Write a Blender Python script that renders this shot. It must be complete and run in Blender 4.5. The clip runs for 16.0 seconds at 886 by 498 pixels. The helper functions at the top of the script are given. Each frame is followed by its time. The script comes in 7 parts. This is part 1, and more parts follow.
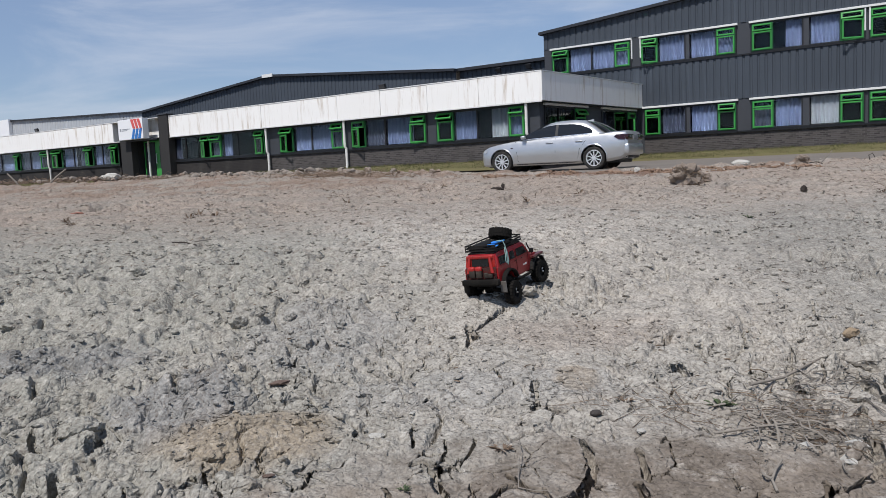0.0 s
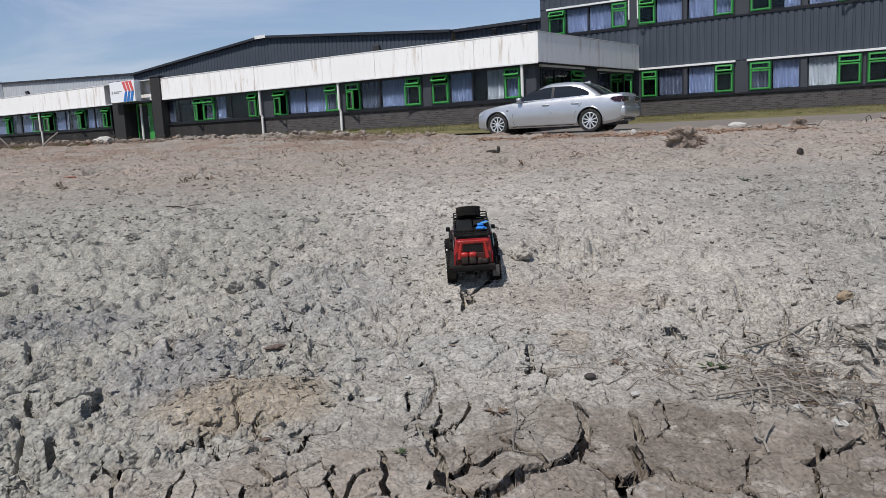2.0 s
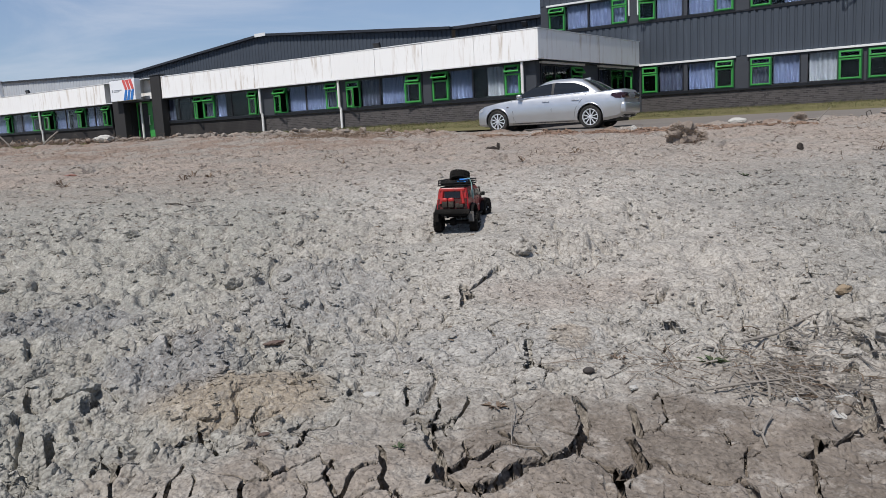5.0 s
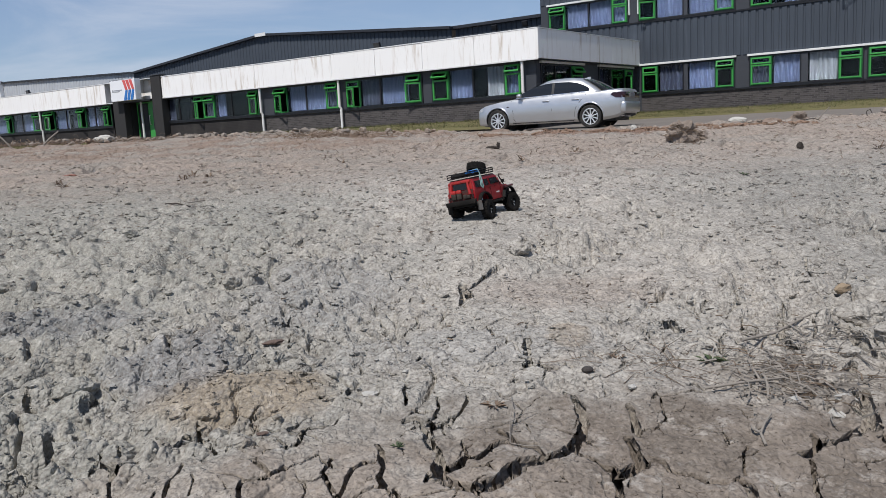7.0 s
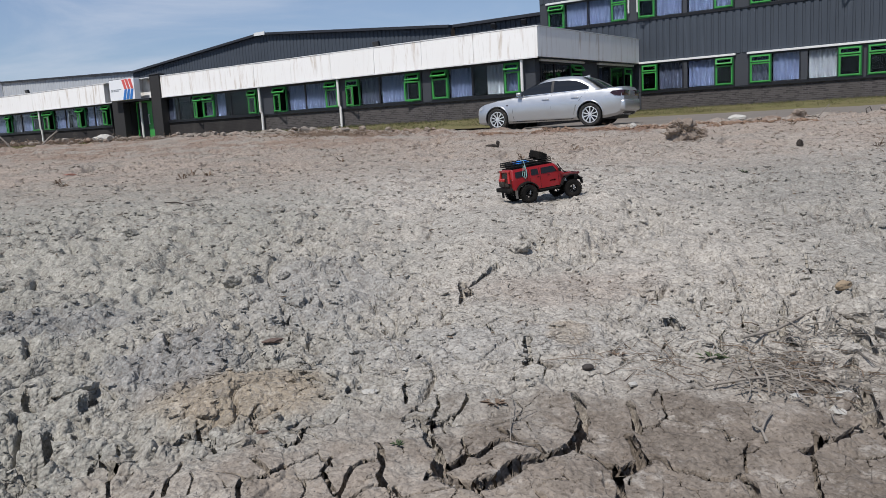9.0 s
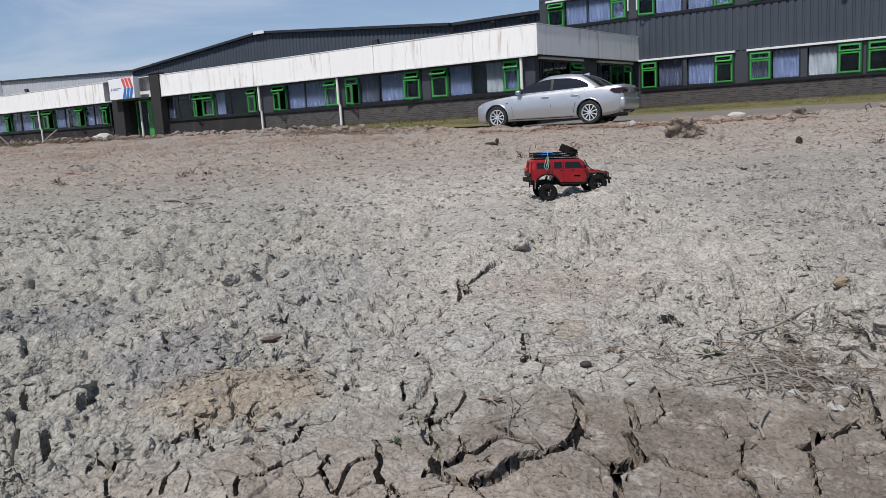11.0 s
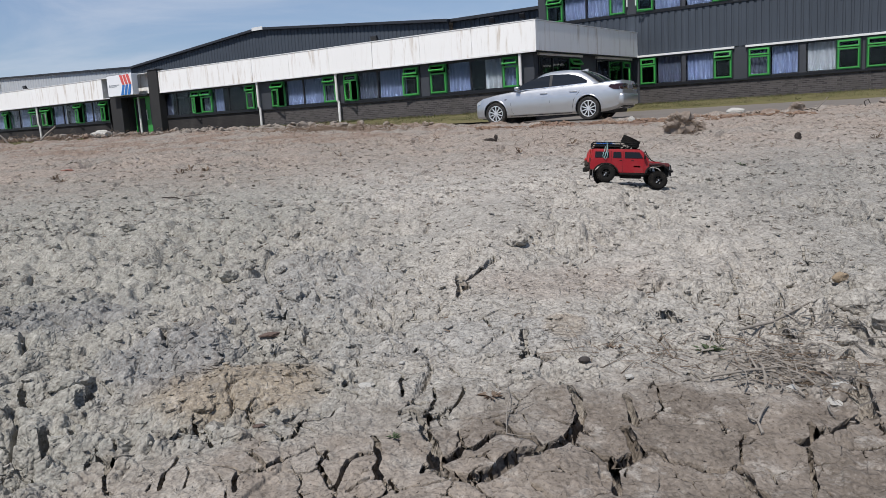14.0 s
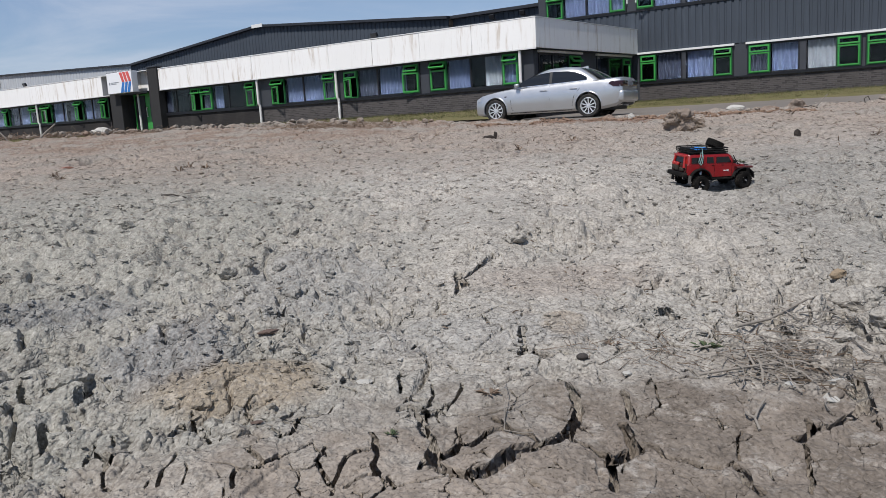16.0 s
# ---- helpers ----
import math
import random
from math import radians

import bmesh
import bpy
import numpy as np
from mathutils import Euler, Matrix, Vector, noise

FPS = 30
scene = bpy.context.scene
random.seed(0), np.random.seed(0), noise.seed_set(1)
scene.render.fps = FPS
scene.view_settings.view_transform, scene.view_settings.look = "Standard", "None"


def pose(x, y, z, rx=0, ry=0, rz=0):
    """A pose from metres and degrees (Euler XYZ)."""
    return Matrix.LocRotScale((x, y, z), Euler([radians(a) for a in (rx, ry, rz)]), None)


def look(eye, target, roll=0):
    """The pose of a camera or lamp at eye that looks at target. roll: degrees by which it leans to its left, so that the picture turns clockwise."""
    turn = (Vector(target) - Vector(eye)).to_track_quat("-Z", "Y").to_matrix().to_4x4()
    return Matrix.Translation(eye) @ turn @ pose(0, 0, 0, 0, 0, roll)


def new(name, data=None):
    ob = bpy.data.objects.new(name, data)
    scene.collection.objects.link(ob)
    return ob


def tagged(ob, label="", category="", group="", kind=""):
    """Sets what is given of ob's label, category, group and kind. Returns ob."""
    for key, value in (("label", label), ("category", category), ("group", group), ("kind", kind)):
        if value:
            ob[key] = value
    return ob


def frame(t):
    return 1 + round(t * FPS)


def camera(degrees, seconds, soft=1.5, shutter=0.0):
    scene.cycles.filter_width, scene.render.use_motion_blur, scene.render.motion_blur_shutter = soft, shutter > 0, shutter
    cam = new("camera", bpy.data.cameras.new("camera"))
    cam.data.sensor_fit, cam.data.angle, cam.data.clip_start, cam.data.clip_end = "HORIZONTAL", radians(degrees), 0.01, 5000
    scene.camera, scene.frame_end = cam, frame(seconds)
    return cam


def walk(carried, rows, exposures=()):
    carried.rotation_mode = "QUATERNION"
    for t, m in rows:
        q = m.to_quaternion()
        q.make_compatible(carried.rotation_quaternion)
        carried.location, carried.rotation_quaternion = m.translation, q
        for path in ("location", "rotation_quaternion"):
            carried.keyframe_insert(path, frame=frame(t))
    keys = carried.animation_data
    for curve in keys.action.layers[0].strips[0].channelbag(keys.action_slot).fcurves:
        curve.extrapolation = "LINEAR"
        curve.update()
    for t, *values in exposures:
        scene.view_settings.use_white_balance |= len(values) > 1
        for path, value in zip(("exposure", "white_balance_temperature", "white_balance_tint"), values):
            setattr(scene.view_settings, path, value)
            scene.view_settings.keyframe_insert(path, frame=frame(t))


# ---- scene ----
# The camera is held by a standing person at the edge of a clay field; +y is the way it looks.
cam = camera(58, 16.0, soft=0.65)
walk(cam, [
    (0.0, pose(0.000, 0.000, 1.100, 84.114, 2.616, -0.270)),
    (0.5, pose(-0.003, 0.010, 1.102, 83.214, 2.562, -0.449)),
    (1.0, pose(-0.002, 0.015, 1.103, 82.555, 2.555, -0.542)),
    (1.5, pose(0.002, 0.011, 1.101, 81.621, 2.641, -0.604)),
    (2.0, pose(0.002, 0.009, 1.103, 81.460, 2.695, -0.603)),
    (2.5, pose(0.001, 0.011, 1.100, 81.379, 2.683, -0.609)),
    (3.0, pose(0.004, 0.007, 1.099, 81.307, 2.763, -0.599)),
    (3.5, pose(0.005, 0.008, 1.097, 81.299, 2.790, -0.614)),
    (4.0, pose(0.007, 0.008, 1.096, 81.293, 2.867, -0.617)),
    (6.5, pose(0.016, 0.009, 1.091, 81.261, 2.977, -0.541)),
    (7.0, pose(0.017, 0.007, 1.092, 81.258, 3.000, -0.541)),
    (7.5, pose(0.016, 0.011, 1.089, 81.262, 3.047, -0.553)),
    (8.0, pose(0.019, 0.012, 1.088, 81.232, 3.078, -0.543)),
    (8.5, pose(0.017, 0.008, 1.089, 81.203, 3.104, -0.571)),
    (9.0, pose(0.017, 0.014, 1.087, 81.169, 3.131, -0.578)),
    (11.5, pose(0.026, 0.013, 1.084, 81.015, 3.285, -0.595)),
    (12.0, pose(0.026, 0.013, 1.085, 80.988, 3.279, -0.615)),
    (12.5, pose(0.027, 0.017, 1.082, 80.956, 3.305, -0.615)),
    (13.0, pose(0.027, 0.017, 1.081, 80.914, 3.303, -0.620)),
    (13.5, pose(0.028, 0.016, 1.081, 80.859, 3.345, -0.623)),
    (14.0, pose(0.027, 0.016, 1.081, 80.786, 3.340, -0.668)),
    (14.5, pose(0.028, 0.017, 1.080, 80.747, 3.357, -0.667)),
    (15.0, pose(0.029, 0.018, 1.079, 80.665, 3.410, -0.668)),
    (15.5, pose(0.030, 0.012, 1.081, 80.618, 3.401, -0.667)),
    (16.0, pose(0.034, 0.013, 1.080, 80.592, 3.367, -0.661)),
])

# ---- daylight ----
SUN_AZ, SUN_EL = -148.0, 58.0   # degrees clockwise from +y, and above the horizon
to_sun = Vector((math.sin(radians(SUN_AZ)) * math.cos(radians(SUN_EL)), math.cos(radians(SUN_AZ)) * math.cos(radians(SUN_EL)), math.sin(radians(SUN_EL))))
sun = new("sun", bpy.data.lights.new("sun", "SUN"))
sun.data.energy, sun.data.angle, sun.data.color = 4.32, radians(0.55), (1.0, 0.965, 0.93)
sun.matrix_world = look(to_sun * 50, (0, 0, 0))
world = bpy.data.worlds.new("sky")
scene.world = world
world.use_nodes = True
scene.view_settings.exposure = 0.0


# ---- small node kit ----
def put(tree, socket, value):
    if isinstance(value, bpy.types.NodeSocket):
        tree.links.new(value, socket)
    elif value is not None:
        socket.default_value = value


def coords(tree, out="Object"):
    return tree.nodes.new("ShaderNodeTexCoord").outputs[out]


def mapped(tree, vec, scale=(1, 1, 1), rot=(0, 0, 0), loc=(0, 0, 0)):
    n = tree.nodes.new("ShaderNodeMapping")
    put(tree, n.inputs["Vector"], vec)
    n.inputs["Scale"].default_value, n.inputs["Rotation"].default_value, n.inputs["Location"].default_value = scale, rot, loc
    return n.outputs[0]


def noise_tex(tree, vec, scale, detail=4.0, rough=0.55, distort=0.0):
    n = tree.nodes.new("ShaderNodeTexNoise")
    put(tree, n.inputs["Vector"], vec)
    n.inputs["Scale"].default_value, n.inputs["Detail"].default_value = scale, detail
    n.inputs["Roughness"].default_value, n.inputs["Distortion"].default_value = rough, distort
    return n.outputs["Fac"]


def voronoi_tex(tree, vec, scale, feature="F1", out="Distance", rand=1.0):
    n = tree.nodes.new("ShaderNodeTexVoronoi")
    n.feature = feature
    put(tree, n.inputs["Vector"], vec)
    n.inputs["Scale"].default_value, n.inputs["Randomness"].default_value = scale, rand
    return n.outputs[out]


def ramp(tree, fac, stops):
    n = tree.nodes.new("ShaderNodeValToRGB")
    put(tree, n.inputs["Fac"], fac)
    els = n.color_ramp.elements
    while len(els) < len(stops):
        els.new(0.5)
    for e, (p, c) in zip(els, stops):
        e.position, e.color = p, (c, c, c, 1) if isinstance(c, (int, float)) else (*c, 1)
    return n.outputs["Color"]


def mix(tree, fac, a, b, mode="MIX"):
    n = tree.nodes.new("ShaderNodeMix")
    n.data_type, n.blend_type, n.clamp_factor = "RGBA", mode, True
    put(tree, n.inputs[0], fac)
    for s, v in ((n.inputs[6], a), (n.inputs[7], b)):
        put(tree, s, (*v, 1) if isinstance(v, tuple) and len(v) == 3 else v)
    return n.outputs[2]


def calc(tree, op, a, b=None, clamp=False):
    n = tree.nodes.new("ShaderNodeMath")
    n.operation, n.use_clamp = op, clamp
    put(tree, n.inputs[0], a)
    if b is not None:
        put(tree, n.inputs[1], b)
    return n.outputs[0]


def span(tree, v, a, b, lo=0.0, hi=1.0):
    n = tree.nodes.new("ShaderNodeMapRange")
    n.interpolation_type = "SMOOTHSTEP"
    put(tree, n.inputs[0], v)
    n.inputs[1].default_value, n.inputs[2].default_value, n.inputs[3].default_value, n.inputs[4].default_value = a, b, lo, hi
    return n.outputs[0]


def bump(tree, height, strength=0.4, dist=0.01, normal=None):
    n = tree.nodes.new("ShaderNodeBump")
    n.inputs["Strength"].default_value, n.inputs["Distance"].default_value = strength, dist
    put(tree, n.inputs["Height"], height)
    put(tree, n.inputs["Normal"], normal)
    return n.outputs[0]


def material(name, color=(0.5, 0.5, 0.5), rough=0.6, metal=0.0, spec=0.5, coat=0.0):
    m = bpy.data.materials.new(name)
    m.use_nodes = True
    t = m.node_tree
    b = t.nodes["Principled BSDF"]
    b.inputs["Base Color"].default_value = (*color, 1)
    b.inputs["Roughness"].default_value, b.inputs["Metallic"].default_value = rough, metal
    b.inputs["Specular IOR Level"].default_value, b.inputs["Coat Weight"].default_value = spec, coat
    return m, t, b


def worn(name, color, rough=0.6, metal=0.0, scale=6.0, amount=0.25, dirt=None, dirt_amount=0.0, grain=0.15, spec=0.4, coat=0.0, size=1.0):
    """Painted, plastic, rubber or metal surface with two scales of variation and some dirt."""
    m, t, b = material(name, color, rough, metal, spec, coat)
    v = coords(t)
    big, fine = noise_tex(t, v, scale / size, 3), noise_tex(t, v, scale * 14 / size, 4, 0.6)
    dark = tuple(c * (1 - amount) for c in color)
    lite = tuple(min(1, c * (1 + amount * 0.6)) for c in color)
    col = mix(t, big, dark, lite)
    col = mix(t, calc(t, "MULTIPLY", fine, 0.5), col, tuple(c * (1 - amount) for c in color))
    if dirt:
        mask = calc(t, "MULTIPLY", span(t, calc(t, "ADD", calc(t, "MULTIPLY", big, 0.6), calc(t, "MULTIPLY", fine, 0.5)), 0.62 - dirt_amount * 0.3, 0.75 - dirt_amount * 0.25), min(1.0, 0.35 + dirt_amount))
        col = mix(t, mask, col, dirt)
        put(t, b.inputs["Roughness"], calc(t, "ADD", calc(t, "MULTIPLY", mask, 0.9 - rough), rough))
    put(t, b.inputs["Base Color"], col)
    put(t, b.inputs["Normal"], bump(t, fine, grain, 0.004 * size))
    return m


# ---- sky: hazy blue with thin high cloud ----
wt = world.node_tree
back = wt.nodes["Background"]
sky = wt.nodes.new("ShaderNodeTexSky")
sky.sky_type, sky.sun_disc = "NISHITA", False
sky.sun_elevation, sky.sun_rotation = radians(SUN_EL), radians(SUN_AZ)
sky.air_density, sky.dust_density, sky.ozone_density, sky.altitude = 1.0, 0.35, 3.0, 20
wv = mapped(wt, coords(wt, "Generated"), (1.0, 1.0, 4.5), (0, radians(8), 0))
wisp = span(wt, noise_tex(wt, wv, 2.1, 7, 0.6, 0.6), 0.46, 0.74, 0.0, 0.55)
haze = mix(wt, 1.0, sky.outputs[0], (0.88, 0.99, 1.18), "MULTIPLY")
veil = mix(wt, 0.30, haze, (6.5, 7.8, 10.2))
put(wt, back.inputs["Color"], mix(wt, wisp, veil, (8.2, 8.9, 10.4)))
back.inputs["Strength"].default_value = 0.074


# ---- mesh kit ----
def part(name, bm, mat, parent=None, label="", smooth=None):
    """Links a bmesh as one mesh object, under a thing or a part."""
    me = bpy.data.meshes.new(name)
    bm.normal_update()
    if smooth is not None:
        for f in bm.faces:
            f.smooth = True
        for e in bm.edges:
            e.smooth = not (len(e.link_faces) == 2 and e.calc_face_angle(0) > radians(smooth))
    bm.to_mesh(me)
    bm.free()
    me.materials.append(mat)
    ob = new(name, me)
    if parent is not None:
        ob.parent = parent
    if label:
        ob["label"] = label
    return ob


def thing(name, m, label, category, group=""):
    ob = new(name)
    ob.empty_display_size = 0.2
    ob.matrix_world = m
    return tagged(ob, label, category, group)


def box(bm, x0, x1, y0, y1, z0, z1, bevel=0.0, m=None):
    r = bmesh.ops.create_cube(bm, size=1.0)
    vs = r["verts"]
    for v in vs:
        v.co = Vector(((x0 + x1) / 2 + v.co.x * (x1 - x0), (y0 + y1) / 2 + v.co.y * (y1 - y0), (z0 + z1) / 2 + v.co.z * (z1 - z0)))
    if bevel:
        es = list({e for v in vs for e in v.link_edges})
        vs = list({v for f in bmesh.ops.bevel(bm, geom=es, offset=bevel, segments=2, profile=0.5, affect="EDGES")["faces"] for v in f.verts})
    if m is not None:
        bmesh.ops.transform(bm, matrix=m, verts=vs)
    return bm


def tube(bm, pts, r, seg=8, closed=False):
    """A round bar along points; r may be a list with a radius for each."""
    pts = [Vector(p) for p in pts]
    rings, side = [], None
    for i, p in enumerate(pts):
        a, b = pts[max(i - 1, 0)], pts[min(i + 1, len(pts) - 1)]
        if closed:
            a, b = pts[i - 1], pts[(i + 1) % len(pts)]
        d = (b - a).normalized()
        if side is None or abs(side.dot(d)) > 0.97:
            side = d.orthogonal().normalized()
        side = (side - d * side.dot(d)).normalized()
        up, rad = d.cross(side), r[i] if isinstance(r, (list, tuple)) else r
        rings.append([bm.verts.new(p + (side * math.cos(2 * math.pi * k / seg) + up * math.sin(2 * math.pi * k / seg)) * rad) for k in range(seg)])
    n = len(rings)
    for i in range(n if closed else n - 1):
        q, s = rings[i], rings[(i + 1) % n]
        for k in range(seg):
            bm.faces.new((q[k], q[(k + 1) % seg], s[(k + 1) % seg], s[k]))
    if not closed:
        bm.faces.new(rings[0][::-1]), bm.faces.new(rings[-1])
    return bm


def lathe(bm, prof, seg=32, axis="y", m=None):
    """Turns a profile of (radius, along) round the axis; the profile is closed to a ring."""
    rings = []
    for k in range(seg):
        c, s = math.cos(2 * math.pi * k / seg), math.sin(2 * math.pi * k / seg)
        ring = []
        for r, h in prof:
            co = Vector((r * c, h, r * s)) if axis == "y" else Vector((r * c, r * s, h))
            ring.append(bm.verts.new(m @ co if m is not None else co))
        rings.append(ring)
    n = len(prof)
    for k in range(seg):
        a, b = rings[k], rings[(k + 1) % seg]
        for i in range(n):
            j = (i + 1) % n
            bm.faces.new((a[i], b[i], b[j], a[j]))
    return bm


def prism(bm, outline, y0, y1, m=None):
    """A slab: an outline in x and z, carried from y0 to y1."""
    a = [bm.verts.new((x, y0, z)) for x, z in outline]
    b = [bm.verts.new((x, y1, z)) for x, z in outline]
    fs = [bm.faces.new(a), bm.faces.new(b[::-1])]
    n = len(outline)
    for i in range(n):
        fs.append(bm.faces.new((a[i], b[i], b[(i + 1) % n], a[(i + 1) % n])))
    if m is not None:
        bmesh.ops.transform(bm, matrix=m, verts=a + b)
    bmesh.ops.recalc_face_normals(bm, faces=fs)
    return bm


def loft(bm, rings, closed=True, caps=True):
    """Skins rings of equal point counts."""
    vs = [[bm.verts.new(p) for p in ring] for ring in rings]
    n = len(vs[0])
    for a, b in zip(vs, vs[1:]):
        for k in range(n if closed else n - 1):
            bm.faces.new((a[k], a[(k + 1) % n], b[(k + 1) % n], b[k]))
    if caps:
        bm.faces.new(vs[0][::-1]), bm.faces.new(vs[-1])
    bmesh.ops.recalc_face_normals(bm, faces=bm.faces[:])
    return bm

# ---- the lie of the land ----
TURN = radians(-36.4)            # the buildings stand turned against the camera's way
AX, AY = math.cos(TURN), math.sin(TURN)


def grid_rand(ix, iy, seed):
    h = (ix.astype(np.int64) * 374761393 + iy.astype(np.int64) * 668265263 + seed * 974711) & 0xFFFFFFFF
    h = ((h ^ (h >> 13)) * 1274126177) & 0xFFFFFFFF
    h = ((h ^ (h >> 16)) * 2246822519) & 0xFFFFFFFF
    return ((h ^ (h >> 15)) & 0xFFFFFF) / 16777216.0


def grad_noise(x, y, seed):
    ix, iy = np.floor(x), np.floor(y)
    fx, fy = x - ix, y - iy
    u, v = fx * fx * fx * (fx * (fx * 6 - 15) + 10), fy * fy * fy * (fy * (fy * 6 - 15) + 10)
    out = []
    for dx, dy in ((0, 0), (1, 0), (0, 1), (1, 1)):
        a = grid_rand(ix + dx, iy + dy, seed) * 2 * np.pi
        out.append(np.cos(a) * (fx - dx) + np.sin(a) * (fy - dy))
    return 1.5 * ((out[0] * (1 - u) + out[1] * u) * (1 - v) + (out[2] * (1 - u) + out[3] * u) * v)


def fractal(x, y, size, octaves, seed, gain=0.5):
    total, amp, f = 0.0, 1.0, 1.0 / size
    for o in range(octaves):
        total = total + amp * grad_noise(x * f + 17.3 * o, y * f - 9.1 * o, seed + o)
        amp, f = amp * gain, f * 2.03
    return total


def cells(x, y, size, seed):
    """Distances to the nearest and next cell centre, in cells, and the nearest cell's random number."""
    x, y = x / size, y / size
    ix, iy = np.floor(x), np.floor(y)
    d1, d2, rid = np.full(x.shape, 9.0), np.full(x.shape, 9.0), np.zeros(x.shape)
    for dx in (-1, 0, 1):
        for dy in (-1, 0, 1):
            cx, cy = ix + dx, iy + dy
            r1, r2 = grid_rand(cx, cy, seed), grid_rand(cx, cy, seed + 51)
            d = np.hypot(cx + r1 - x, cy + r2 - y)
            near = d < d1
            d2 = np.where(near, d1, np.minimum(d2, d))
            d1, rid = np.where(near, d, d1), np.where(near, grid_rand(cx, cy, seed + 97), rid)
    return d1, d2, rid


def ease(v, a, b):
    t = np.clip((v - a) / (b - a), 0, 1)
    return t * t * (3 - 2 * t)


def hump(x, y, cx, cy, rx, ry, h):
    return h * np.exp(-((x - cx) / rx) ** 2 - ((y - cy) / ry) ** 2)


def along(x, y):
    return AX * x + AY * y, -AY * x + AX * y


def lie(x, y):
    """The smooth form of the field: it rises from the camera to a berm that runs along the yard."""
    a, n = along(x, y)
    base = np.interp(y, [-5, 0, 1.9, 3.0, 3.7, 4.2, 4.8, 5.4, 8, 12, 18, 60], [-0.05, 0, 0.17, 0.31, 0.38, 0.475, 0.545, 0.575, 0.68, 0.80, 0.93, 1.0])
    crest = np.interp(a, [-90, -32, -24, -15, -11, -8, -4, 2, 12], [1.35, 1.30, 1.22, 1.13, 0.96, 0.85, 0.89, 1.03, 1.15])
    z = base + (crest - base) * ease(n, 8.5, 16.0)
    z = z - (z - 0.60) * ease(n, 16.4, 18.0)
    z = z + hump(x, y, 1.9, 5.2, 0.30, 0.35, -0.075) + hump(x, y, 1.2, 5.2, 0.22, 0.22, 0.03) + hump(x, y, -1.5, 3.0, 0.9, 0.8, 0.05)
    z = z + hump(x, y, 1.1, 5.04, 0.2, 0.12, 0.028) + hump(x, y, 1.47, 5.04, 0.15, 0.12, 0.02) + hump(x, y, 0.19, 3.82, 0.12, 0.10, 0.022) + hump(x, y, 0.21, 4.17, 0.14, 0.1, 0.030) + hump(x, y, 0.2, 3.98, 0.2, 0.06, -0.02)
    z = z + hump(x, y, 0.36, 4.0, 0.28, 0.26, 0.040) + hump(x, y, 0.30, 4.65, 0.24, 0.2, 0.035) + hump(x, y, 1.95, 5.45, 0.25, 0.2, -0.03)
    z = z + hump(x, y, 1.07, 5.06, 0.10, 0.09, 0.033) + hump(x, y, 0.90, 5.08, 0.09, 0.08, 0.018) + hump(x, y, 0.14, 3.79, 0.15, 0.07, 0.038) + hump(x, y, 0.15, 3.72, 0.22, 0.10, 0.020)
    return z


def crack_field(x, y, cracks):
    """How far each place lies outside the nearest drawn crack's edge, the way out of it and its depth."""
    gap, gx, gy, depth = np.full(x.shape, 9.0), np.zeros(x.shape), np.zeros(x.shape), np.zeros(x.shape)
    wx = x + 0.007 * grad_noise(x / 0.06, y / 0.06, 301)
    wy = y + 0.007 * grad_noise(x / 0.06, y / 0.06, 302)
    wide = np.clip(0.95 + 0.45 * grad_noise(x / 0.08, y / 0.08, 303), 0.45, 1.6)
    for width, deep, pts in cracks:
        qx, qy = [p[0] for p in pts], [p[1] for p in pts]
        box_in = np.nonzero((x > min(qx) - 0.12) & (x < max(qx) + 0.12) & (y > min(qy) - 0.12) & (y < max(qy) + 0.12))[0]
        bx, by, bw = wx[box_in], wy[box_in], wide[box_in]
        for (x0, y0), (x1, y1) in zip(pts, pts[1:]):
            dx, dy = x1 - x0, y1 - y0
            t = np.clip(((bx - x0) * dx + (by - y0) * dy) / (dx * dx + dy * dy + 1e-9), 0, 1)
            # the gaps that run along the slope have opened widest, as it creeps downhill
            vx, vy = bx - x0 - t * dx, by - y0 - t * dy
            d = np.hypot(vx, 0.6 * vy) + 1e-6
            nx, ny = vx / d, 0.36 * vy / d
            lean = np.hypot(nx, ny) + 1e-3
            g = (d - (1.2 * width + 0.0012) * bw) / lean
            pick = g < gap[box_in]
            near = box_in[pick]
            gap[near], depth[near] = g[pick], deep
            gx[near], gy[near] = nx[pick] / lean[pick], ny[pick] / lean[pick]
    return gap, gx, gy, depth


def seam_field(x, y, size, seed, half, thr):
    """The same for wandering seams between dried plates: they open and close along their way."""
    def edge(px, py):
        d1, d2, rid = cells(px + 0.18 * size * grad_noise(px / size, py / size, seed + 3) + 0.006 * grad_noise(px / 0.035, py / 0.035, seed + 5),
                            py + 0.18 * size * grad_noise(px / size, py / size, seed + 4) + 0.006 * grad_noise(px / 0.035, py / 0.035, seed + 6), size, seed)
        return (d2 - d1) * size * 0.6
    e = 0.0015
    d = edge(x, y)
    gx, gy = (edge(x + e, y) - d) / e, (edge(x, y + e) - d) / e
    g = np.hypot(gx, gy) + 1e-6
    open_up = half * np.clip((fractal(x, y, size * 1.4, 3, seed + 7) - thr) * 2.2, -1, 1.4)
    return d / np.maximum(g, 0.3) - open_up, gx / g, gy / g


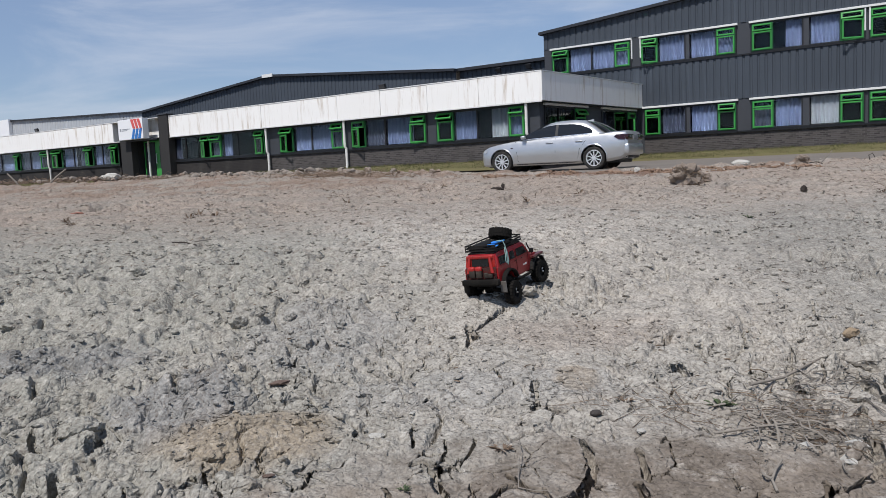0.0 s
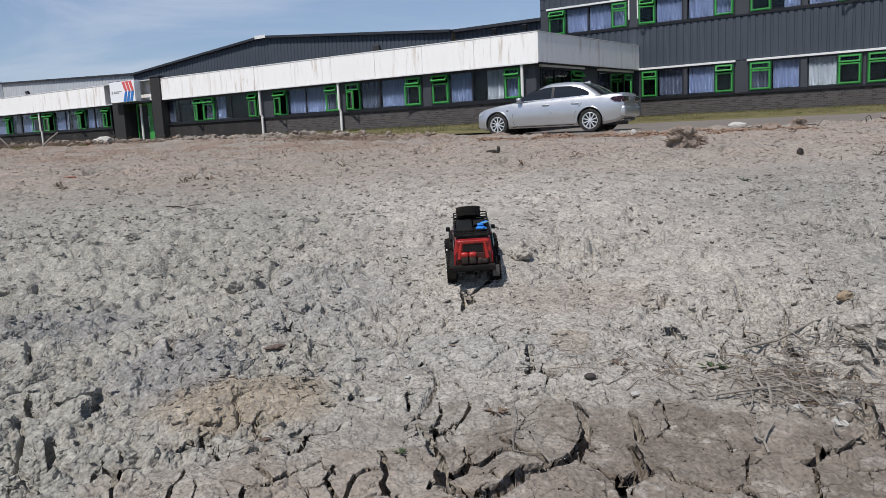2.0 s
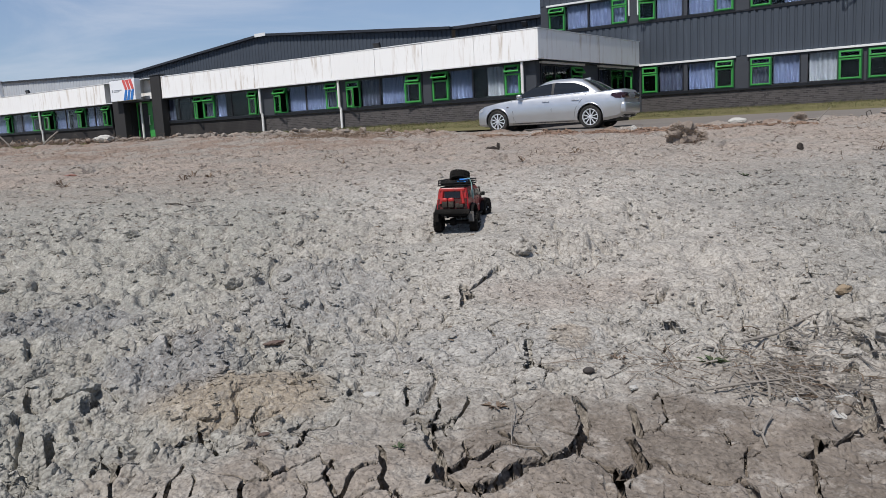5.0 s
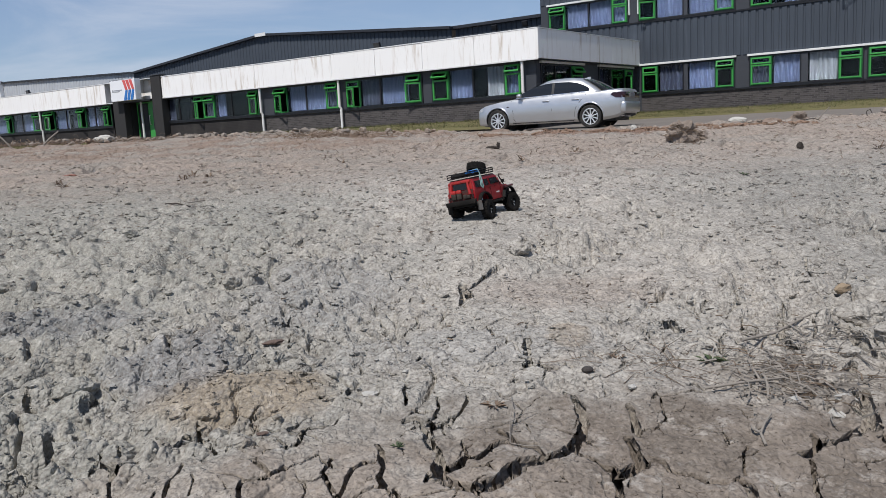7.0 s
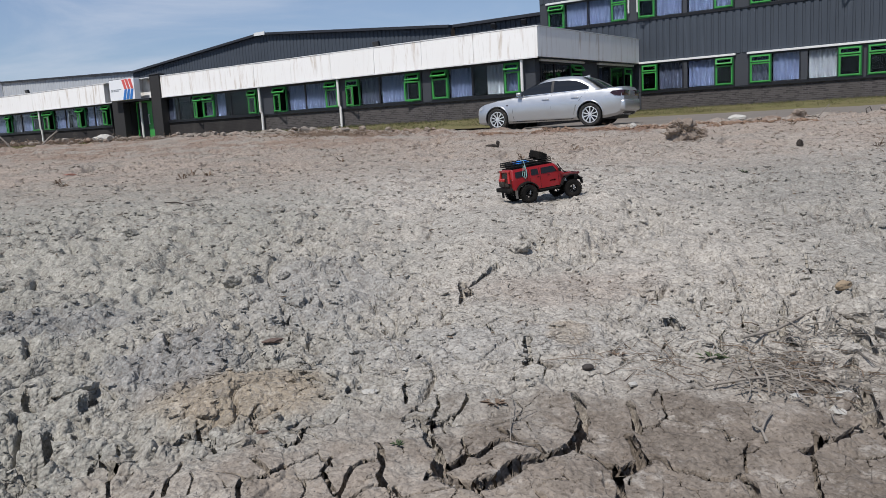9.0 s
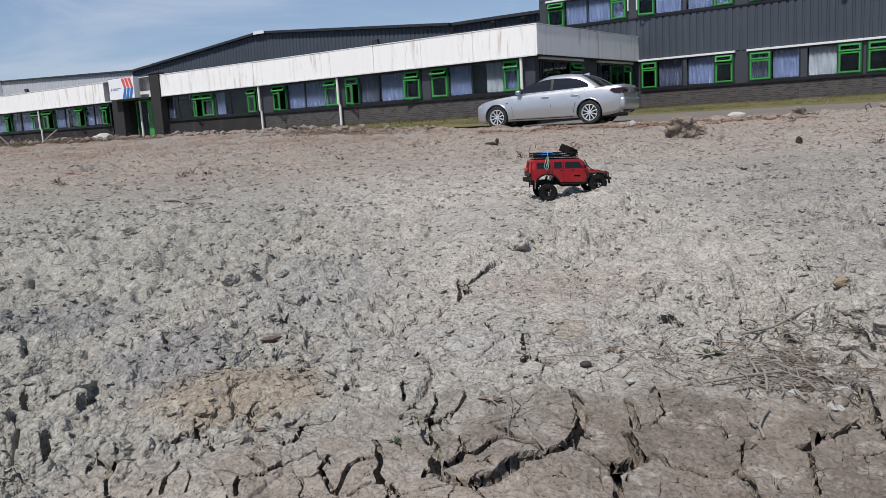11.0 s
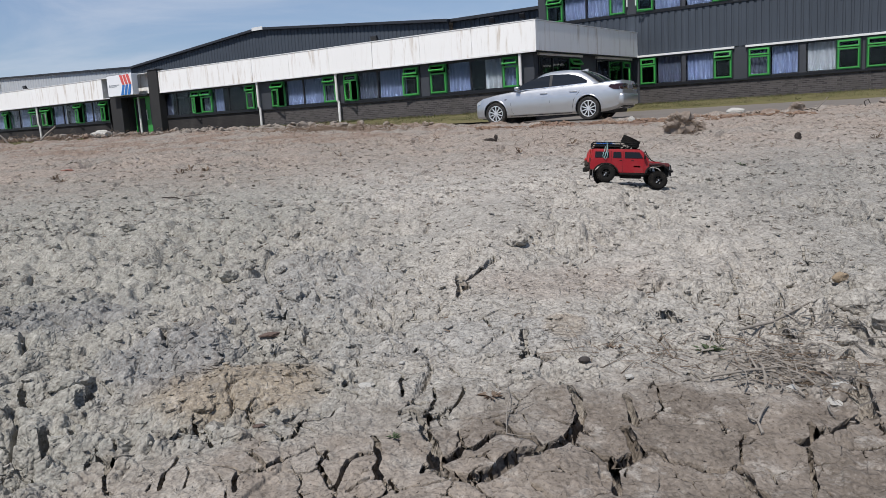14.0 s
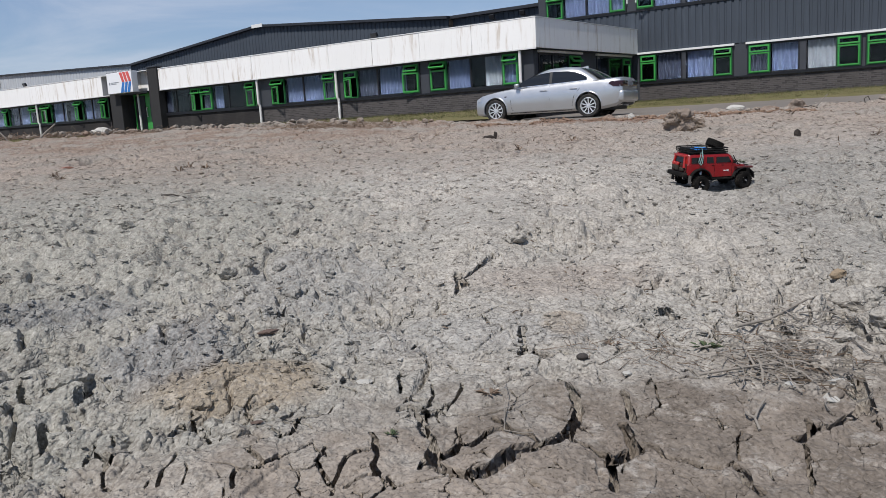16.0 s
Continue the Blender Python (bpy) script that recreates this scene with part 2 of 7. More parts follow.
def cut_cracks(x, y, z, calm):
    """Cut the cracks: points near an edge are drawn onto it, so that the walls lean back under the plates, and rubble lies in the wide ones."""
    sel = np.nonzero((y < 4.2) & (y > 1.30) & (np.abs(x) < 2.6) & (np.abs(np.arctan2(x, y + 0.4)) < radians(32)))[0]
    px, py = x[sel], y[sel]
    gap, gx, gy, depth = crack_field(px, py, CRACKS)
    fade = 0.0016 * np.clip(py - 2.7, 0, 2) + 0.012 * ease(px + 0.3 * grad_noise(px / 0.5, py / 0.5, 431), -0.75, -1.15)
    for size, seed, half, thr, deep in ((0.24, 401, 0.0040, 0.06, 0.035), (0.10, 421, 0.0036, 0.12, 0.022)):
        g2, hx, hy = seam_field(px, py, size, seed, half, thr)
        g2 = g2 + fade
        near = g2 < gap
        gap, depth = np.where(near, g2, gap), np.where(near, deep, depth)
        gx, gy = np.where(near, hx, gx), np.where(near, hy, gy)
    step = 0.0013 * np.hypot(px, py + 0.4)
    big = ease(depth, 0.02, 0.05)
    z[sel] += big * (calm[sel] - z[sel]) * (1 - ease(gap, 0.006, 0.03)) + big * 0.006 * (ease(gap, 0.07, 0.012)) * ease(fractal(px, py, 0.09, 2, 451), -0.2, 0.4)
    depth = np.minimum(depth * 1.5, 0.08)
    rim, wall = (gap >= 0) & (gap < step), (gap < 0) & (gap > -step)
    under = 0.008 + 0.09 * depth
    move = np.where(rim, -gap, np.where(wall, under - gap, 0.0))
    x[sel] += move * gx
    y[sel] += move * gy
    rubble = 0.020 * big * np.abs(fractal(px, py, 0.035, 3, 461))
    z[sel] -= np.where(wall, np.minimum(depth, 0.024), np.where(gap < 0, depth - rubble, 0.0))


CRACKS = []


def crack(half, deep, *pts):
    """A gap in the clay: half its width, its depth and the way it runs."""
    CRACKS.append((half, deep, pts))


# plates before the twigs
crack(0.0073, 0.05, (0.39, 2.47), (0.40, 2.43), (0.40, 2.38), (0.42, 2.35))
crack(0.0127, 0.07, (0.41, 2.33), (0.41, 2.26), (0.39, 2.21), (0.37, 2.18), (0.35, 2.12))
crack(0.0148, 0.055, (0.35, 2.13), (0.33, 2.10), (0.29, 2.07), (0.25, 2.05), (0.20, 2.01), (0.17, 1.99), (0.13, 1.95), (0.08, 1.93), (0.03, 1.95), (-0.01, 1.98), (-0.05, 2.00))
crack(0.0072, 0.05, (0.35, 2.12), (0.37, 2.06), (0.40, 2.03), (0.42, 2.01), (0.44, 1.98))
crack(0.0114, 0.07, (0.44, 1.98), (0.44, 1.94), (0.43, 1.89), (0.42, 1.84))
crack(0.0078, 0.05, (0.56, 2.33), (0.56, 2.27), (0.55, 2.21), (0.55, 2.17))
crack(0.0114, 0.07, (0.52, 2.15), (0.52, 2.10), (0.52, 2.05), (0.53, 2.03))
crack(0.0103, 0.045, (0.53, 2.03), (0.50, 2.01), (0.48, 1.99), (0.44, 1.96))
crack(0.0048, 0.03, (0.53, 2.05), (0.56, 2.04), (0.58, 2.03), (0.58, 1.99), (0.60, 1.97), (0.64, 1.96), (0.67, 1.94), (0.71, 1.93), (0.75, 1.92))
crack(0.0108, 0.06, (0.75, 1.92), (0.75, 1.89), (0.75, 1.85), (0.75, 1.82), (0.76, 1.79))
crack(0.0025, 0.02, (0.82, 2.08), (0.79, 2.02), (0.77, 1.96))
crack(0.0074, 0.045, (0.16, 2.23), (0.17, 2.21), (0.19, 2.18), (0.21, 2.15), (0.25, 2.14), (0.27, 2.09), (0.28, 2.05))
crack(0.0057, 0.04, (0.05, 2.09), (0.08, 2.09), (0.10, 2.11), (0.13, 2.14), (0.17, 2.16), (0.19, 2.17))
crack(0.0110, 0.045, (-0.02, 2.02), (0.00, 2.04), (0.04, 2.07), (0.05, 2.09))
crack(0.0033, 0.03, (0.05, 2.21), (0.05, 2.15), (0.05, 2.09))
crack(0.0053, 0.04, (0.07, 2.44), (0.06, 2.38), (0.04, 2.33), (0.02, 2.31))
# middle plates
crack(0.0027, 0.03, (-0.02, 2.47), (-0.02, 2.39), (-0.03, 2.36), (-0.05, 2.32))
crack(0.0096, 0.05, (-0.12, 2.32), (-0.09, 2.33), (-0.06, 2.31), (-0.04, 2.29), (-0.01, 2.30))
crack(0.0114, 0.07, (-0.06, 2.27), (-0.05, 2.22), (-0.04, 2.18), (-0.02, 2.13), (-0.02, 2.07), (-0.03, 2.03))
crack(0.0046, 0.04, (-0.13, 2.56), (-0.13, 2.50), (-0.12, 2.44))
crack(0.0072, 0.06, (-0.20, 2.17), (-0.18, 2.14), (-0.18, 2.09), (-0.17, 2.05), (-0.18, 2.01), (-0.17, 1.97))
crack(0.0030, 0.03, (-0.17, 1.97), (-0.19, 1.96), (-0.22, 1.94), (-0.25, 1.92))
crack(0.0045, 0.05, (-0.14, 1.95), (-0.13, 1.93), (-0.12, 1.89))
crack(0.0054, 0.05, (-0.23, 2.08), (-0.25, 2.06), (-0.26, 2.02), (-0.27, 1.97), (-0.28, 1.93), (-0.28, 1.89))
crack(0.0024, 0.03, (-0.20, 2.09), (-0.23, 2.08))
crack(0.0040, 0.04, (-0.32, 2.12), (-0.33, 2.08), (-0.34, 2.04))
crack(0.0062, 0.05, (-0.33, 2.02), (-0.32, 1.99), (-0.30, 1.96), (-0.28, 1.93))
crack(0.0060, 0.05, (-0.42, 2.30), (-0.43, 2.25), (-0.43, 2.21))
crack(0.0035, 0.03, (-0.41, 2.31), (-0.37, 2.32), (-0.34, 2.34), (-0.33, 2.37))
crack(0.0049, 0.04, (-0.53, 2.10), (-0.50, 2.06), (-0.47, 2.03))
crack(0.0056, 0.05, (-0.45, 2.07), (-0.46, 2.04), (-0.48, 2.02), (-0.50, 2.01), (-0.54, 1.99), (-0.54, 1.97), (-0.53, 1.92))
crack(0.0034, 0.03, (-0.47, 2.20), (-0.44, 2.22))
crack(0.0027, 0.02, (-0.58, 2.37), (-0.57, 2.32))
crack(0.0026, 0.02, (-0.63, 2.18), (-0.58, 2.19), (-0.55, 2.22))
crack(0.0066, 0.05, (-0.31, 2.56), (-0.31, 2.50))
crack(0.0122, 0.07, (0.31, 2.85), (0.30, 2.79), (0.30, 2.72), (0.29, 2.63))
# broken ground
crack(0.0092, 0.06, (-1.21, 2.34), (-1.20, 2.31), (-1.17, 2.25), (-1.16, 2.19), (-1.15, 2.13), (-1.14, 2.09), (-1.12, 2.04), (-1.10, 1.97))
crack(0.0088, 0.06, (-1.01, 2.17), (-0.98, 2.16), (-0.94, 2.13), (-0.92, 2.11))
crack(0.0052, 0.04, (-0.92, 2.11), (-0.89, 2.14), (-0.88, 2.16))
crack(0.0026, 0.03, (-1.01, 2.15), (-1.00, 2.11), (-1.00, 2.07))
crack(0.0027, 0.03, (-0.97, 2.26), (-0.95, 2.22))
crack(0.0027, 0.03, (-1.00, 2.22), (-0.99, 2.19))
crack(0.0051, 0.04, (-0.93, 2.10), (-0.92, 2.06), (-0.90, 2.02), (-0.87, 1.97))
crack(0.0033, 0.03, (-0.73, 2.10), (-0.73, 2.06), (-0.74, 2.02), (-0.73, 1.98), (-0.73, 1.94))
crack(0.0024, 0.03, (-0.68, 2.03), (-0.67, 1.99), (-0.66, 1.94))
crack(0.0080, 0.05, (-1.40, 2.59), (-1.36, 2.52), (-1.33, 2.49))
crack(0.0090, 0.05, (-1.17, 2.59), (-1.15, 2.54), (-1.17, 2.51))
crack(0.0073, 0.05, (-0.80, 2.27), (-0.77, 2.29), (-0.79, 2.33))
crack(0.0055, 0.04, (-0.77, 2.38), (-0.75, 2.32))
crack(0.0052, 0.04, (-0.68, 2.22), (-0.66, 2.18))
# holes and gaps farther on
crack(0.0103, 0.06, (1.27, 2.42), (1.32, 2.49), (1.35, 2.54))
crack(0.0208, 0.10, (1.27, 2.33), (1.25, 2.28), (1.22, 2.23), (1.21, 2.18), (1.19, 2.14))
crack(0.0070, 0.05, (1.19, 2.14), (1.14, 2.11), (1.09, 2.08), (1.05, 2.05), (1.01, 2.05), (0.99, 2.03))
crack(0.0068, 0.05, (1.01, 2.07), (0.98, 2.02), (0.96, 2.00), (0.94, 2.00))
crack(0.0048, 0.05, (0.95, 1.97), (0.93, 1.91), (0.91, 1.86), (0.89, 1.81), (0.87, 1.77))
crack(0.0076, 0.05, (0.27, 3.72), (0.21, 3.65), (0.16, 3.57), (0.11, 3.47), (0.09, 3.36), (0.07, 3.29))
crack(0.0201, 0.08, (0.12, 3.43), (0.10, 3.56))
crack(0.0124, 0.07, (0.85, 3.00), (0.89, 3.01), (0.89, 2.95), (0.91, 2.94))
crack(0.0122, 0.07, (1.10, 2.84), (1.14, 2.84))
crack(0.0157, 0.07, (1.26, 2.87), (1.23, 2.79))
crack(0.0108, 0.07, (1.23, 2.74), (1.23, 2.69))
crack(0.0245, 0.10, (1.46, 2.81), (1.46, 2.73), (1.46, 2.65), (1.47, 2.58))
crack(0.0115, 0.06, (0.00, 3.19), (0.02, 3.18))
crack(0.0068, 0.05, (0.70, 3.06), (0.74, 3.07))
crack(0.0068, 0.05, (0.38, 2.59), (0.33, 2.62))
crack(0.0042, 0.04, (1.74, 3.74), (1.67, 3.57), (1.64, 3.45))
crack(0.0086, 0.05, (1.61, 3.73), (1.56, 3.69))
crack(0.0071, 0.05, (-0.64, 3.17), (-0.62, 3.23), (-0.59, 3.27))


def lane(x, y):
    """1 on the strip that the truck has rolled flat."""
    d = np.full(np.shape(x), 9.0)
    pts = [(0.15, 3.55), (0.15, 4.1), (0.3, 4.8), (0.8, 5.22), (1.3, 5.17), (2.1, 5.4)]
    for (x0, y0), (x1, y1) in zip(pts, pts[1:]):
        dx, dy = x1 - x0, y1 - y0
        t = np.clip(((x - x0) * dx + (y - y0) * dy) / (dx * dx + dy * dy), 0, 1)
        d = np.minimum(d, np.hypot(x - x0 - t * dx, y - y0 - t * dy))
    return ease(d, 0.32, 0.15)


def plates(x, y):
    """Where the clay has dried to large smooth plates."""
    return ease(y + 0.30 * grad_noise(x / 0.5, y / 0.5, 41) - 0.12 * x, 2.62, 2.30) * ease(x + 0.25 * grad_noise(x / 0.4, y / 0.4, 42) + 1.2 * np.clip(2.35 - y, 0, 1), -0.75, -0.30)


def billow(x, y, size, octaves, seed, gain=0.5):
    """Rounded lumps with sharp creases between them."""
    total, amp, f = 0.0, 1.0, 1.0 / size
    for o in range(octaves):
        total = total + amp * (np.abs(grad_noise(x * f + 11.7 * o, y * f - 5.3 * o, seed + o)) * 2 - 0.62)
        amp, f = amp * gain, f * 2.07
    return total


def ground_z(x, y):
    x, y = np.asarray(x, float), np.asarray(y, float)
    a, n = along(x, y)
    z = lie(x, y)
    side = np.abs(np.arctan2(x, y + 0.4))
    fine = ease(side, radians(32), radians(30)) * ease(y, 0.9, 1.35)       # the small relief is built before the camera alone
    far, berm = ease(y, 5.5, 9.0), ease(n, 11.5, 15.5) * ease(n, 18.5, 16.5)
    field = ease(n, 18.6, 17.0)
    p, track = plates(x, y), lane(x, y)
    near, close = ease(y, 8.0, 5.0), ease(y, 3.9, 2.8)
    lumpy = ease(x + 0.45 * grad_noise(x / 0.8, y / 0.8, 7) - 0.10 * (y - 2.5), 0.0, -0.80) * ease(y, 6.4, 4.6) * (1 - p)
    lumpy = lumpy * (1 - 0.75 * ease(np.hypot((x + 0.68) / 0.32, (y - 2.55) / 0.20), 1.15, 0.7))      # a smooth patch of sand
    twiggy = ease(np.hypot((x - 1.2) / 0.55, (y - 2.65) / 0.42) + 0.3 * grad_noise(x / 0.25, y / 0.25, 9), 1.25, 0.75)
    silted = ease(fractal(x, y * 0.55, 1.2, 2, 14), -0.10, 0.40) * ease(y, 2.5, 3.1)      # smoother stretches
    flat = (1 - lumpy) * (1 - 0.92 * p) * (1 - 0.60 * silted) * (1 - 0.60 * track)
    wx = x + 0.035 * grad_noise(x / 0.18, y / 0.18, 61) + 0.006 * grad_noise(x / 0.05, y / 0.05, 63)
    wy = y + 0.035 * grad_noise(x / 0.18, y / 0.18, 62) + 0.006 * grad_noise(x / 0.05, y / 0.05, 64)
    tufty = ease(fractal(x, y * 0.55, 1.3, 2, 331), -0.05, 0.40)            # heaved patches farther on
    z = z + field * (0.022 - 0.012 * track) * fractal(x, y, 0.7, 3, 11)
    z = z + field * (berm * (0.10 * np.abs(fractal(x, y, 0.9, 4, 31)) - 0.05 + 0.045 * billow(x, y, 0.40, 3, 231, 0.55)) + far * (0.028 * fractal(x, y, 1.1, 3, 32, 0.6) + (0.012 + 0.045 * tufty) * billow(wx, wy, 0.45, 4, 33, 0.45)))
    w = field * fine
    # heaps of clods to one side: rounded, deeply creased, of several sizes
    z = z + field * lumpy * (0.2 + 0.8 * fine) * (0.034 * billow(wx, wy, 0.34, 2, 66, 0.5) + fine * (0.027 * billow(wx, wy, 0.13, 4, 67, 0.42)))
    # crusted, flaking ground elsewhere: low swells and small broken edges
    patchy = ease(fractal(x, y, 0.40, 2, 163), -0.30, 0.40)
    broken = ease(fractal(x, y * 0.7, 0.55, 2, 263) + hump(x, y, 0.55, 3.95, 0.45, 0.28, 0.5) + hump(x, y, 1.35, 3.2, 0.6, 0.4, 0.3), 0.0, 0.35)            # where the crust has come up in lumps
    h = fractal(wx, wy * 0.8, 0.34, 4, 71, 0.5)
    z = z + w * flat * 0.020 * h * (0.45 + 0.55 * patchy)
    z = z + w * flat * near * ((0.004 + 0.008 * patchy + 0.006 * twiggy) * billow(wx, wy, 0.11, 4, 72, 0.42) + 0.046 * broken * billow(wx, wy, 0.21, 3, 172, 0.48))
    z = z + w * flat * near * 0.0020 * fractal(wx, wy, 0.045, 2, 73, 0.5)
    # crumbs standing apart with grooves round them
    for size, amp, groove, seed, k in ((0.19, 0.030, 0.16, 174, flat * near * broken), (0.085, 0.015, 0.18, 74, flat * near * (0.3 * patchy + 0.7 * broken)), (0.034, 0.0050, 0.24, 75, (flat * (0.35 + 0.65 * patchy) + 0.6 * lumpy) * close)):
        d1, d2, rid = cells(wx, wy, size, seed)
        z = z + w * k * amp * (ease(d2 - d1, 0.0, groove) * (0.35 + 0.65 * rid) - 0.5)
    # gaping crevices along some of the joints, and pits where clods have dropped out
    for size, width, deep, seed, thr, k in ((0.36, 0.020, 0.048, 77, 0.0, flat * near), (0.17, 0.014, 0.030, 78, 0.0, flat * near), (0.22, 0.022, 0.048, 79, -0.08, lumpy), (0.10, 0.011, 0.022, 179, -0.05, lumpy * close), (0.9, 0.06, 0.08, 88, 0.0, far)):
        d1, d2, rid = cells(wx, wy, size, seed)
        gap = ease(fractal(x, y, size * 1.6, 2, seed + 5), thr, thr + 0.25)
        z = z - w * k * deep * gap * (1 - ease((d2 - d1) * size, width * 0.1, width * (0.6 + 0.7 * gap)))
    for size, deep, seed, few in ((0.21, 0.040, 85, 0.93), (0.08, 0.022, 86, 0.92)):
        d1, d2, rid = cells(wx * 0.6, wy * 1.0, size, seed)
        z = z - w * (flat + lumpy) * near * deep * (rid > few) * ease(d1, 0.30, 0.18)
    # the plates: each a little domed and tilted, with grit and shallow dents
    d1, d2, rid = cells(wx, wy, 0.24, 83)
    z = z + w * p * (0.016 * (rid - 0.5) - 0.012 * d1 ** 2 + 0.0035 * fractal(x, y, 0.06, 4, 84, 0.62) + 0.0016 * billow(x, y, 0.02, 2, 87))
    z = z + w * twiggy * 0.018 * fractal(x, y, 0.14, 3, 91)
    # a sunken hollow of dark shale at one edge, and a mound of sand
    hollow = ease(np.hypot((x + 1.36) / 0.24, (y - 2.08) / 0.26) + 0.25 * grad_noise(x / 0.1, y / 0.1, 92), 1.05, 0.9)
    z = z + w * hollow * (-0.05 + 0.014 * billow(x, y, 0.05, 3, 93, 0.5))
    z = z + hump(x, y, -0.68, 2.55, 0.20, 0.10, 0.030)
    return z


def ground_at(x, y):
    return float(ground_z(np.array([x]), np.array([y]))[0])


# ---- clay: pale grey and beige, with brown plates, a patch of sand and bluish stains ----
def clay_material(name="dry_clay", zones=True):
    m, t, b = material(name, (0.36, 0.33, 0.29), 0.95, spec=0.12)
    v = coords(t) if zones else mapped(t, t.nodes.new("ShaderNodeNewGeometry").outputs["Position"], (1.0, 1.0, 1.0))
    sep = t.nodes.new("ShaderNodeSeparateXYZ")
    t.links.new(v, sep.inputs[0])
    X, Y = sep.outputs[0], sep.outputs[1]
    big, mid = noise_tex(t, v, 0.9, 4, 0.6), noise_tex(t, v, 5.0, 5, 0.65)
    fine, grit = noise_tex(t, v, 24.0, 3, 0.6), noise_tex(t, v, 85.0, 1, 0.5)
    # bent coordinates, so that the little cracks wander
    warp = t.nodes.new("ShaderNodeTexNoise")
    put(t, warp.inputs["Vector"], v)
    warp.inputs["Scale"].default_value, warp.inputs["Detail"].default_value = 16.0, 3.0
    bent = t.nodes.new("ShaderNodeVectorMath")
    bent.operation = "MULTIPLY_ADD"
    t.links.new(warp.outputs["Color"], bent.inputs[0])
    bent.inputs[1].default_value = (0.06, 0.06, 0.0)
    t.links.new(v, bent.inputs[2])
    w = bent.outputs[0]
    crazing = span(t, voronoi_tex(t, w, 11.0, "DISTANCE_TO_EDGE"), 0.0, 0.075)
    crazing_fine = span(t, voronoi_tex(t, w, 31.0, "DISTANCE_TO_EDGE"), 0.0, 0.10)
    lump_v = mapped(t, w, (1, 0.7, 1))       # crumbs reach deeper than they are wide
    crumb = voronoi_tex(t, lump_v, 70.0, "F1")

    def blob(cx, cy, rx, ry, soft=0.5, wob=0.9):
        q = mapped(t, v, (1 / rx, 1 / ry, 0), loc=(-cx / rx, -cy / ry, 0))
        n = t.nodes.new("ShaderNodeVectorMath")
        n.operation = "LENGTH"
        t.links.new(q, n.inputs[0])
        d = calc(t, "ADD", n.outputs["Value"], calc(t, "MULTIPLY", calc(t, "SUBTRACT", mid, 0.5), wob))
        return span(t, d, 1.0 - soft * 0.5, 1.0 + soft * 0.5, 1.0, 0.0)

    col = mix(t, span(t, big, 0.35, 0.65), (0.440, 0.413, 0.365), (0.500, 0.460, 0.402))
    col = mix(t, span(t, mid, 0.42, 0.68, 0.0, 0.4), col, (0.36, 0.335, 0.295))
    # greenish grey clods to one side, pinkish earth towards the berm
    left = span(t, calc(t, "ADD", X, calc(t, "ADD", calc(t, "MULTIPLY", big, 1.6), calc(t, "MULTIPLY", mid, 0.6))), 1.35, -0.3)
    col = mix(t, calc(t, "MULTIPLY", left, 0.70), col, (0.320, 0.315, 0.272))
    silt = calc(t, "MULTIPLY", span(t, calc(t, "ADD", Y, mid), 5.0, 6.5), span(t, calc(t, "ADD", Y, calc(t, "MULTIPLY", mid, 3.0)), 12.5, 9.0))
    col = mix(t, calc(t, "MULTIPLY", calc(t, "MULTIPLY", silt, span(t, big, 0.32, 0.48)), calc(t, "MULTIPLY", span(t, calc(t, "ADD", X, calc(t, "MULTIPLY", big, 1.2)), -1.4, 0.4), 0.5)), col, (0.575, 0.535, 0.475))
    right = calc(t, "MULTIPLY", span(t, calc(t, "SUBTRACT", X, calc(t, "MULTIPLY", mid, 0.8)), 0.7, 1.9), span(t, Y, 8.5, 6.0))
    col = mix(t, calc(t, "MULTIPLY", right, span(t, big, 0.35, 0.6, 0.45, 0.9)), col, (0.315, 0.302, 0.270))
    rosy = calc(t, "MULTIPLY", span(t, calc(t, "ADD", Y, calc(t, "MULTIPLY", mid, 4.0)), 7.5, 11.5), span(t, big, 0.30, 0.60, 0.45, 1.0))
    col = mix(t, calc(t, "MULTIPLY", rosy, 0.9), col, (0.47, 0.385, 0.315))
    rust = calc(t, "MULTIPLY", span(t, calc(t, "ADD", Y, calc(t, "MULTIPLY", mid, 5.0)), 14.5, 18.0), span(t, big, 0.42, 0.58))
    col = mix(t, calc(t, "MULTIPLY", rust, 0.7), col, (0.30, 0.195, 0.135))
    plate = blob(0.72, 1.44, 1.62, 1.00, 0.6, 1.5)
    col = mix(t, calc(t, "MULTIPLY", plate, 0.88), col, mix(t, span(t, mid, 0.35, 0.7), (0.155, 0.124, 0.098), (0.265, 0.219, 0.178)))
    col = mix(t, calc(t, "MULTIPLY", blob(-0.45, 1.75, 0.75, 0.42, 0.7, 1.4), 0.6), col, (0.38, 0.325, 0.27))
    col = mix(t, calc(t, "MULTIPLY", blob(-0.67, 2.53, 0.27, 0.17, 0.7, 1.1), 0.62), col, (0.37, 0.285, 0.19))
    col = mix(t, calc(t, "MULTIPLY", blob(0.47, 2.88, 0.08, 0.12), 0.6), col, (0.38, 0.28, 0.17))
    col = mix(t, calc(t, "MULTIPLY", blob(-0.96, 2.76, 0.22, 0.20, 0.8, 1.3), 0.6), col, (0.245, 0.248, 0.255))
    col = mix(t, calc(t, "MULTIPLY", blob(-1.62, 3.25, 0.42, 0.22, 0.8, 1.3), 0.6), col, (0.225, 0.228, 0.232))
    col = mix(t, calc(t, "MULTIPLY", blob(0.10, 2.85, 0.55, 0.16), 0.35), col, (0.36, 0.36, 0.35))
    col = mix(t, calc(t, "MULTIPLY", blob(-0.55, 3.55, 0.35, 0.5), 0.4), col, (0.295, 0.298, 0.298))
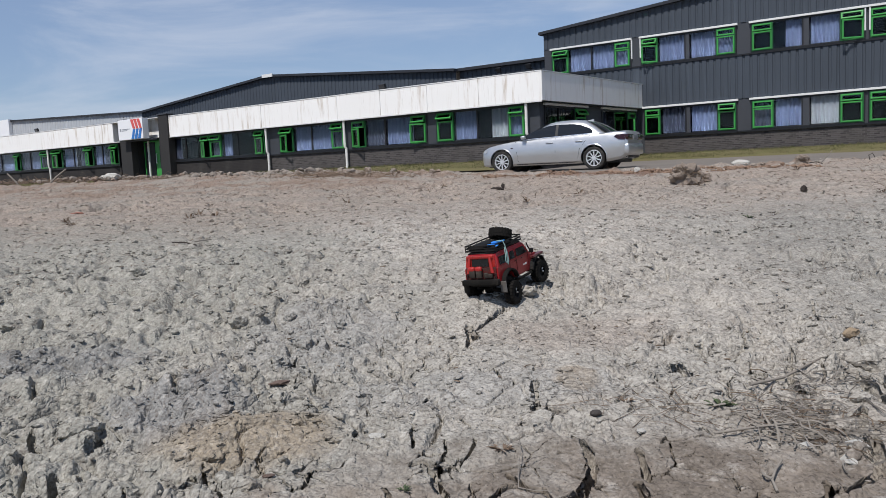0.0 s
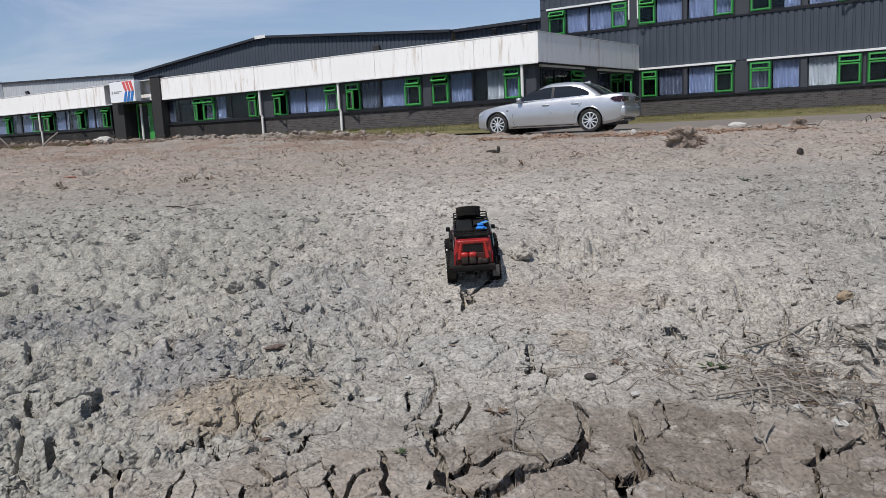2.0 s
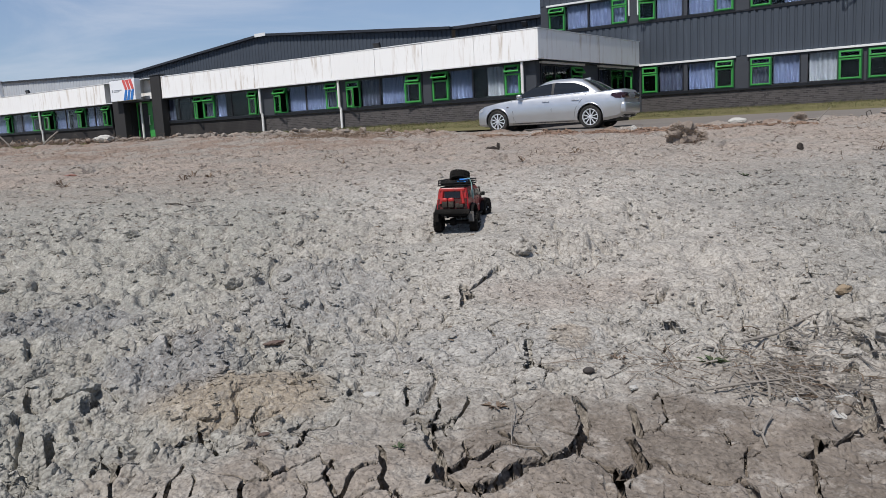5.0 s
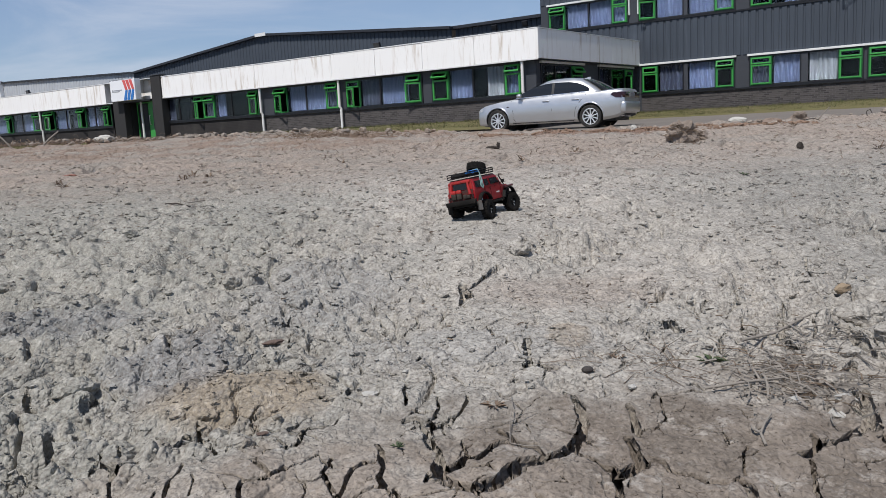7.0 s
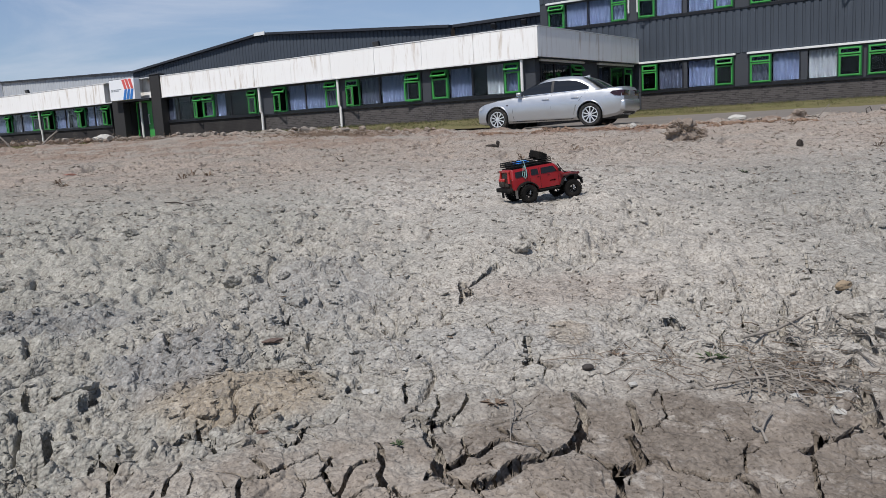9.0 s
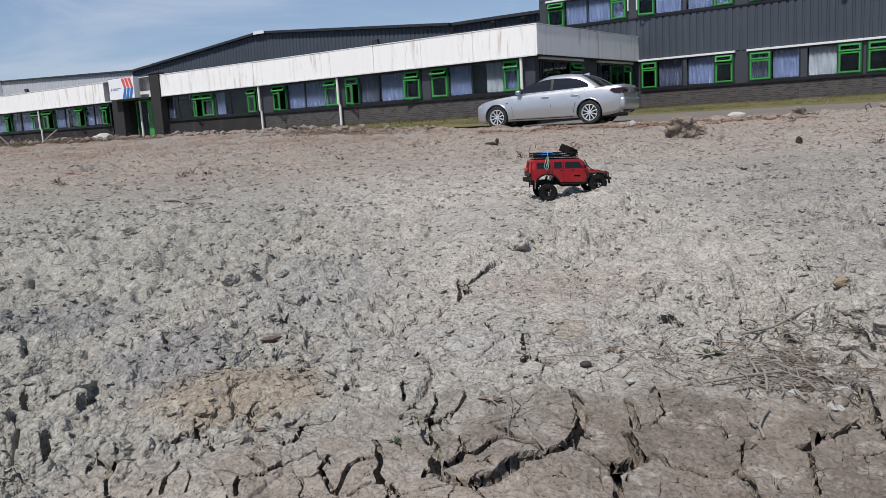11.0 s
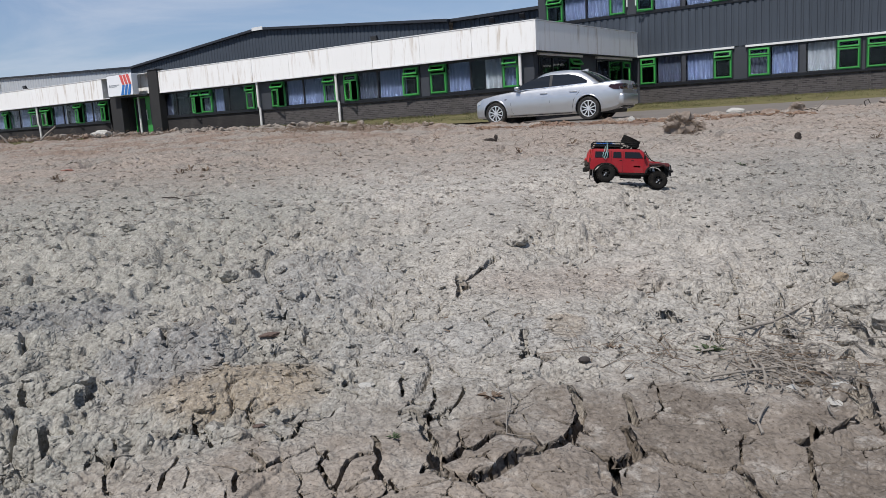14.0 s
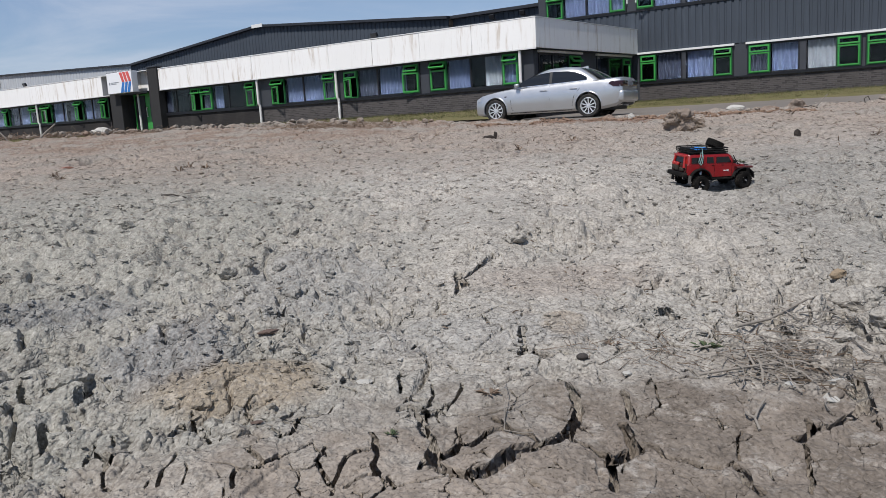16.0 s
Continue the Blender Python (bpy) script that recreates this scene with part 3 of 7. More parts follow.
    col = mix(t, calc(t, "MULTIPLY", blob(0.55, 3.45, 0.40, 0.22, 0.8, 1.4), 0.35), col, (0.40, 0.31, 0.25))
    for cx, cy in ((1.6, 15.7), (2.3, 15.0), (2.8, 14.2), (3.3, 13.5)):
        col = mix(t, calc(t, "MULTIPLY", blob(cx, cy, 0.75, 0.85, 0.8, 1.6), 0.92), col, (0.25, 0.130, 0.080))
    # salt bloom, bits of root and dark grit; shade painted into hairline crevices
    col = mix(t, calc(t, "MULTIPLY", span(t, noise_tex(t, v, 13.0, 5, 0.7), 0.58, 0.70), 0.25), col, (0.50, 0.475, 0.43))
    off = calc(t, "SUBTRACT", 1.0, calc(t, "MULTIPLY", plate, 0.8))
    col = mix(t, calc(t, "MULTIPLY", span(t, fine, 0.56, 0.66, 0.0, 0.25), calc(t, "MAXIMUM", off, 0.45)), col, (0.165, 0.143, 0.122))
    col = mix(t, calc(t, "MULTIPLY", span(t, noise_tex(t, v, 7.0, 6, 0.75), 0.54, 0.64), calc(t, "MULTIPLY", plate, 0.7)), col, (0.42, 0.385, 0.34))
    col = mix(t, calc(t, "MULTIPLY", span(t, fine, 0.45, 0.35, 0.0, 0.18), off), col, (0.62, 0.585, 0.52))
    col = mix(t, calc(t, "MULTIPLY", span(t, grit, 0.57, 0.67, 0.0, 0.5), calc(t, "MAXIMUM", off, 0.5)), col, (0.17, 0.145, 0.125))
    here, there = span(t, noise_tex(t, v, 2.3, 4, 0.7), 0.60, 0.46), span(t, noise_tex(t, v, 3.7, 4, 0.7), 0.62, 0.50)
    seamy = calc(t, "MULTIPLY", calc(t, "SUBTRACT", 1.0, calc(t, "MINIMUM", calc(t, "ADD", crazing, here), calc(t, "ADD", crazing_fine, there)), True), off)
    # shade inside the fine seams, put in as a darker clay colour
    col = mix(t, calc(t, "MULTIPLY", seamy, 0.16), col, (0.135, 0.112, 0.095))
    bits = voronoi_tex(t, mapped(t, v, (1, 0.45, 1)), 46.0)
    col = mix(t, calc(t, "MULTIPLY", span(t, bits, 0.17, 0.10), calc(t, "MULTIPLY", span(t, mid, 0.50, 0.62, 0.0, 0.4), off)), col, (0.12, 0.092, 0.075))
    speck = noise_tex(t, v, 90.0, 1, 0.5)
    col = mix(t, span(t, speck, 0.60, 0.68, 0.0, 0.3), col, mix(t, plate, (0.58, 0.54, 0.48), (0.36, 0.31, 0.265)))
    col = mix(t, span(t, speck, 0.42, 0.34, 0.0, 0.45), col, mix(t, plate, (0.16, 0.138, 0.117), (0.085, 0.068, 0.055)))
    # short dark marks: shadows of little holes and edges, painted as colour
    shade_tick = noise_tex(t, mapped(t, v, (1, 0.6, 1)), 15.0, 3, 0.65)
    col = mix(t, calc(t, "MULTIPLY", span(t, shade_tick, 0.575, 0.615), span(t, Y, 3.5, 8.0, 0.1, 0.6)), col, (0.19, 0.142, 0.112))
    shade_nick = noise_tex(t, mapped(t, v, (1, 0.7, 1), loc=(3.1, 1.7, 0)), 36.0, 2, 0.6)
    col = mix(t, calc(t, "MULTIPLY", calc(t, "MULTIPLY", span(t, shade_nick, 0.60, 0.64), off), span(t, Y, 2.2, 5.0, 0.25, 0.5)), col, (0.15, 0.122, 0.102))
    chip = noise_tex(t, mapped(t, v, (1, 0.7, 1), loc=(-1.3, 4.1, 0)), 22.0, 2, 0.6)
    col = mix(t, calc(t, "MULTIPLY", span(t, chip, 0.60, 0.64), calc(t, "MULTIPLY", off, 0.2)), col, (0.60, 0.555, 0.495))
    # grains and crumbs, each with its own tone
    def grains(vec, scale, lo, hi):
        sep_tone = t.nodes.new("ShaderNodeSeparateColor")
        t.links.new(voronoi_tex(t, vec, scale, "F1", "Color"), sep_tone.inputs[0])
        return calc(t, "ADD", calc(t, "MULTIPLY", sep_tone.outputs[0], hi - lo), lo)

    tone = calc(t, "MULTIPLY", grains(lump_v, 48.0, 0.79, 0.95), grains(lump_v, 100.0, 0.76, 0.99))
    tone = calc(t, "MULTIPLY", tone, grains(lump_v, 17.0, 0.92, 1.02))
    grey = t.nodes.new("ShaderNodeCombineColor")
    for k in range(3):
        t.links.new(tone, grey.inputs[k])
    put(t, b.inputs["Base Color"], mix(t, 1.0, col, grey.outputs[0], "MULTIPLY"))
    h = calc(t, "ADD", calc(t, "MULTIPLY", fine, 0.5), calc(t, "MULTIPLY", grit, 0.22))
    away = span(t, Y, 5.0, 8.0)
    rubble = noise_tex(t, v, 9.0, 5, 0.72)
    h = calc(t, "ADD", h, calc(t, "MULTIPLY", calc(t, "MULTIPLY", rubble, away), 5.0))
    h = calc(t, "ADD", h, calc(t, "MULTIPLY", seamy, -0.30))
    h = calc(t, "SUBTRACT", h, calc(t, "MULTIPLY", calc(t, "MULTIPLY", calc(t, "MAXIMUM", off, 0.4), span(t, Y, 2.7, 4.2, 1.0, 0.45)), calc(t, "ADD", calc(t, "MULTIPLY", crumb, 0.6), calc(t, "MULTIPLY", voronoi_tex(t, lump_v, 27.0), 0.8))))
    put(t, b.inputs["Normal"], bump(t, h, 1.0, 0.011))
    return m


CLAY = clay_material()
CLOD_CLAY = clay_material("clod_clay", False)


def sheet(name, co, rows, cols, wrap, mat):
    """A grid of points as one mesh."""
    me = bpy.data.meshes.new(name)
    i = np.arange(rows * cols).reshape(rows, cols)
    nxt = np.roll(i, -1, 1) if wrap else i[:, 1:]
    cur = i if wrap else i[:, :-1]
    quads = np.stack([cur[:-1], nxt[:-1], nxt[1:], cur[1:]], -1).reshape(-1, 4)
    me.vertices.add(len(co))
    me.vertices.foreach_set("co", co.astype(np.float32).ravel())
    me.loops.add(quads.size)
    me.loops.foreach_set("vertex_index", quads.astype(np.int32).ravel())
    me.polygons.add(len(quads))
    me.polygons.foreach_set("loop_start", np.arange(0, quads.size, 4, dtype=np.int32))
    me.polygons.foreach_set("use_smooth", np.ones(len(quads), dtype=bool))
    me.update(calc_edges=True)
    me.materials.append(mat)
    return new(name, me)


def build_ground():
    half = radians(32)
    front = np.linspace(radians(90) + half, radians(90) - half, 1240)
    rest = np.linspace(radians(90) - half, radians(90 - 360) + half, 232)[1:-1]
    ang = np.concatenate([front, rest])
    rad, r = [0.001, 0.3, 0.6, 0.9, 1.2, 1.5, 1.75], 1.85
    while r < 7.2:                # finest at the feet, coarser as the ground falls flat to the eye
        rad.append(r)
        r += min(0.00042 * r * r / (1.1 - np.interp(r - 0.4, [1.5, 3.0, 4.2, 5.4], [0.14, 0.31, 0.475, 0.575])), 0.0042 * r)
    rad = np.concatenate([rad, np.geomspace(7.2, 26, 150), np.geomspace(26, 900, 26)[1:]])
    R, T = np.meshgrid(rad, ang, indexing="ij")
    x, y = (R * np.cos(T)).ravel(), (R * np.sin(T)).ravel() - 0.4
    g = ground_z(x, y).reshape(R.shape)
    for k in range(2):           # weathered: no edge sharper than a few millimetres
        g[1:-1, 1:-1] = 0.5 * g[1:-1, 1:-1] + 0.125 * (g[:-2, 1:-1] + g[2:, 1:-1] + g[1:-1, :-2] + g[1:-1, 2:])
    z, c = g.ravel().copy(), g.copy()
    for k in range(12):
        c[1:-1, 1:-1] = 0.25 * (c[:-2, 1:-1] + c[2:, 1:-1] + c[1:-1, :-2] + c[1:-1, 2:])
    cut_cracks(x, y, z, c.ravel())
    ob = sheet("ground", np.stack([x, y, z], 1), len(rad), len(ang), True, CLAY)
    tagged(ob, "pale grey dried clay field, cracked and crumbly", "ground", kind="structure")


build_ground()

# ---- yard and verges ----
def asphalt_material():
    m, t, b = material("asphalt", (0.2, 0.19, 0.18), 0.92, spec=0.2)
    v = coords(t)
    big, fine = noise_tex(t, v, 0.5, 4, 0.6), noise_tex(t, v, 90, 3, 0.6)
    col = mix(t, big, (0.135, 0.118, 0.102), (0.205, 0.182, 0.158))
    col = mix(t, span(t, fine, 0.45, 0.7, 0.0, 0.6), col, (0.12, 0.115, 0.11))
    put(t, b.inputs["Base Color"], col)
    put(t, b.inputs["Normal"], bump(t, fine, 0.5, 0.006))
    return m


def turf_material():
    m, t, b = material("turf_soil", (0.1, 0.09, 0.05), 0.95, spec=0.1)
    v = coords(t)
    fine = noise_tex(t, v, 30, 4, 0.7)
    put(t, b.inputs["Base Color"], mix(t, noise_tex(t, v, 1.2, 4), mix(t, fine, (0.075, 0.085, 0.03), (0.13, 0.13, 0.05)), (0.16, 0.13, 0.075)))
    put(t, b.inputs["Normal"], bump(t, fine, 0.8, 0.03))
    return m


def blade_material():
    m, t, b = material("grass_blade", (0.12, 0.14, 0.05), 0.75, spec=0.2)
    g = t.nodes.new("ShaderNodeNewGeometry").outputs["Random Per Island"]
    put(t, b.inputs["Base Color"], ramp(t, g, [(0.0, (0.045, 0.058, 0.020)), (0.5, (0.080, 0.088, 0.034)), (0.8, (0.125, 0.105, 0.055)), (1.0, (0.18, 0.145, 0.09))]))
    return m


ASPHALT, TURF, BLADE = asphalt_material(), turf_material(), blade_material()
SITE = pose(0, 0, 0, 0, 0, -36.4)      # site axes: x along the fronts, y into them


def yard_level(n):
    return 0.79 + (n - 19.0) * 0.012


def site_strip(name, a0, a1, ns, zs, mat, na=120, wob=0.0, seed=5):
    a = np.linspace(a0, a1, na)
    A, N = np.meshgrid(a, np.array(ns, float))
    Z = np.repeat(np.array(zs, float)[:, None], na, 1)
    N = N + wob * fractal(A, N, 1.6, 3, seed) * (np.arange(len(ns)) == 0)[:, None]
    Z = Z + 0.02 * fractal(A, N, 2.0, 3, seed + 3)
    x, y = AX * A - AY * N, AY * A + AX * N
    ob = sheet(name, np.stack([x.ravel(), y.ravel(), Z.ravel()], 1), len(ns), na, False, mat)
    return ob


ns = [16.9, 17.4, 18, 19, 20, 22, 24, 26, 28, 30, 32, 33.2]
tagged(site_strip("road", -14.0, 60, ns, [yard_level(n) - (0.25 if n < 17 else 0.0) for n in ns], ASPHALT, 200), "grey worn asphalt yard before the offices", "road", kind="structure")
ns = [16.9, 17.4, 18, 19, 20, 21.5, 23, 24.2]
tagged(site_strip("pavement", -110, -13.9, ns, [yard_level(n) - (0.25 if n < 17 else 0.0) + 0.004 for n in ns], ASPHALT, 200), "grey asphalt drive along the low office wing", "road", kind="structure")


def grass_strip(name, a0, a1, n0, n1, z0, z1, count, label, seed):
    tagged(site_strip(name, a0, a1, [n0 - 0.25, n0, (n0 + n1) / 2, n1], [z0 - 0.06, z0 + 0.03, (z0 + z1) / 2 + 0.05, z1], TURF, 160, 0.25, seed), label, "grass", kind="structure")
    rng = np.random.RandomState(seed)
    a, n = rng.uniform(a0, a1, count), n0 + (n1 - n0) * rng.rand(count)
    keep = fractal(a, n, 0.8, 3, seed) > -0.45
    a, n = a[keep], n[keep]
    z = z0 + (z1 - z0) * (n - n0) / (n1 - n0)
    x, y = AX * a - AY * n, AY * a + AX * n
    h, w = rng.uniform(0.02, 0.08, len(a)), rng.uniform(0.008, 0.02, len(a))
    ang, lean = rng.uniform(0, 6.28, len(a)), rng.uniform(-0.09, 0.09, (len(a), 2))
    co = np.zeros((len(a), 3, 3))
    co[:, 0] = np.stack([x - np.cos(ang) * w, y - np.sin(ang) * w, z], 1)
    co[:, 1] = np.stack([x + np.cos(ang) * w, y + np.sin(ang) * w, z], 1)
    co[:, 2] = np.stack([x + lean[:, 0], y + lean[:, 1], z + h + 0.03], 1)
    me = bpy.data.meshes.new("grass")
    me.from_pydata(co.reshape(-1, 3).tolist(), [], np.arange(len(a) * 3).reshape(-1, 3).tolist())
    me.materials.append(BLADE)
    tagged(new("grass", me), label, "grass", kind="stuff")


grass_strip("verge_east", -14.4, 30, 32.6, 34.9, 0.98, 1.24, 26000, "dry green and straw grass along the two-storey front", 15)
grass_strip("verge_west", -60, -13.6, 23.8, 25.95, 0.96, 1.24, 26000, "dry green grass along the low office wing", 16)

# ---- materials of the offices ----
def brick_material(name, c1, c2, mortar):
    m, t, b = material(name, c1, 0.9, spec=0.12)
    v = coords(t)
    n = t.nodes.new("ShaderNodeTexBrick")
    sep = t.nodes.new("ShaderNodeSeparateXYZ")
    t.links.new(v, sep.inputs[0])
    com = t.nodes.new("ShaderNodeCombineXYZ")
    t.links.new(calc(t, "ADD", sep.outputs[0], sep.outputs[1]), com.inputs[0])
    t.links.new(sep.outputs[2], com.inputs[1])
    t.links.new(com.outputs[0], n.inputs["Vector"])
    n.inputs["Scale"].default_value = 1.0
    n.inputs["Brick Width"].default_value, n.inputs["Row Height"].default_value = 0.215, 0.075
    n.inputs["Mortar Size"].default_value, n.inputs["Mortar Smooth"].default_value = 0.009, 0.2
    n.inputs["Color1"].default_value, n.inputs["Color2"].default_value, n.inputs["Mortar"].default_value = (*c1, 1), (*c2, 1), (*mortar, 1)
    n.inputs["Bias"].default_value = -0.2
    grime = noise_tex(t, v, 1.1, 4, 0.6)
    put(t, b.inputs["Base Color"], mix(t, span(t, grime, 0.4, 0.75, 0.0, 0.5), n.outputs["Color"], (0.07, 0.065, 0.06)))
    put(t, b.inputs["Normal"], bump(t, n.outputs["Fac"], -0.8, 0.008, bump(t, noise_tex(t, v, 60, 3), 0.3, 0.004)))
    return m


def fascia_material():
    m, t, b = material("fascia_white", (0.74, 0.72, 0.68), 0.55, spec=0.35)
    v = coords(t)
    streak = noise_tex(t, mapped(t, v, (3.0, 3.0, 0.35)), 1.6, 5, 0.65)
    patch = noise_tex(t, v, 0.28, 3, 0.5)
    fine = noise_tex(t, mapped(t, v, (14, 14, 1.2)), 1.0, 4, 0.6)
    col = mix(t, patch, (0.79, 0.775, 0.745), (0.87, 0.86, 0.835))
    col = mix(t, calc(t, "MULTIPLY", span(t, streak, 0.50, 0.70), span(t, patch, 0.46, 0.62, 0.10, 0.85)), col, (0.50, 0.42, 0.34))
    col = mix(t, calc(t, "MULTIPLY", span(t, fine, 0.60, 0.76), 0.35), col, (0.45, 0.42, 0.37))
    put(t, b.inputs["Base Color"], col)
    put(t, b.inputs["Normal"], bump(t, streak, 0.1, 0.01))
    return m


def cladding_material(name, color, rough=0.5):
    m, t, b = material(name, color, 0.65, spec=0.2)
    v = coords(t)
    big, run = noise_tex(t, v, 0.35, 4), noise_tex(t, mapped(t, v, (5, 5, 0.3)), 1.0, 5, 0.65)
    col = mix(t, big, tuple(c * 0.82 for c in color), tuple(c * 1.18 for c in color))
    put(t, b.inputs["Base Color"], mix(t, span(t, run, 0.5, 0.78, 0.0, 0.4), col, tuple(c * 1.7 for c in color)))
    return m


def glass_material():
    m, t, b = material("window_glass", (0.02, 0.025, 0.03), 0.03, spec=0.5)
    b.inputs["Transmission Weight"].default_value = 1.0
    b.inputs["Base Color"].default_value = (0.62, 0.68, 0.74, 1)
    b.inputs["IOR"].default_value = 1.3
    put(t, b.inputs["Normal"], bump(t, noise_tex(t, coords(t), 1.3, 2), 0.06, 0.02))
    return m


BRICK = brick_material("dark_brick", (0.085, 0.076, 0.074), (0.034, 0.031, 0.032), (0.105, 0.10, 0.098))
PLAIN_BRICK = brick_material("painted_brick", (0.038, 0.035, 0.035), (0.032, 0.030, 0.029), (0.030, 0.028, 0.028))
FASCIA = fascia_material()
DARK_CLAD = cladding_material("anthracite_cladding", (0.056, 0.067, 0.083))
LIGHT_CLAD = cladding_material("light_grey_cladding", (0.40, 0.42, 0.44))
GREY_PANEL = worn("grey_panel", (0.052, 0.056, 0.065), 0.5, scale=0.8)
BLACK_FRAME = worn("black_frame", (0.012, 0.013, 0.016), 0.45, scale=2)
WHITE_TRIM = worn("white_trim", (0.72, 0.72, 0.70), 0.5, scale=1.5, amount=0.15)
GREEN = worn("green_paint", (0.045, 0.30, 0.06), 0.4, scale=2.5, amount=0.2, grain=0.05)
GREEN_DARK = worn("dark_green_paint", (0.012, 0.125, 0.028), 0.4, scale=2.5, amount=0.2, grain=0.05)
GLASS = glass_material()
# near-black colour that stands for the shade inside the rooms
ROOM_SHADE = worn("room_shade", (0.010, 0.011, 0.013), 0.9, scale=1)
CURTAIN_BLUE = worn("pale_blue_curtain", (0.20, 0.24, 0.38), 0.9, scale=5, amount=0.2)
CURTAIN_WHITE = worn("white_curtain", (0.42, 0.43, 0.45), 0.9, scale=5, amount=0.15)
CURTAIN_DARK = worn("slate_curtain", (0.085, 0.095, 0.14), 0.9, scale=5, amount=0.25)
ROOF_EDGE = worn("roof_edge", (0.028, 0.030, 0.036), 0.5, scale=1)
PILLAR = worn("pillar_render", (0.030, 0.029, 0.029), 0.85, scale=1.5, amount=0.25, grain=0.5)
SIGN_WHITE = worn("sign_white", (0.78, 0.79, 0.80), 0.4, scale=1, amount=0.06)
SIGN_RED = worn("sign_red", (0.62, 0.10, 0.09), 0.4, scale=1, amount=0.1)
SIGN_BLUE = worn("sign_blue", (0.03, 0.17, 0.48), 0.4, scale=1, amount=0.1)
SIGN_GREY = worn("sign_grey", (0.30, 0.32, 0.34), 0.5, scale=1, amount=0.1)
LAMP_BODY = worn("lamp_black", (0.02, 0.02, 0.022), 0.4, scale=8)
PIPE_WHITE = worn("pipe_white", (0.74, 0.73, 0.70), 0.45, scale=1.5, amount=0.15)


class Front:
    """One face of a building: u along it, d out of it towards the viewer, z up."""
    def __init__(self, parent, a, n, side):
        self.parent, self.m = parent, pose(a, n, 0, 0, 0, 90 if side else 0)

    def add(self, name, bm, mat, label="", under=None):
        bmesh.ops.transform(bm, matrix=self.m, verts=bm.verts[:])
        return part(name, bm, mat, under or self.parent, label)

    def slab(self, name, u0, u1, z0, z1, d0, d1, mat, label="", under=None, bevel=0.0):
        return self.add(name, box(bmesh.new(), u0, u1, -d1, -d0, z0, z1, bevel), mat, label, under)


def ribbed(f, name, outline, d, mat, pitch=0.30, label=""):
    """Trapezoid sheet cladding between a straight foot and a top given as (u, z) points."""
    u0, u1, z0, tops = outline
    bm = bmesh.new()
    u, us = u0, []
    while u < u1 - 1e-6:
        for k, dd in ((0.0, 0.0), (0.60, 0.0), (0.68, -0.035), (0.92, -0.035)):
            if u + k * pitch < u1:
                us.append((u + k * pitch, dd))
        u += pitch
    us.append((u1, 0.0))
    lo = [bm.verts.new((q, -(d + dd), z0)) for q, dd in us]
    hi = [bm.verts.new((q, -(d + dd), float(np.interp(q, [p[0] for p in tops], [p[1] for p in tops])))) for q, dd in us]
    for i in range(len(us) - 1):
        bm.faces.new((lo[i], lo[i + 1], hi[i + 1], hi[i]))
    return f.add(name, bm, mat, label)


def frame_bm(u0, u1, z0, z1, w, d0, d1):
    bm = bmesh.new()
    box(bm, u0, u1, -d1, -d0, z0, z0 + w, 0.006), box(bm, u0, u1, -d1, -d0, z1 - w, z1, 0.006)
    box(bm, u0, u0 + w, -d1 + 0.002, -d0 - 0.002, z0 + w, z1 - w, 0.006), box(bm, u1 - w, u1, -d1 + 0.002, -d0 - 0.002, z0 + w, z1 - w, 0.006)
    return bm


def swing(u, z, axis, deg):
    """Turns a leaf about an upright or a level hinge at u, z."""
    turn = pose(0, 0, 0, 0, 0, deg) if axis == "up" else pose(0, 0, 0, deg, 0, 0)
    return Matrix.Translation((u, -0.05, z)) @ turn @ Matrix.Translation((-u, 0.05, -z))


def leaf(f, win, u0, u1, z0, z1, hinge="", deg=0.0):
    bm = frame_bm(u0, u1, z0, z1, 0.055, 0.03, 0.10)
    gl = box(bmesh.new(), u0 + 0.05, u1 - 0.05, -0.068, -0.060, z0 + 0.05, z1 - 0.05)
    if hinge:
        m = swing(u0 if hinge == "left" else u1, z0, "up", deg) if hinge != "top" else swing(u0, z1, "level", deg)
        for q in (bm, gl):
            bmesh.ops.transform(q, matrix=m, verts=q.verts[:])
    s = f.add("sash", bm, GREEN, "green painted opening sash", win)
    g = f.add("pane", gl, GLASS, "", win)
    g.visible_shadow = False
    return s


def drape(f, win, u0, u1, z0, z1, mat, seed):
    """A hanging curtain in folds, behind the glass."""
    rng = random.Random(seed)
    bm = bmesh.new()
    k = max(8, int((u1 - u0) / 0.025))
    ph = rng.uniform(0, 6)
    rows = []
    for z, amp in ((z1, 0.02), ((z0 + z1) / 2, 0.035), (z0, 0.045)):
        rows.append([bm.verts.new((u0 + (u1 - u0) * i / k, 0.12 + amp * math.sin(ph + i * 0.9 + 0.8 * math.sin(i * 0.23 + ph)), z)) for i in range(k + 1)])
    for a, b in zip(rows, rows[1:]):
        for i in range(k):
            bm.faces.new((a[i], a[i + 1], b[i + 1], b[i]))
    return f.add("curtain", bm, mat, "", win)


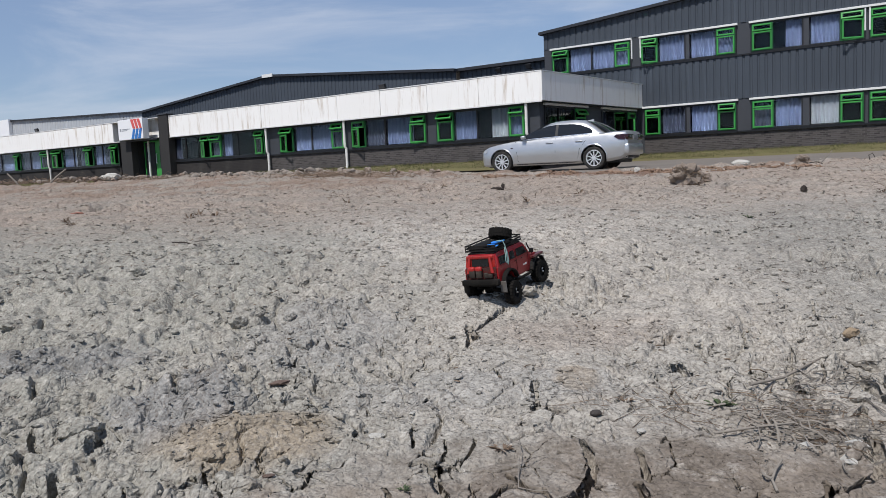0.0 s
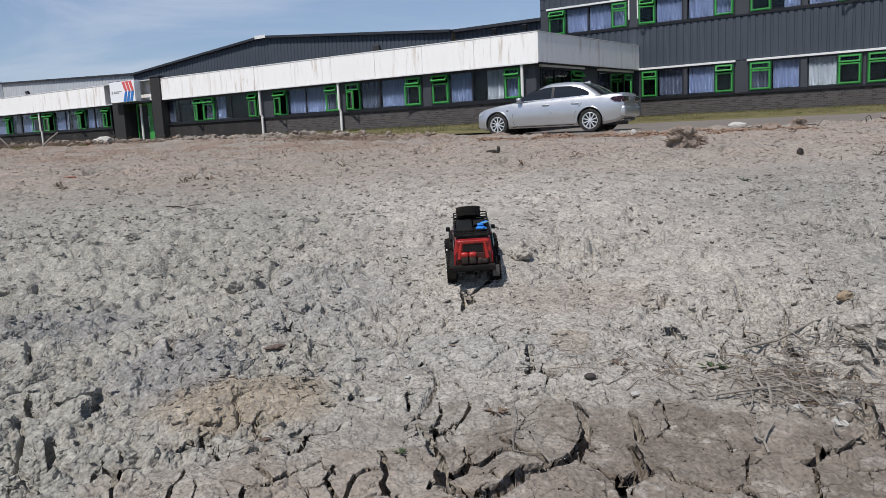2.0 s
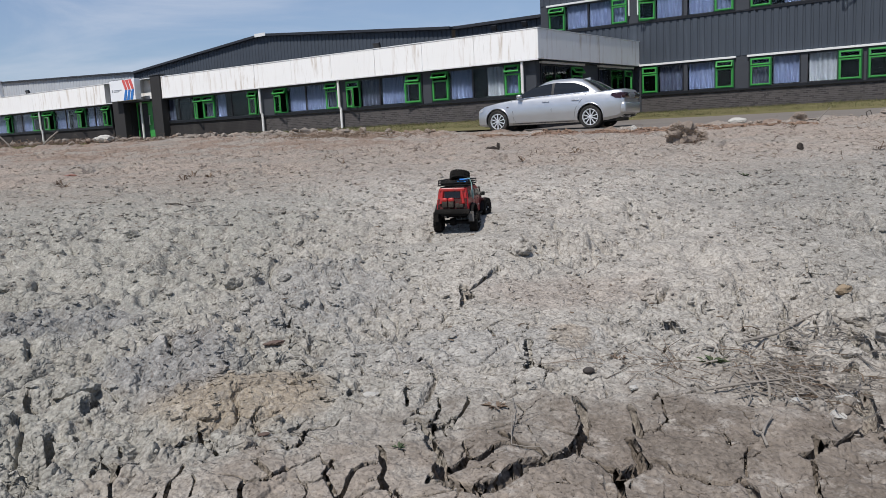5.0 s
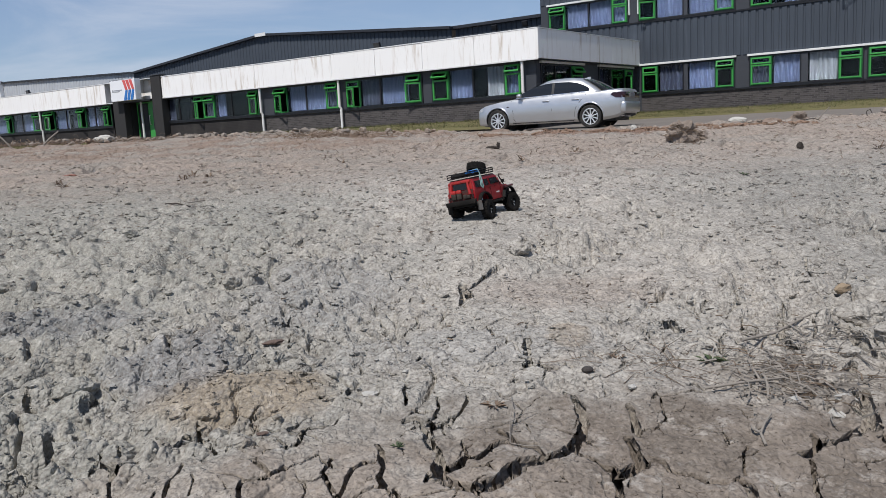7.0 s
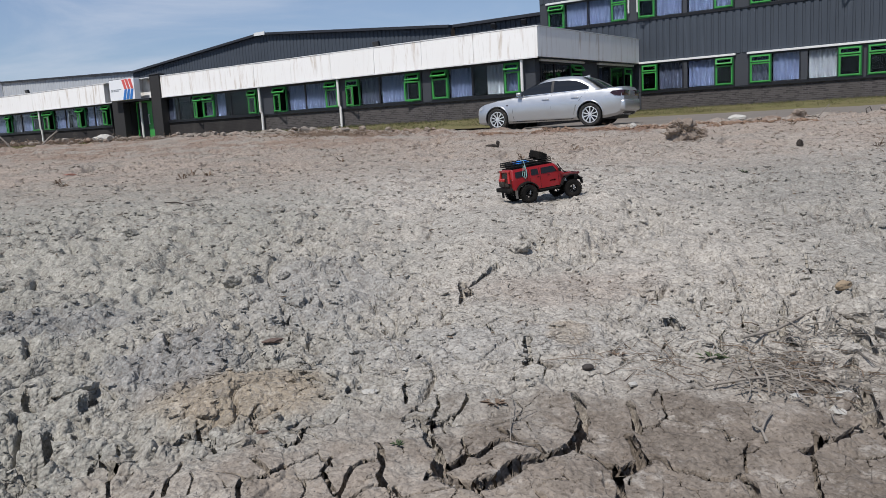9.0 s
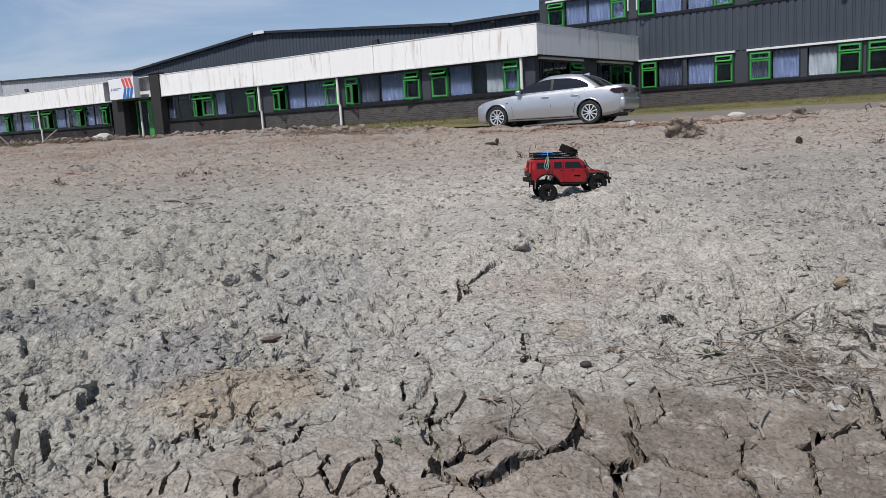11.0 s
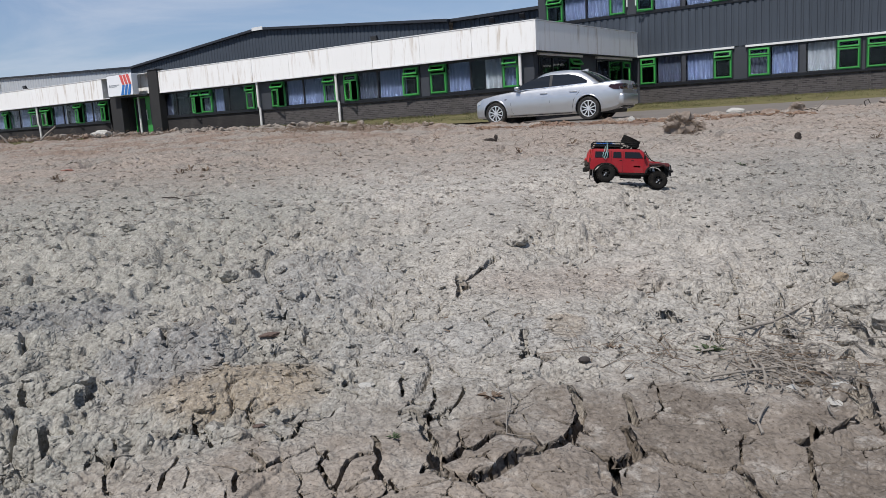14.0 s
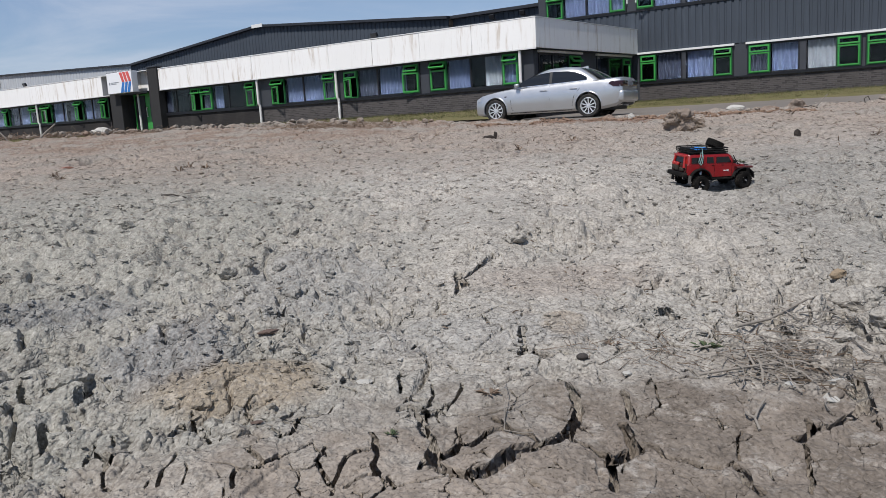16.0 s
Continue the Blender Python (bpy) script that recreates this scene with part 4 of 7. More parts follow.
def window_unit(f, seed, u0, u1, z0, z1, lights, trim=True):
    """A strip window. lights: (kind, right edge, curtain, hinge, degrees); G is a green sash under a vent, P a fixed pane."""
    rng = random.Random(seed)
    win = f.add("window", frame_bm(u0, u1, z0, z1, 0.07, -0.02, 0.06), BLACK_FRAME, "black framed strip window with green sashes")
    if trim:
        f.slab("head_trim", u0 - 0.05, u1 + 0.05, z1 + 0.002, z1 + 0.085, -0.02, 0.12, WHITE_TRIM, "white head trim", win, 0.006)
    left = u0 + 0.05
    for kind, right, cloth, hinge, deg in lights:
        if kind == "G":
            zt = z1 - 0.36
            fr = f.add("frame", frame_bm(left, right, z0 + 0.05, z1 - 0.05, 0.05, -0.01, 0.075), GREEN_DARK, "dark green painted window frame", win)
            leaf(f, win, left + 0.04, right - 0.04, z0 + 0.09, zt - 0.02, hinge if hinge in ("left", "right") else "", deg if hinge in ("left", "right") else 0)
            leaf(f, win, left + 0.04, right - 0.04, zt + 0.01, z1 - 0.09, "top", -rng.uniform(20, 38) if rng.random() < (0.35 if trim else 0.95) or hinge == "top" else -6)
        elif kind == "P":
            f.slab("mullion", right - 0.03, right + 0.03, z0 + 0.07, z1 - 0.07, -0.01, 0.055, BLACK_FRAME, "", win)
            g = f.slab("pane", left + 0.02, right - 0.03, z0 + 0.07, z1 - 0.07, 0.012, 0.020, GLASS, "", win)
            g.visible_shadow = False
        else:
            f.slab("panel", left, right, z0 + 0.05, z1 - 0.05, -0.01, 0.05, GREY_PANEL, "grey infill panel", win)
        if cloth:
            mat = {"b": CURTAIN_BLUE, "w": CURTAIN_WHITE, "d": CURTAIN_DARK}[cloth[0]]
            a, b = left + 0.03, right - 0.03
            if len(cloth) > 1:
                a, b = (a, a + (b - a) * 0.55) if cloth[1] == "l" else (b - (b - a) * 0.6, b)
            drape(f, win, a, b, z0 + 0.1, z1 - 0.06, mat, seed + int(right * 10))
        left = right
    # near-black sheets behind the glass: the room's darkness is in their colour
    f.slab("room", u0, u1, z0 - 0.3, z1 + 0.1, -1.7, -1.6, ROOM_SHADE, "", win)
    f.slab("room_floor", u0, u1, z0 - 0.30, z0 - 0.02, -1.6, -0.26, ROOM_SHADE, "", win)
    return win


def downpipe(f, u, z0, z1, d=0.16):
    bm = tube(bmesh.new(), [(u, -d - 0.05, z1), (u, -d - 0.05, z1 - 1.12), (u + 0.03, -d, z1 - 1.22), (u + 0.03, -d, z0)], 0.055, 10)
    f.add("downpipe", bm, PIPE_WHITE, "white plastic rain pipe")


def floodlight(a, n, z, deg=0):
    th = thing("floodlight", SITE @ pose(a, n, z, 0, 0, deg), "small black floodlight on a bracket at the roof edge", "lamp", "floodlights on the offices")
    part("housing", box(bmesh.new(), -0.16, 0.16, -0.12, 0.02, 0.06, 0.30, 0.02, pose(0, 0, 0, 20, 0, 0)), LAMP_BODY, th)
    bm = box(bmesh.new(), -0.18, 0.18, 0.0, 0.04, -0.02, 0.05, 0.008)
    part("bracket", tube(bm, [(0, 0.02, 0.0), (0, 0.25, -0.12)], 0.02), LAMP_BODY, th)


# ---- the low office wing ----
wing = thing("office_wing", SITE, "single-storey office wing, white fascia over black strip windows and dark brick", "building")
W = Front(wing, 0, 26.0, False)
Z0, SILL, HEAD, TOP = 1.20, 2.03, 3.28, 4.35


def wall_run(f, u0, u1, mat=None):
    f.slab("wall", u0, u1, 0.4, SILL - 0.06, -0.25, 0.0, mat or BRICK, "dark brown brick plinth wall")
    f.slab("sill", u0, u1, SILL - 0.06, SILL, -0.1, 0.07, BLACK_FRAME, "black window sill")


wall_run(W, -36.4, -29.1, PLAIN_BRICK), wall_run(W, -29.098, -14.5), wall_run(W, -80, -41.5, PLAIN_BRICK)
for a0, a1 in ((-29.3, -28.33), (-24.15, -23.8), (-19.65, -19.2), (-15.05, -14.5), (-49.15, -48.85), (-36.75, -36.6)):
    W.slab("panel", a0, a1, SILL, HEAD + 0.02, -0.2, 0.012, GREY_PANEL, "dark grey wall panel between windows")
G, P, N = "G", "P", ""
window_unit(W, 1, -19.2, -15.05, SILL, HEAD - 0.02, [(G, -18.34, N, N, 0), (P, -17.22, "b", N, 0), (P, -15.8, "wr", N, 0), (G, -15.1, "b", N, 0)], False)
window_unit(W, 2, -23.8, -19.65, SILL, HEAD - 0.02, [(G, -22.97, N, "left", -26), (P, -21.86, "d", N, 0), (P, -20.47, "b", N, 0), (G, -19.7, N, "right", 14)], False)
window_unit(W, 3, -28.33, -24.15, SILL, HEAD - 0.02, [(G, -27.41, N, "left", -24), (P, -26.2, "b", N, 0), (P, -24.97, "b", N, 0), (G, -24.2, "d", N, 0)], False)
window_unit(W, 4, -36.6, -29.3, SILL, HEAD - 0.02, [(P, -35.4, "dl", N, 0), (P, -34.15, N, N, 0), (G, -33.42, N, "left", -28), (G, -32.54, "d", N, 0), (P, -31.3, "bl", N, 0), (P, -30.05, N, N, 0), (G, -29.35, N, "left", -10)], False)
window_unit(W, 5, -48.85, -41.5, SILL, HEAD - 0.02, [(G, -47.62, N, "left", -15), (P, -46.3, "b", N, 0), (P, -45.02, "dr", N, 0), (G, -44.17, N, "left", -20), (P, -43.2, "b", N, 0), (P, -42.35, "d", N, 0), (G, -41.55, N, "left", -18)], False)
window_unit(W, 6, -56.6, -49.15, SILL, HEAD - 0.02, [(P, -55.3, "d", N, 0), (P, -53.5, "b", N, 0), (G, -52.76, N, "left", -18), (P, -51.5, "d", N, 0), (P, -50.18, "b", N, 0), (G, -49.2, N, N, 0)], False)
window_unit(W, 7, -64.6, -56.8, SILL, HEAD - 0.02, [(G, -63.8, N, N, 0), (P, -62.0, "b", N, 0), (P, -60.2, "d", N, 0), (P, -58.4, "b", N, 0), (G, -56.9, N, N, 0)], False)
W.slab("panel", -56.8, -56.6, SILL, HEAD, -0.2, 0.012, GREY_PANEL)
# fascia: separate panels with narrow joints, a drip edge and a dark soffit
edges = [-80, -72, -64.5, -57, -49.4, -41.55]
for a0, a1 in zip(edges, edges[1:]):
    W.slab("fascia_panel", a0 + 0.006, a1 - 0.006, HEAD + 0.03, TOP, -0.1, 0.30, FASCIA, "weathered white fascia panel", bevel=0.01)
edges = [-36.4, -34.0, -31.6, -29.2, -26.75, -24.3, -21.85, -19.4, -16.95, -14.2]
for i, (a0, a1) in enumerate(zip(edges, edges[1:])):
    W.slab("fascia_panel", a0 + 0.006, a1 - 0.006, HEAD + 0.03, TOP + 0.004 * (i % 2), -0.1, 0.30 + 0.004 * (i % 3), FASCIA, "weathered white fascia panel", bevel=0.01)
W.slab("coping", -80, -14.2, TOP + 0.006, TOP + 0.04, -0.2, 0.318, WHITE_TRIM, "pale metal coping")
W.slab("soffit", -80, -14.25, HEAD - 0.02, HEAD + 0.028, -0.2, 0.28, BLACK_FRAME, "dark soffit")
W.slab("gutter_strip", -80, -14.22, HEAD - 0.012, HEAD + 0.026, 0.281, 0.325, WHITE_TRIM, "white drip strip")
W.slab("roof", -80, -14.6, TOP - 0.35, TOP - 0.25, -14.0, -0.12, ROOF_EDGE, "flat felt roof")
for u in (-49.0, -29.05, -24.05, -14.95):
    downpipe(W, u, Z0 - 0.2, HEAD)
# end of the wing
E = Front(wing, -14.5, 0, True)
E.slab("wall", 26.02, 35, 0.4, SILL - 0.06, -0.25, 0.0, BRICK, "dark brown brick plinth wall")
E.slab("sill", 26.02, 35, SILL - 0.06, SILL, -0.1, 0.07, BLACK_FRAME)
for n0, n1 in ((26.02, 26.3), (29.75, 31.2), (34.72, 35.0)):
    E.slab("panel", n0, n1, SILL, HEAD + 0.02, -0.2, 0.012, GREY_PANEL, "dark grey wall panel between windows")
window_unit(E, 8, 26.3, 29.75, SILL, HEAD - 0.10, [(P, 27.4, N, N, 0), (P, 28.7, N, N, 0), (G, 29.65, N, N, 0)])
window_unit(E, 9, 31.2, 34.72, SILL, HEAD - 0.10, [(P, 32.4, "dl", N, 0), (P, 33.8, N, N, 0), (G, 34.65, N, "right", 20)])
for n0, n1 in ((25.70, 29.0), (29.0, 32.0), (32.0, 34.96)):
    E.slab("fascia_panel", n0 + 0.004, n1 - 0.004, HEAD + 0.03, TOP, -0.1, 0.296, FASCIA, "white fascia panel", bevel=0.01)
E.slab("coping", 25.72, 34.96, TOP + 0.006, TOP + 0.038, -0.2, 0.312, WHITE_TRIM)
E.slab("soffit", 25.75, 34.96, HEAD - 0.02, HEAD + 0.027, -0.2, 0.27, BLACK_FRAME)

# ---- entrance ----
porch = thing("entrance_porch", SITE, "dark rendered porch of two pillars with a white sign", "porch")
D = Front(porch, 0, 25.6, False)
for u0, u1, top in ((-37.15, -36.35, 4.47), (-40.78, -39.75, 4.42)):
    D.slab("pillar", u0, u1, 0.6, top, -0.40, 0.0, PILLAR, "dark rendered pillar", bevel=0.015)
    D.slab("pillar_cap", u0 - 0.04, u1 + 0.04, top + 0.002, top + 0.05, -0.4, 0.04, GREY_PANEL, "grey cap")
D.slab("pillar_return", -37.13, -36.37, 0.6, 4.40, -1.1, -0.402, PILLAR, "dark rendered return wall")
D.slab("canopy", -39.748, -37.152, 3.22, 3.31, -1.1, 0.12, BLACK_FRAME, "dark canopy")
D.slab("wall", -41.4, -39.752, 0.6, 4.34, -1.2, -0.42, PILLAR, "dark wall beside the door")
D.slab("wall", -39.748, -37.152, 3.312, 4.34, -1.2, -0.5, FASCIA, "white panel over the canopy")
D.slab("wall", -39.748, -39.45, 0.6, 3.218, -1.2, -1.0, PILLAR, "dark wall")
sg = D.slab("sign_board", -40.22, -37.95, 3.315, 4.40, 0.045, 0.40, SIGN_WHITE, "white sign box with red and blue emblem", bevel=0.01)
for z, w in ((3.86, 0.72), (3.79, 0.50)):
    D.slab("lettering_bar", -39.85, -39.85 + w, z, z + 0.045, 0.401, 0.406, SIGN_GREY, "", sg)
D.slab("lettering_bar", -40.05, -39.92, 3.78, 3.92, 0.401, 0.406, SIGN_GREY, "", sg)
for mat, zs in ((SIGN_RED, (4.38, 3.87)), (SIGN_BLUE, (3.33, 3.85))):
    for k in range(3):
        u = -38.86 + k * 0.30
        D.add("emblem_stripe", prism(bmesh.new(), [(u - 0.16, zs[0]), (u + 0.07, zs[0]), (u + 0.25, zs[1]), (u + 0.06, zs[1])], -0.42, -0.402), mat, "", sg)
dr = D.slab("door", -38.45, -37.25, 1.15, 3.16, -0.66, -0.60, GREEN, "green painted entrance door", bevel=0.008)
D.add("door_frame", frame_bm(-39.45, -37.152, 1.13, 3.215, 0.07, -0.70, -0.58), GREEN, "green door frame")
D.slab("side_light", -39.37, -38.50, 1.2, 3.14, -0.68, -0.62, BLACK_FRAME, "dark glazed side light")
D.slab("door_glass", -38.05, -37.72, 1.7, 2.9, -0.598, -0.59, BLACK_FRAME, "narrow dark door glass", dr)
D.add("door_handle", tube(bmesh.new(), [(-38.3, 0.59, 2.0), (-38.3, 0.53, 2.0), (-38.3, 0.53, 2.5), (-38.3, 0.59, 2.5)], 0.02), WHITE_TRIM, "pale handle", dr)
D.add("post", tube(bmesh.new(), [(-38.75, 0.40, 0.9), (-38.75, 0.40, 3.21)], 0.06), PIPE_WHITE, "white post beside the door")

# ---- the two-storey block ----
block = thing("office_block", SITE, "two-storey block in ribbed anthracite cladding with green window sashes", "building")
B = Front(block, 0, 35.0, False)
EAVE = lambda u: 7.20 + 0.08 * (u + 19.3)
B.slab("wall", -14.15, 32, 0.4, SILL - 0.06, -0.25, 0.0, BRICK, "dark brown brick plinth wall")
B.slab("sill", -14.15, 32, SILL - 0.06, SILL, -0.1, 0.07, BLACK_FRAME)
ribbed(B, "cladding_band", (-14.5, 32, 3.37, [(-14.5, 5.14), (32, 5.14)]), 0.04, DARK_CLAD, label="ribbed anthracite sheet cladding")
ribbed(B, "cladding_band", (-19.15, 32, 6.49, [(-19.15, EAVE(-19.15)), (6, EAVE(6)), (32, EAVE(-20))]), 0.04, DARK_CLAD, label="ribbed anthracite sheet cladding")
ribbed(B, "cladding_band", (-19.15, -14.5, 4.2, [(-19.15, 5.14), (-14.5, 5.14)]), 0.04, DARK_CLAD)
ribbed(Front(block, -19.15, 0, True), "cladding_side", (35.0, 60, 3.0, [(35.0, EAVE(-19.15)), (60, EAVE(-19.15))]), -0.02, DARK_CLAD)
B.slab("panel", -14.49, -14.155, 0.4, HEAD + 0.085, -0.2, 0.012, GREY_PANEL, "dark grey wall panel in the corner")
# solid near-black core, added so the inside looks unlit
B.slab("core", -19.1, 32, 0.4, 7.1, -26, -1.75, ROOM_SHADE, "near-black core in place of the unlit inside")
B.slab("upper_sill", -19.15, 32, 5.142, 5.20, -0.1, 0.07, BLACK_FRAME)
bm = bmesh.new()
for a0, a1 in ((-19.35, 6), (6, 33)):
    e0, e1 = (EAVE(a0), EAVE(a1)) if a0 < 0 else (EAVE(6), EAVE(-20))
    prism(bm, [(a0, e0), (a1, e1), (a1, e1 + 0.13), (a0, e0 + 0.13)], -0.22, 26)
B.add("roof", bm, ROOF_EDGE, "shallow pitched dark roof with a metal edge")
C0 = [(G, 0.83, N, N, 0), (P, 2.03, "br", N, 0), ("X", 2.20, N, N, 0), (P, 3.35, "b", N, 0), (G, 4.17, N, N, 0)]


def bay(u0, z0, z1, seed, lights, u1):
    window_unit(B, seed, u0, u1, z0, z1, [(k, u0 + r, c, h, d) for k, r, c, h, d in lights])


UP, LO = (5.20, 6.40), (SILL, HEAD)
bay(-18.75, *UP, 20, [(G, 0.91, N, "top", 0), (P, 2.09, "b", N, 0), (P, 3.25, "b", N, 0), (G, 4.0, "b", N, 0)], -14.70)
bay(-14.25, *UP, 21, [(G, 0.80, N, "right", 24), (P, 2.03, "b", N, 0), ("X", 2.21, N, N, 0), (P, 3.37, "b", N, 0), (G, 4.17, "b", N, 0)], -10.03)
bay(-9.47, *UP, 22, [(G, 0.88, N, N, 0), (P, 2.02, "br", N, 0), ("X", 2.25, N, N, 0), (P, 3.38, "b", N, 0), (G, 4.22, N, "right", 26)], -5.20)
bay(-5.10, *UP, 23, [(G, 0.88, N, N, 0), (P, 2.02, "b", N, 0), ("X", 2.25, N, N, 0), (P, 3.38, "w", N, 0), (G, 4.22, N, N, 0)], -0.83)
bay(-14.15, *LO, 24, [(G, 0.78, N, N, 0), (P, 1.93, "d", N, 0), ("X", 2.11, N, N, 0), (P, 3.31, "b", N, 0), (G, 4.08, N, "top", 0)], -10.03)
bay(-9.47, *LO, 25, [(G, 0.91, "d", N, 0), (P, 2.00, "b", N, 0), ("X", 2.27, N, N, 0), (P, 3.38, "w", N, 0), (G, 4.22, N, N, 0)], -5.20)
bay(-5.10, *LO, 26, [(G, 0.88, N, N, 0), (P, 2.02, "b", N, 0), ("X", 2.25, N, N, 0), (P, 3.38, "w", N, 0), (G, 4.22, N, N, 0)], -0.83)
for k, u in enumerate((-0.3, 4.6, 9.5)):
    bay(u, *UP, 30 + k, [(q, r, c, h, d) for q, r, c, h, d in C0], u + 4.25)
    bay(u, *LO, 40 + k, [(q, r, c, h, d) for q, r, c, h, d in C0], u + 4.25)
for z0, z1 in ((5.20, 6.42), (SILL, HEAD + 0.02)):
    for a0, a1 in ((-19.15, -18.75), (-14.70, -14.25), (-10.03, -9.47), (-5.20, -5.10), (-0.83, -0.3), (3.95, 4.6), (8.85, 9.5), (13.75, 32)):
        if z0 > 3 or a0 > -14:
            B.slab("panel", a0, a1, z0, z1 + 0.06, -0.2, 0.012, GREY_PANEL, "dark grey wall panel between windows")
for a in (-14.68, -14.27, -5.24, -5.08):
    B.slab("pipe", a, a + 0.05, 5.55, 6.40, 0.02, 0.10, WHITE_TRIM, "short white pipe beside the window")

# ---- halls behind ----
hall = thing("factory_hall", SITE, "long anthracite factory hall with a low gable behind the offices", "building")
H = Front(hall, 0, 40.0, False)
TOPS = [(-60.2, 6.68), (-44.2, 8.06), (-27.9, 6.74)]
ribbed(H, "cladding", (-60.2, -27.9, 1.0, TOPS), 0.0, DARK_CLAD, 0.33, "ribbed anthracite sheet cladding")
bm = bmesh.new()
for (u0, z0), (u1, z1) in zip(TOPS, TOPS[1:]):
    prism(bm, [(u0, z0), (u1, z1), (u1, z1 + 0.16), (u0, z0 + 0.16)], -0.25, 30)
H.add("roof", bm, ROOF_EDGE, "dark metal roof edge")
H.slab("ridge_cap", -44.75, -43.65, 8.02, 8.25, 0.26, 0.30, WHITE_TRIM, "pale ridge cap")
link = thing("link_hall", SITE, "dark flat-topped link building between the halls", "building")
K = Front(link, 0, 40.4, False)
ribbed(K, "cladding", (-27.9, -15.0, 1.0, [(-27.9, 6.74), (-15.0, 6.80)]), 0.0, DARK_CLAD, 0.33)
K.slab("roof", -28.2, -15.0, 6.75, 6.92, -20, 0.25, ROOF_EDGE, "dark roof edge")
shed = thing("far_shed", SITE, "pale grey ribbed warehouse beyond the dark hall", "building")
S = Front(shed, 0, 43.0, False)
TOPS = [(-125, 9.2), (-92, 8.15), (-64.0, 7.15)]
ribbed(S, "cladding", (-125, -64.0, 1.0, TOPS), 0.0, LIGHT_CLAD, 0.5, "pale grey ribbed sheet cladding")
bm = bmesh.new()
for (u0, z0), (u1, z1) in zip(TOPS, TOPS[1:]):
    prism(bm, [(u0, z0), (u1, z1), (u1, z1 + 0.14), (u0, z0 + 0.14)], -0.2, 20)
S.add("roof", bm, ROOF_EDGE, "dark roof edge")
S.slab("end_panel", -125, -88.4, 4.0, 8.25, 0.04, 0.4, SIGN_WHITE, "plain white end panel")
floodlight(-22.16, 26.4, 4.42), floodlight(-24.86, 40.0, 6.35), floodlight(-22.87, 40.0, 6.35), floodlight(-50.8, 26.3, 4.40), floodlight(-72.0, 42.7, 6.3)

# ---- parked saloon car ----
SILVER, st, sb = material("silver_paint", (0.50, 0.52, 0.55), 0.30, 0.80, 0.5, 0.5)
sv = coords(st)
put(st, sb.inputs["Base Color"], mix(st, span(st, noise_tex(st, sv, 2.2, 4), 0.35, 0.75, 0.0, 0.5), (0.60, 0.60, 0.60), (0.53, 0.53, 0.525)))
put(st, sb.inputs["Roughness"], calc(st, "ADD", calc(st, "MULTIPLY", noise_tex(st, sv, 9, 4), 0.18), 0.24))
CAR_GLASS = worn("tinted_glass", (0.012, 0.014, 0.017), 0.06, scale=1, amount=0.2, grain=0.0, spec=0.6)
TYRE = worn("tyre_rubber", (0.022, 0.021, 0.020), 0.85, scale=8, amount=0.3, dirt=(0.16, 0.14, 0.12), dirt_amount=0.15)
ALLOY = worn("alloy", (0.78, 0.79, 0.81), 0.35, 0.5, scale=8, amount=0.12)
CHROME = worn("chrome", (0.75, 0.76, 0.78), 0.12, 1.0, scale=8, amount=0.1)
CAR_BLACK = worn("car_black", (0.015, 0.015, 0.016), 0.5, scale=6)
TAIL_RED = worn("tail_lamp", (0.026, 0.006, 0.007), 0.15, scale=6, coat=0.5)
LAMP_CLEAR = worn("lamp_lens", (0.45, 0.47, 0.50), 0.1, scale=6, coat=0.5)
PLATE = worn("plate", (0.30, 0.30, 0.30), 0.4, scale=6)


def road_wheel(parent, x, y):
    s = 1 if y > 0 else -1
    w = part("wheel", lathe(bmesh.new(), [(0.232, -0.10), (0.255, -0.11), (0.300, -0.112), (0.322, -0.095), (0.326, 0.0), (0.322, 0.095), (0.300, 0.112), (0.255, 0.11), (0.232, 0.10)], 40), TYRE, parent, "black rubber tyre on an alloy rim", 40)
    w.location = (x, y, 0.326)
    bm = lathe(bmesh.new(), [(0.215, -0.10), (0.236, -0.10), (0.238, 0.098), (0.222, 0.104), (0.212, 0.09)], 40)
    for k in range(10):
        m = pose(0, 0, 0, 0, 36 * k, 0)
        vs = [m @ Vector(p) for p in ((-0.012, s * 0.085, 0.04), (0.012, s * 0.085, 0.04), (0.015, s * 0.095, 0.222), (-0.015, s * 0.095, 0.222), (-0.012, s * 0.055, 0.04), (0.012, s * 0.055, 0.04), (0.015, s * 0.06, 0.222), (-0.015, s * 0.06, 0.222))]
        b = [bm.verts.new(v) for v in vs]
        for q in ((0, 1, 2, 3), (7, 6, 5, 4), (0, 4, 5, 1), (1, 5, 6, 2), (2, 6, 7, 3), (3, 7, 4, 0)):
            bm.faces.new([b[i] for i in q])
    lathe(bm, [(0.002, s * 0.06), (0.055, s * 0.06), (0.050, s * 0.093), (0.002, s * 0.098)], 20)
    bmesh.ops.recalc_face_normals(bm, faces=bm.faces[:])
    part("rim", bm, ALLOY, w, "ten-spoke alloy rim", 35)
    part("brake_disc", lathe(bmesh.new(), [(0.01, s * 0.02), (0.21, s * 0.02), (0.21, s * 0.035), (0.01, s * 0.035)], 24), CAR_BLACK, w)


